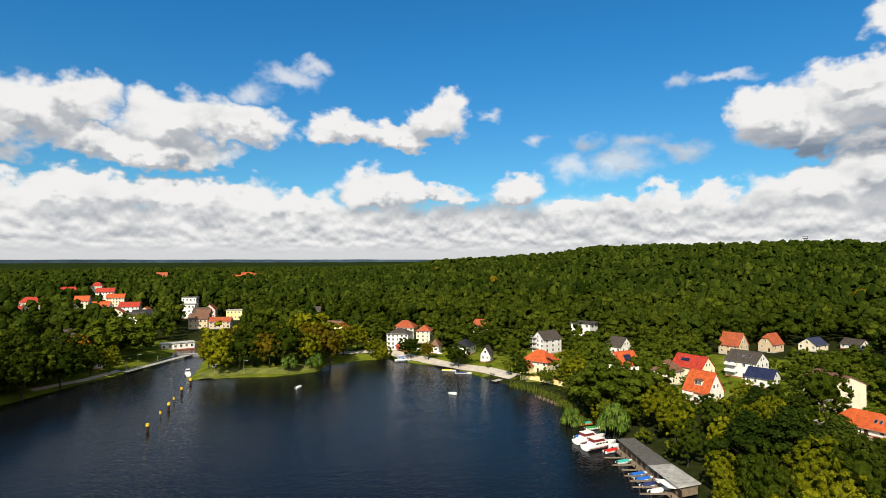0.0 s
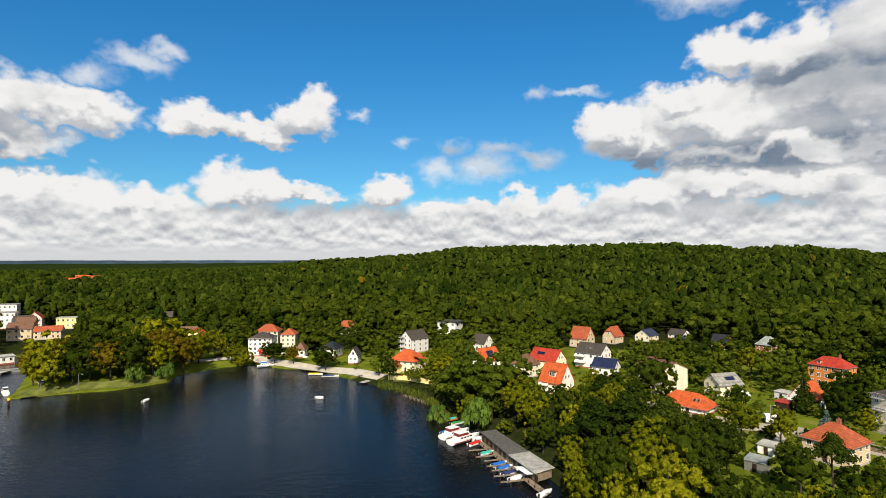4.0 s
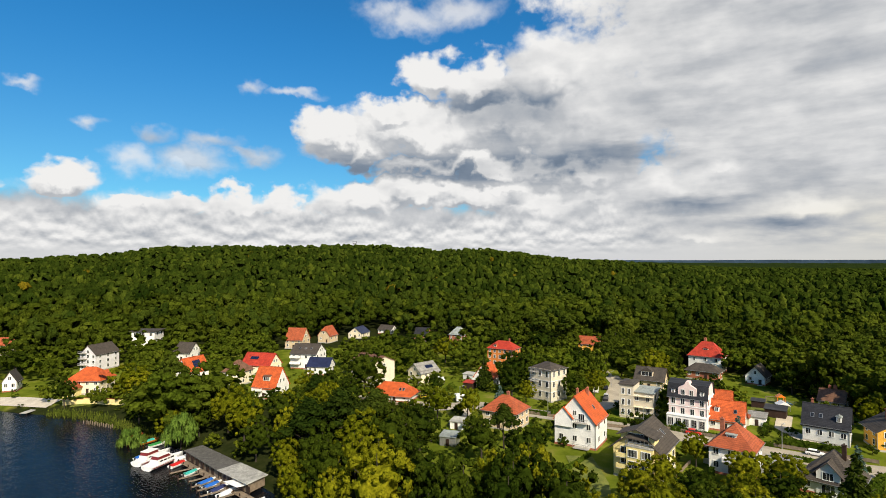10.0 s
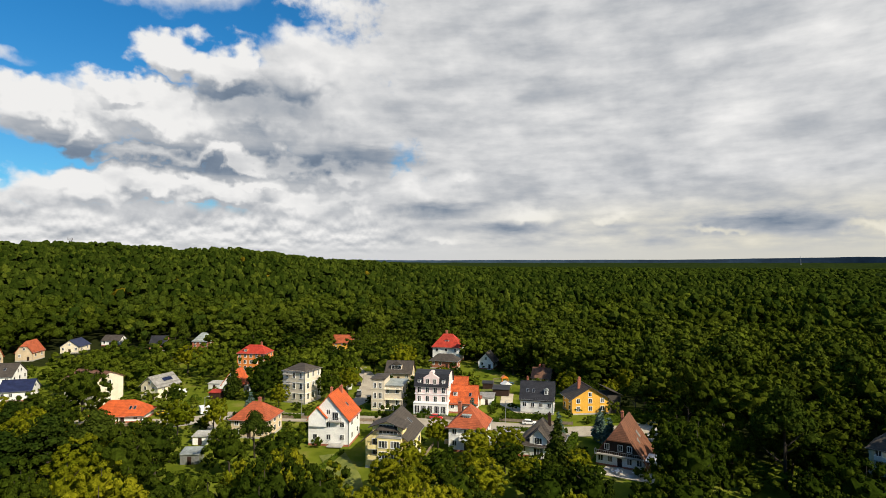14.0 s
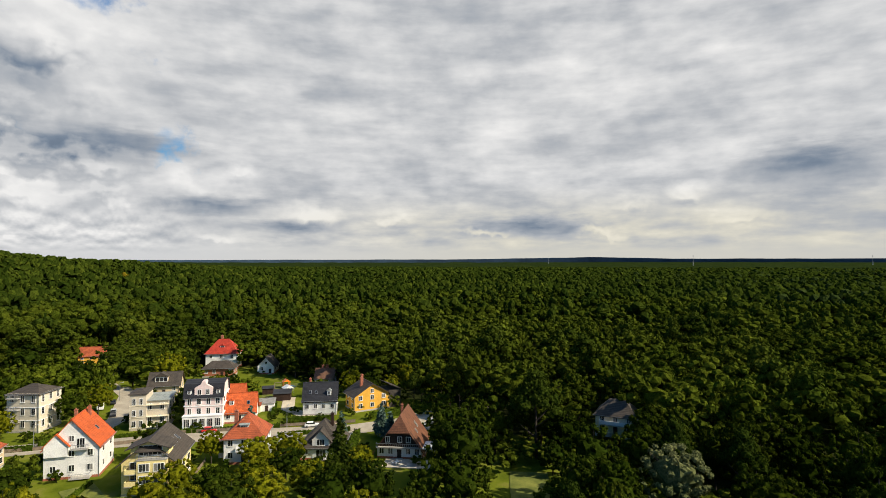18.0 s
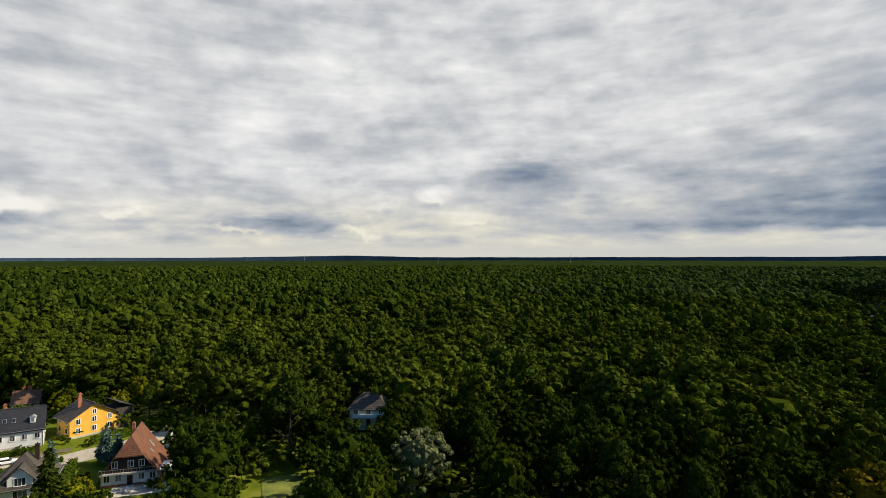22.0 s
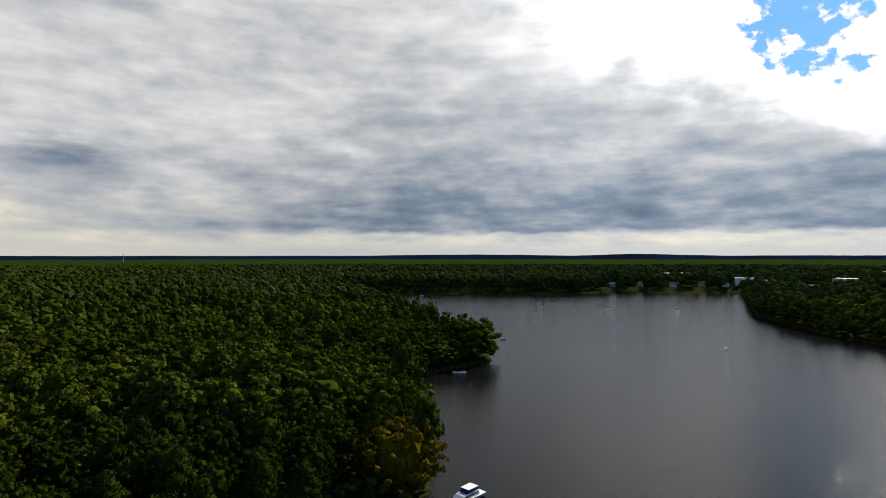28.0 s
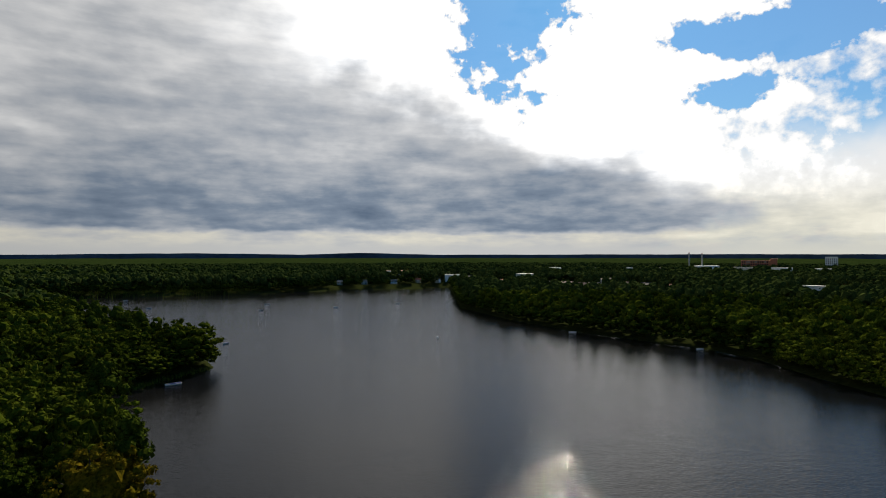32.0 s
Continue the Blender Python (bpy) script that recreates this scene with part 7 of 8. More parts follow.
for x, y, big in ((-96, 181, 1), (-100, 197, 0), (-102, 207, 1), (-105, 217, 0), (-109, 232, 1), (-113, 249, 1)):
    b = thing("dolphin_post", "dark mooring dolphin with a yellow top in the channel", "post", x, y, 90, 0.0, "channel posts")
    s = 0.55 if big else 0.34
    for i in range(3 if big else 1):
        round_part("pile", s * 0.5, s * 0.42, -1.5, 2.2 * s + 0.8, WOOD_DARK, b, 0.42 * s * math.cos(i * 2.1), 0.42 * s * math.sin(i * 2.1))
    round_part("cap", s * 1.02, s * 0.95, 2.2 * s + 0.8, 2.2 * s + 1.7, PAINT["yellow"], b, label="yellow painted cap")


def lamp(x, y, hgt=6.5, heading=90):
    b = thing("street_lamp", "slim grey street lamp with a curved arm by the water", "lamp", x, y, heading, None, "street lamps")
    round_part("mast", 0.11, 0.07, 0, hgt, METAL_GREY, b)
    bm = bmesh.new()
    box(bm, -0.05, 1.7, -0.05, 0.05, hgt, hgt + 0.1)
    part("arm", bm, METAL_GREY, b)
    bm = bmesh.new()
    box(bm, 1.2, 2.0, -0.16, 0.16, hgt - 0.1, hgt)
    part("lantern", bm, PAINT["silver"], b)


for x, y in ((-157, 276), (-157, 286), (-152, 296), (-148, 340), (-96, 268), (-72, 288), (-110, 268), (-118, 284), (158, 84), (148, 112), (169, 50), (137, 142), (200, 120)):
    lamp(x, y)

# lock: gates and railing
lock = thing("lock_gate", "low grey lock gates with a footbridge across the canal", "lock", -147, 322, 75, 0.0)
bm = bmesh.new()
box(bm, -8, 8, -0.5, 0.5, -1.5, 1.8)
part("gate_leaf", bm, METAL_GREY, lock)
bm = bmesh.new()
box(bm, -9, 9, -0.9, -0.52, 1.5, 1.8)
part("footbridge", bm, CONCRETE, lock)
rail = thing("quay_railing", "dark metal railing along the canal quay", "railing", -152, 297, 6, 1.2)
for i in range(20):
    bm = bmesh.new()
    box(bm, -25 + i * 2.5, -24.9 + i * 2.5, -0.05, 0.05, 0, 1.1)
    part("post", bm, METAL_GREY, rail)
bm = bmesh.new()
box(bm, -25, 22.6, -0.06, 0.06, 1.1, 1.2)
part("handrail", bm, METAL_GREY, rail)


# ---- cars ----
def car(x, y, heading, colour, label, van=False):
    root = thing("van" if van else "car", label, "van" if van else "car", x, y, heading, float(terrain(x, y)) + 0.12, "parked cars")
    ln, w, hg = (5.4, 2.0, 2.5) if van else (4.3, 1.78, 1.48)
    bm = bmesh.new()
    if van:
        prism(bm, [(-2.7, 0.35), (2.7, 0.35), (2.65, 1.1), (2.0, 1.3), (1.5, 2.3), (-2.6, 2.45), (-2.7, 2.2)], -w / 2, w / 2, "y")
    else:
        prism(bm, [(-2.12, 0.32), (2.1, 0.32), (2.15, 0.62), (1.95, 0.82), (1.0, 0.95), (-1.95, 0.98), (-2.15, 0.8)], -w / 2, w / 2, "y")
    bmesh.ops.bevel(bm, geom=bm.edges[:], offset=0.06, segments=1, affect="EDGES")
    part("body", bm, PAINT[colour], root)
    if not van:
        bm = bmesh.new()
        prism(bm, [(-1.9, 0.96), (1.0, 0.95), (0.35, hg - 0.08), (-1.35, hg - 0.08)], -w / 2 + 0.1, w / 2 - 0.1, "y")
        part("glasshouse", bm, GLASS, root, "dark car windows")
        bm = bmesh.new()
        prism(bm, [(-1.5, hg - 0.1), (0.42, hg - 0.1), (0.25, hg), (-1.3, hg)], -w / 2 + 0.14, w / 2 - 0.14, "y")
        part("roof", bm, PAINT[colour], root)
    else:
        bm = bmesh.new()
        box(bm, 0.6, 1.7, -w / 2 - 0.01, w / 2 + 0.01, 1.45, 2.0)
        part("cab_window", bm, GLASS, root)
    for sx in (-ln * 0.31, ln * 0.31):
        for sy in (-w / 2 + 0.08, w / 2 - 0.08):
            bm = bmesh.new()
            bmesh.ops.create_cone(bm, cap_ends=True, segments=12, radius1=0.33, radius2=0.33, depth=0.22, matrix=Matrix.Translation((sx, sy, 0.33)) @ Matrix.Rotation(radians(90), 4, "X"))
            wh = part("wheel", bm, RUBBER, root)
            bm = bmesh.new()
            bmesh.ops.create_cone(bm, cap_ends=True, segments=10, radius1=0.19, radius2=0.19, depth=0.26, matrix=Matrix.Translation((sx, sy, 0.33)) @ Matrix.Rotation(radians(90), 4, "X"))
            part("rim", bm, PAINT["silver"], wh)
    for sy in (-w / 2 + 0.3, w / 2 - 0.3):
        bm = bmesh.new()
        box(bm, ln / 2 - 0.12, ln / 2 + 0.02, sy - 0.18, sy + 0.18, 0.62, 0.78)
        part("headlight", bm, PAINT["silver"], root)
    return root


car(134, 157, 120, "yellow", "small bright yellow car parked in a yard")
car(134.5, 149.5, 120, "black", "dark grey estate car parked by the lane")
v = car(141, 144.5, 120, "white", "white camper van parked by the garden hedge", True)
bm = bmesh.new()
box(bm, -2.9, 0.9, -1.08, 1.08, 2.3, 2.75)
part("alcove", bm, PAINT["white"], v)
car(164, 71.5, 165, "red", "red car parked in front of the pale villa")
car(154.5, 66, 172, "silver", "silver car in a driveway")
car(152.5, 63, 172, "maroon", "dark red car in a driveway")
car(169.5, 42.5, 170, "white", "white car parked on the lane")
car(183, 6.5, 185, "yellow", "yellow-green car parked beneath the trees")
car(173, 5.5, 200, "silver", "silver estate car beside the chalet")
car(167.5, 7.5, 230, "silver", "grey car beside the chalet")
car(170, 1.5, 200, "black", "black car beside the chalet")
car(189, 120, 60, "white", "white delivery van on the side street", True)
car(184, 112.5, 60, "silver", "silver car on the side street")
car(180.5, 110.5, 60, "black", "black car on the side street")
car(196, 120, 60, "black", "dark car further up the side street")
car(146, 122, 160, "black", "black car parked by the lane behind a hedge")
car(146.5, 128, 160, "maroon", "dark red car by the lane")
car(58, 352, 100, "white", "white car parked above the lake house")
car(120, 330, 140, "blue", "blue car parked at the wood's edge")


# ---- sheds, hedges, fences, garden things ----
def shed(x, y, heading, w, d, hgt, wall, roof, label):
    root = thing("shed", label, "shed", x, y, heading, None, "garden sheds")
    bm = bmesh.new()
    box(bm, -w / 2, w / 2, -d / 2, d / 2, -0.3, hgt)
    part("wall", bm, wall, root)
    bm = bmesh.new()
    slab(bm, [(-w / 2 - 0.3, -d / 2 - 0.3, hgt + 0.1), (w / 2 + 0.3, -d / 2 - 0.3, hgt + 0.1), (w / 2 + 0.3, d / 2 + 0.3, hgt + 0.5), (-w / 2 - 0.3, d / 2 + 0.3, hgt + 0.5)], 0.12)
    part("roof", bm, roof, root)
    bm = bmesh.new()
    box(bm, -0.5, 0.5, -d / 2 - 0.05, -d / 2 + 0.01, 0, 2.0)
    part("door", bm, WOOD_DARK, root)
    HOUSES.append((x, y, max(w, d) / 2, 2.0, hgt, 0))


shed(106, 114, 150, 4.5, 4.5, 2.5, METAL_GREY, ROOF["zinc"], "grey garden shed with a sheet metal roof")
shed(118, 123, 155, 4.0, 4.0, 2.3, PLASTER["white"], ROOF["pale"], "small white shed with a pale flat roof")
shed(190, 63, 166, 5.0, 6.0, 2.6, PLASTER["white"], ROOF["felt"], "white garage with a grey flat roof")
shed(204, 62, 168, 6.0, 6.0, 2.6, WOOD_DARK, ROOF["black"], "dark open carport beside the house")
shed(150, 43.5, 176, 4.5, 8.0, 2.6, PLASTER["grey"], ROOF["felt"], "grey flat-roofed garage between two houses")
shed(142, 41.5, 176, 3.5, 4.0, 2.4, PLASTER["grey"], ROOF["black"], "small grey annex with a dark roof")
shed(186, 66, 166, 4.0, 3.0, 2.4, PLASTER["cream"], ROOF["rust"], "little shed with a rusty tile roof")
shed(178, 178, 165, 5.0, 4.0, 2.5, PLASTER["grey"], ROOF["pale"], "grey garage with a pale roof")
shed(158, 158, 160, 4.0, 4.0, 2.4, WOOD_DARK, ROOF["red"], "small timber shed with a red roof")
shed(212, 70, 165, 4.0, 3.0, 2.3, WOOD_DARK, ROOF["black"], "dark garden shed under trees")


def hedge(ax, ay, bx, by, wide, high, seed, label="clipped green hedge along a garden"):
    """A clipped hedge: a core and many small leaf sprays on it."""
    rng = np.random.default_rng(seed)
    ln = math.hypot(bx - ax, by - ay)
    n = int(ln * (wide + 2 * high) * 5)
    side = rng.integers(0, 3, n)
    p = np.stack([rng.uniform(0, ln, n), np.where(side == 0, -wide / 2, np.where(side == 1, wide / 2, rng.uniform(-wide / 2, wide / 2, n))),
                  np.where(side == 2, high, rng.uniform(0.05, high, n))], -1) + rng.normal(0, 0.05, (n, 3))
    a, b = rng.normal(0, 0.16, (n, 3)), rng.normal(0, 0.16, (n, 3))
    q = np.stack([p - a, p - b, p + a, p + b], 1).reshape(-1, 3)
    k = 0.93
    c = np.array([(x, y * wide / 2 * k, z) for x in (0.1, ln - 0.1) for y in (-1, 1) for z in (0, high * k)])
    v = np.concatenate([c, q])
    f = np.concatenate([[(0, 1, 3, 2), (4, 6, 7, 5), (0, 4, 5, 1), (2, 3, 7, 6), (1, 5, 7, 3)], 8 + np.arange(4 * n).reshape(-1, 4)])
    ang = math.atan2(by - ay, bx - ax)
    x = ax + v[:, 0] * math.cos(ang) - v[:, 1] * math.sin(ang)
    y = ay + v[:, 0] * math.sin(ang) + v[:, 1] * math.cos(ang)
    ob = mesh_object("hedge", np.stack([x, y, v[:, 2] + terrain(x, y)], -1), f, HEDGE)
    tagged(ob, label, "hedge", "garden hedges")


for i, (ax, ay, bx, by, w, hg) in enumerate(((148, 60, 160, 63, 1.2, 1.6), (163, 78, 169, 52, 0.9, 1.2), (174, 52, 176, 38, 1.4, 1.8), (141, 26, 160, 27, 1.6, 2.4), (158, 97, 165, 74, 0.8, 1.1),
                                             (141, 134, 148, 112, 1.0, 1.5), (124, 100, 134, 108, 1.2, 1.5), (112, 80, 126, 82, 0.8, 1.1), (150, 112, 163, 113, 1.0, 1.6), (180, 58, 196, 62, 1.0, 1.4),
                                             (205, 72, 222, 78, 1.2, 1.6), (146, 160, 160, 168, 1.0, 1.4), (118, 196, 122, 228, 1.0, 1.5), (150, 205, 168, 200, 1.0, 1.5), (178, 26, 190, 4, 1.6, 2.2),
                                             (104, 236, 118, 240, 1.0, 1.4), (57, 232, 40, 254, 1.0, 1.2), (-30, 316, -20, 304, 0.8, 1.0), (160, 50, 166, 30, 0.9, 1.2), (128, 52, 138, 56, 1.0, 1.5))):
    hedge(ax, ay, bx, by, w, hg, i)


def garden_wall(points, hgt, mat, label, cap=True):
    root = thing("garden_wall", label, "wall", points[0][0], points[0][1], 90, 0.0)
    for (ax, ay), (bx, by) in zip(points, points[1:]):
        ln, ang = math.hypot(bx - ax, by - ay), math.atan2(by - ay, bx - ax)
        z = float(terrain((ax + bx) / 2, (ay + by) / 2))
        for nm, half, z0, z1, m in (("wall", 0.15, -0.5, hgt, mat), ("coping", 0.22, hgt, hgt + 0.12, ROOF["rust"]))[:2 if cap else 1]:
            bm = bmesh.new()
            box(bm, 0, ln, -half, half, z0, z1)
            ob = part(nm, bm, m, root)
            ob.location, ob.rotation_euler = (ax - points[0][0], ay - points[0][1], z), (0, 0, ang)


garden_wall([(35, 252), (41, 247), (56, 229)], 2.0, PLASTER["yellow"], "long pale yellow garden wall above the lake bank")
garden_wall([(143, 60), (149, 40)], 1.2, PLASTER["grey"], "low grey garden wall", False)


def fence(ax, ay, bx, by, hgt, mat, label):
    root = thing("fence", label, "fence", ax, ay, 90, None)
    ln, ang = math.hypot(bx - ax, by - ay), math.atan2(by - ay, bx - ax)
    n = max(2, int(ln / 2.4))
    bm = bmesh.new()
    box(bm, -0.06, 0.06, -0.06, 0.06, 0, hgt)
    post_me = mesh_of("post", bm, mat)
    bm = bmesh.new()
    box(bm, 0, ln / n, -0.03, 0.03, 0.2, hgt - 0.12)
    panel_me = mesh_of("panel", bm, mat)
    for i in range(n + 1):
        x, y = ln * i / n * math.cos(ang), ln * i / n * math.sin(ang)
        dz = float(terrain(ax + x, ay + y)) - root.location.z
        p = part("post", post_me, None, root)
        p.location, p.rotation_euler = (x, y, dz), (0, 0, ang)
        if i < n:
            p = part("panel", panel_me, None, root)
            p.location, p.rotation_euler = (x, y, dz), (0, 0, ang)


for ax, ay, bx, by in ((161, 86, 166, 62), (148, 103, 158, 78), (168, 58, 174, 30), (141, 131, 149, 108), (186, 70, 206, 74), (128, 60, 140, 62), (168, 170, 180, 166), (124, 146, 112, 176)):
    fence(ax, ay, bx, by, 1.2, WOOD_MID, "low weathered timber fence along the street")

play = thing("climbing_frame", "orange and blue wooden climbing frame on a lawn", "play frame", 222, 66, 150)
for sx in (-1.2, 1.2):
    for sy in (-1.0, 1.0):
        bm = bmesh.new()
        box(bm, sx - 0.1, sx + 0.1, sy - 0.1, sy + 0.1, 0, 2.8)
        part("post", bm, PAINT["orange"], play)
bm = bmesh.new()
prism(bm, [(-1.5, 2.7), (1.5, 2.7), (0, 3.7)], -1.3, 1.3, "y")
part("roof", bm, PAINT["orange"], play)
bm = bmesh.new()
box(bm, -1.2, 1.2, -1.0, 1.0, 1.2, 1.35)
part("platform", bm, WOOD_MID, play)
bm = bmesh.new()
slab(bm, [(1.2, -0.4, 1.3), (4.0, -0.4, 0.2), (4.0, 0.4, 0.2), (1.2, 0.4, 1.3)], 0.1)
part("slide", bm, PAINT["blue"], play)
bm = bmesh.new()
box(bm, -4.6, -1.3, -0.1, 0.1, 2.5, 2.65)
box(bm, -4.7, -4.5, -0.1, 0.1, 0, 2.65)
part("swing_beam", bm, WOOD_MID, play)
tent = thing("garden_tent", "small white garden pavilion tent on a lawn", "tent", 214, 63, 150)
bm = bmesh.new()
prism(bm, [(-2, 1.9), (2, 1.9), (0, 3.0)], -2, 2, "y")
part("canopy", bm, PAINT["white"], tent)
for sx in (-1.9, 1.8):
    for sy in (-1.9, 1.8):
        bm = bmesh.new()
        box(bm, sx, sx + 0.08, sy, sy + 0.08, 0, 1.9)
        part("pole", bm, METAL_GREY, tent)
patio = thing("patio", "pale sandstone garden terrace in front of the chalet", "terrace", 139, 11, 186, None)
for i in range(8):
    for k in range(4):
        bm = bmesh.new()
        box(bm, -6 + i * 1.5, -4.55 + i * 1.5, -2.8 + k * 1.5, -1.35 + k * 1.5, 0.02, 0.14 + 0.01 * ((i + k) % 3))
        part("slab", bm, STONE_PALE, patio)
for x, y in ((138.5, 13.5), (139.5, 9.0)):
    t = thing("garden_table", "round white garden table with chairs on a terrace", "table", x, y, 90, float(terrain(x, y)) + 0.16)
    round_part("tabletop", 0.6, 0.6, 0.7, 0.75, PAINT["white"], t)
    round_part("leg", 0.06, 0.06, 0, 0.7, METAL_GREY, t)
    for i in range(4):
        c = thing("garden_chair", "white plastic garden chair at a table", "chair", x + 1.0 * math.cos(i * 1.57), y + 1.0 * math.sin(i * 1.57), 90 - i * 90, float(terrain(x, y)) + 0.16, "garden chairs")
        bm = bmesh.new()
        box(bm, -0.22, 0.22, -0.22, 0.22, 0.4, 0.45)
        part("seat", bm, PAINT["white"], c)
        bm = bmesh.new()
        box(bm, 0.2, 0.25, -0.22, 0.22, 0.45, 0.9)
        part("backrest", bm, PAINT["white"], c)
for i, (x, y, c) in enumerate(((-14, 318, "white"), (-8, 312, "red"), (-20, 322, "white"), (-2, 304, "white"), (-26, 324, "red"))):
    u = thing("parasol", c + " parasol over a terrace table by the promenade", "parasol", x, y, 90, None, "terrace parasols")
    round_part("pole", 0.05, 0.05, 0, 2.4, METAL_GREY, u)
    round_part("canopy", 1.7, 0.1, 2.2, 2.9, PAINT[c], u, sides=8)


def reeds(name, pts, count, spread, high, seed):
    """A stand of reeds: upright blades in one bed."""
    rng = np.random.default_rng(seed)
    seg = rng.integers(0, len(pts) - 1, count)
    k = rng.uniform(0, 1, count)
    a, b = np.array(pts)[seg], np.array(pts)[seg + 1]
    c = a + (b - a) * k[:, None] + rng.normal(0, spread, (count, 2))
    h, ang = high * rng.uniform(0.6, 1.15, count), rng.uniform(0, 3.14, count)
    w = 0.09 * high
    dx, dy = np.cos(ang) * w, np.sin(ang) * w
    z = np.maximum(terrain(c[:, 0], c[:, 1]), 0) - 0.1
    lean = rng.normal(0, 0.12 * high, (count, 2))
    v = np.stack([np.stack([c[:, 0] - dx, c[:, 1] - dy, z], -1), np.stack([c[:, 0] + dx, c[:, 1] + dy, z], -1), np.stack([c[:, 0] + lean[:, 0], c[:, 1] + lean[:, 1], z + h], -1)], 1)
    ob = mesh_object(name, v.reshape(-1, 3), np.arange(3 * count).reshape(-1, 3), REED)
    tagged(ob, "bright green reed bed at the water's edge", "reeds", kind="stuff")


reeds("shore_reeds", [(31, 248), (36, 240), (42, 230), (46, 216), (49, 204), (51, 190)], 1500, 1.4, 1.5, 3)
reeds("far_reeds", [(500, -715), (430, -772), (330, -805), (215, -845)], 2600, 12.0, 5.0, 4)
reeds("point_reeds", [(104, -193), (121, -206), (119, -226), (108, -248), (94, -280)], 1500, 1.5, 1.6, 5)
reeds("park_reeds", [(-119, 261), (-100, 266), (-81, 268), (-63, 281)], 900, 1.0, 0.8, 6)

# ---- lookout tower on the hill ----
tx, ty = 1180 * math.sin(radians(33.2)), 1180 * math.cos(radians(33.2))
tw = thing("lookout_tower", "dark timber lookout tower above the hilltop trees", "tower", tx, ty, 120)
for sx in (-3, 3):
    for sy in (-3, 3):
        bm = bmesh.new()
        box(bm, sx - 0.4, sx + 0.4, sy - 0.4, sy + 0.4, 0, 26)
        part("leg", bm, WOOD_DARK, tw)
for z in (8, 15, 22):
    bm = bmesh.new()
    box(bm, -3.4, 3.4, -3.4, 3.4, z, z + 0.5)
    part("landing", bm, WOOD_DARK, tw)
bm = bmesh.new()
box(bm, -6.5, 6.5, -4, 4, 26, 27.2)
part("platform", bm, WOOD_DARK, tw)
bm = bmesh.new()
box(bm, -7, 7, -4.5, 4.5, 30, 30.8)
part("roof", bm, WOOD_DARK, tw)
for sx in (-6, 6):
    bm = bmesh.new()
    box(bm, sx - 0.3, sx + 0.3, -3.8, 3.8, 27.2, 30)
    part("roof_post", bm, WOOD_DARK, tw)

tw.scale = (0.6, 0.6, 0.84)

# ---- the town across the lake ----
rng = random.Random(12)
for az, dist, w, d, hgt, wall, roof in (
        (185.5, 1010, 26, 14, 9, "white", "pale"), (187.5, 980, 14, 10, 8, "white", "pale"), (190.5, 900, 16, 10, 8, "cream", "pale"), (193.0, 1000, 30, 16, 11, "cream", "pale"),
        (195.5, 860, 14, 9, 7, "white", "pale"), (197.2, 830, 18, 10, 8, "white", "pale"), (198.6, 790, 12, 9, 8, "white", "felt"), (199.8, 800, 16, 9, 8, "white", "pale"),
        (201.0, 900, 18, 10, 11, "white", "pale"), (203.2, 850, 16, 9, 8, "white", "pale"), (204.8, 830, 18, 10, 8, "white", "pale"), (206.5, 820, 14, 9, 7, "white", "pale"),
        (210.0, 1700, 60, 26, 16, "white", "pale"), (213.0, 1600, 40, 20, 14, "cream", "felt"), (218.5, 820, 26, 10, 8, "white", "pale"), (221.0, 860, 20, 10, 9, "white", "pale"),
        (222.2, 900, 22, 10, 9, "white", "pale"), (196.0, 1400, 26, 12, 12, "white", "pale"), (199.5, 1500, 26, 12, 12, "white", "pale"), (203.0, 1500, 24, 12, 12, "white", "pale"),
        (206.0, 1450, 22, 12, 12, "white", "pale"), (216.0, 1500, 40, 16, 14, "white", "felt"), (219.0, 1500, 30, 16, 12, "white", "pale"), (176.0, 1250, 20, 12, 11, "cream", "rust"),
        (178.5, 1300, 30, 12, 11, "white", "rust"), (180.5, 1200, 20, 12, 11, "white", "rust"), (174.0, 960, 9, 8, 5, "white", "pale"), (176.5, 970, 9, 8, 5, "white", "felt"),
        (179.5, 975, 11, 8, 5, "white", "pale"), (182.0, 980, 9, 8, 5, "cream", "rust"), (184.0, 985, 8, 7, 5, "white", "pale")):
    x, y = dist * math.sin(radians(az)), dist * math.cos(radians(az))
    lift = max(0.0, 56 - (0.030 if dist > 1300 else 0.052 if dist < 950 and az > 184 else 0.043) * dist - 8 - 2.5) if az > 184 or dist > 1100 else 0.0
    house(x, y, az + 90 + rng.uniform(-20, 30), w, d, hgt + lift * 0.5, hgt + lift * 0.5 + 3, "side" if w < 24 else "flat", wall, roof if w >= 24 else rng.choice(["rust", "brown", "grey", "felt"]), 2, max(2, w // 9), 0, "pale building of the small town across the lake", door=False, win=(1.6, 1.6), name="town_house", plinth=False)
mill = thing("factory", "long red-brick factory block beyond the lake", "factory", 1750 * math.sin(radians(214.2)), 1750 * math.cos(radians(214.2)), 304, 0)
bm = bmesh.new()
box(bm, -42, 42, -14, 14, 0, 42)
part("main_block", bm, PLASTER["brick"], mill)
bm = bmesh.new()
box(bm, 28, 44, -16, 14.2, 0, 47)
part("stair_tower", bm, PLASTER["brick"], mill)
for r in range(4):
    for i in range(12):
        bm = bmesh.new()
        box(bm, -40 + i * 5.4, -36.4 + i * 5.4, -14.2, -13.9, 16 + r * 6.5, 20 + r * 6.5)
        part("window_band", bm, GLASS, mill)
tower_block = thing("tower_block", "pale concrete tower block beyond the lake", "tower block", 1800 * math.sin(radians(219.6)), 1800 * math.cos(radians(219.6)), 310, 0)
bm = bmesh.new()
box(bm, -14, 14, -9, 9, 0, 52)
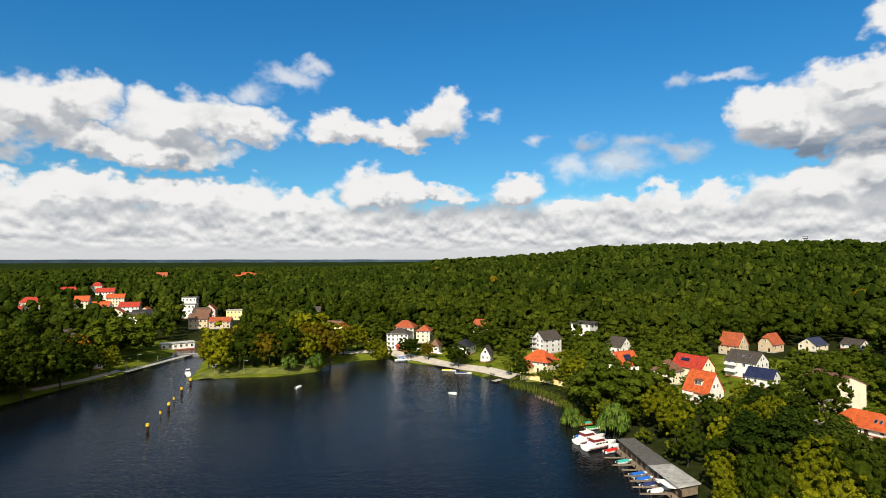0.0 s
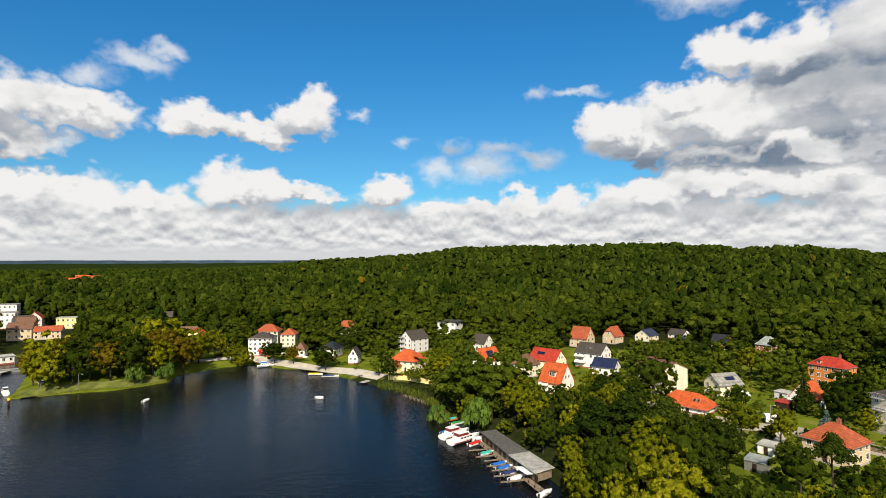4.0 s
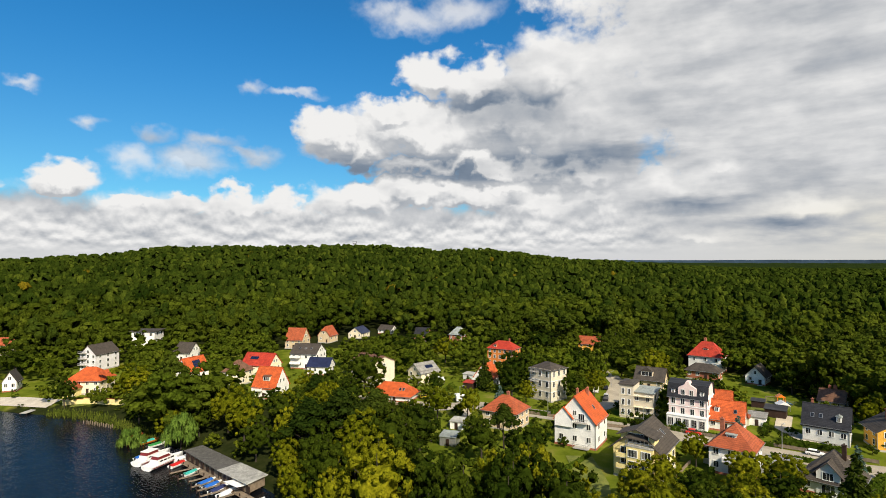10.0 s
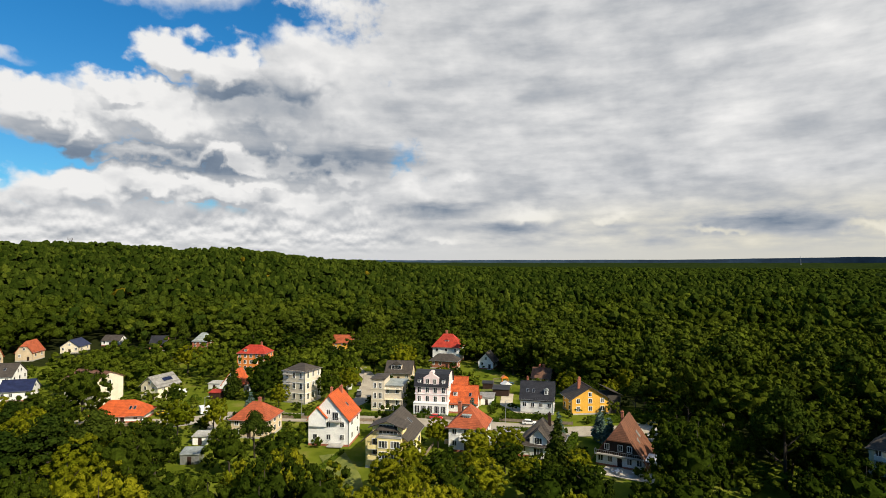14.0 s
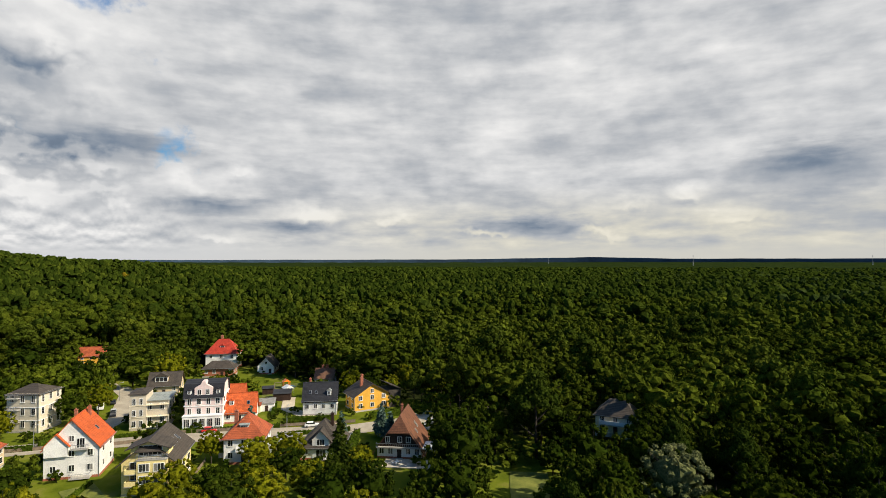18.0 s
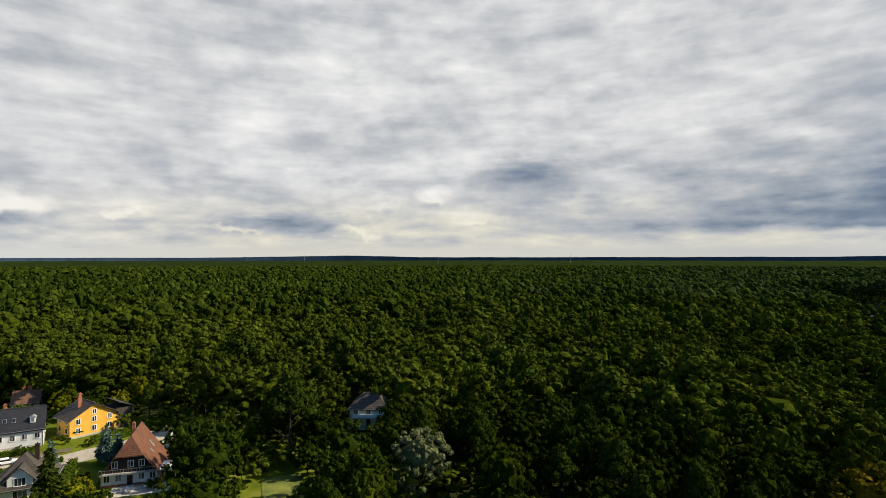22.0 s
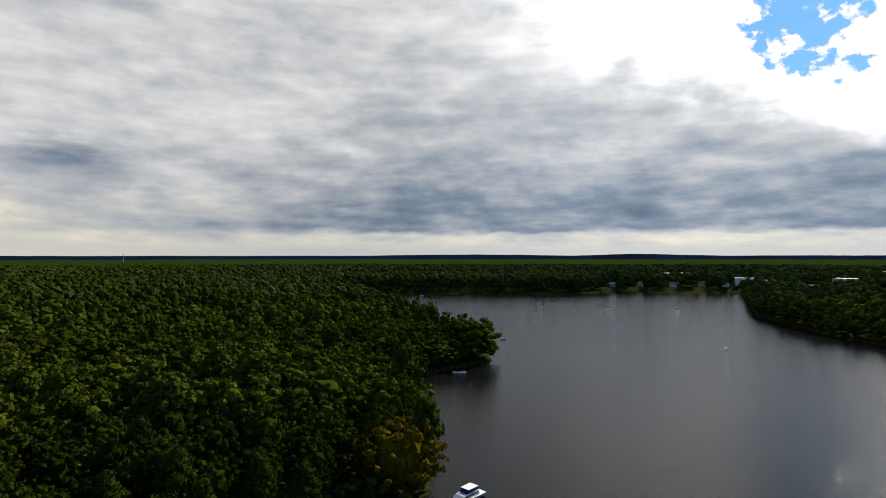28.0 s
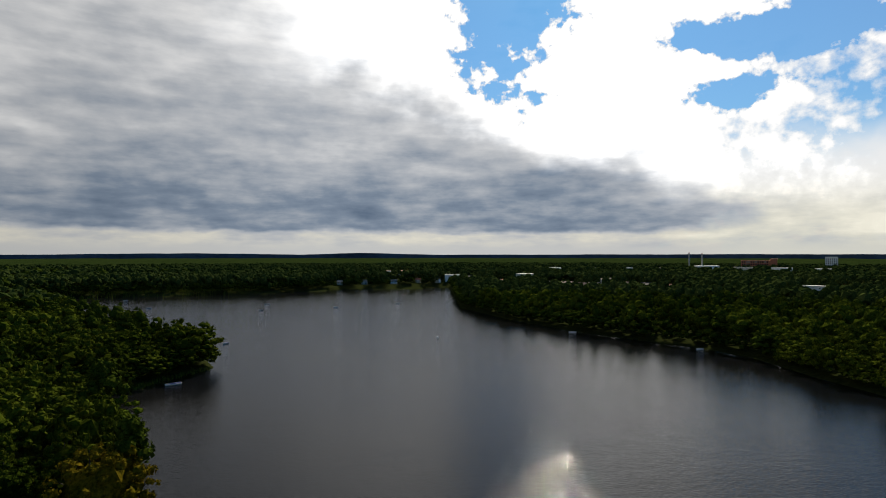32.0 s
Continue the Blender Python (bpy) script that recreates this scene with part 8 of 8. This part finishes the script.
part("wall", bm, PLASTER["grey"], tower_block)
for r in range(7):
    for i in range(6):
        bm = bmesh.new()
        box(bm, -12.5 + i * 4.4, -10 + i * 4.4, -9.2, -8.9, 12 + r * 5.4, 15 + r * 5.4)
        part("window", bm, GLASS, tower_block)
for az, dist, top in ((208.5, 1650, 62), (209.6, 1700, 60)):
    c = thing("chimney_stack", "slender pale factory chimney beyond the lake", "chimney", dist * math.sin(radians(az)), dist * math.cos(radians(az)), 90, 0, "factory chimneys")
    round_part("stack", 2.6, 1.8, 0, top, CONCRETE, c)
    round_part("rim", 2.0, 2.0, top, top + 1.2, PAINT["red"], c)
for az, dist, top in ((113.5, 3300, 78), (127.0, 3600, 76), (100.0, 3800, 76)):
    c = thing("radio_mast", "thin lattice radio mast above the far woods", "mast", dist * math.sin(radians(az)), dist * math.cos(radians(az)), 90, 0, "radio masts")
    round_part("mast", 2.2, 0.8, 0, top, METAL_GREY, c, sides=6)

# ---- planting, last ----
planting()
grove("garden_trees", 225, 350, -8, 78, 11.0, 12.5, 27, "leafy trees of the gardens behind the first houses", LEAF_DARK)
grove("orchard_trees", 120, 262, -8, 93, 9.5, 6.5, 28, "small fruit trees and tall shrubs between the houses", LEAF_GARDEN)
grove("low_shrubs", 120, 300, -8, 93, 8.6, 2.0, 29, "low shrubs and flower beds in the gardens", LEAF_DARK, 5, 36)
grove("undergrowth", 74, 165, 92, 156, 5.6, 4.5, 31, "dark shrubs and saplings under the shore trees", LEAF_WOOD, 5, 36)
grove("canal_bank_trees", 285, 420, -36, -23.5, 11.5, 20.0, 61, "tall dark trees along the canal bank", LEAF_DARK, 20, 150)
grove("park_grove", 268, 335, -25, -8, 11.0, 21.0, 62, "tall yellow-green trees of the lakeside park", LEAF_LIME, 24, 180)
grove("hotel_grove", 335, 430, -22, 2, 11.0, 14.0, 63, "broadleaf trees round the houses behind the park", LEAF_DARK, 16, 120)
woodland()

# far canopy out to the horizon
cx, cy = spaced(-1800, 1800, 60, 4700, 1.06), spaced(-1800, 1800, 60, 4700, 1.06)
CX, CY = np.meshgrid(cx, cy)
CD = np.hypot(CX, CY)
jag = np.random.default_rng(3).uniform(-2.5, 2.5, CX.shape)
CZ = terrain(CX, CY) + np.where(CD > 2150, 15 + 12 * smooth(CD, 2600, 4600) + jag, -9)
canopy = mesh_object("far_canopy", np.stack([CX, CY, CZ], -1).reshape(-1, 3), grid_faces(len(cx), len(cy)), LEAF_FAR)
tagged(canopy, "unbroken green canopy of the far woods", "forest", kind="stuff")

# wooded hills on the horizon, the blue of far haze put into their colour
turns = np.radians(np.arange(-60, 262, 0.5))
crest = 57.5 + 6 * np.interp(np.degrees(turns), [-60, 88, 94, 104, 112, 120, 148, 160, 170, 176, 184, 215, 230], [0, 0, 0.6, 3.0, 0.6, 0.3, 0.6, 2.6, 0.7, 3.2, 0.6, 1.2, 0.5]) \
    + 0.8 * np.sin(turns * 31) + 0.5 * np.sin(turns * 83 + 1) + np.random.default_rng(5).uniform(-0.5, 0.5, len(turns))
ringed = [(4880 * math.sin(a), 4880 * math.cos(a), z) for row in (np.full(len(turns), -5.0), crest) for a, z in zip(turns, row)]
DISTANCE = surface("hazed_wooded_hills", (0.050, 0.080, 0.120), 1.0, 0.3, 0.004, 0.03, 0.0, 0.0, spec=0.0)
tagged(mesh_object("distant_hills", ringed, grid_faces(len(turns), 2), DISTANCE), "low wooded hills along the horizon in painted haze blue", "backdrop", kind="structure")
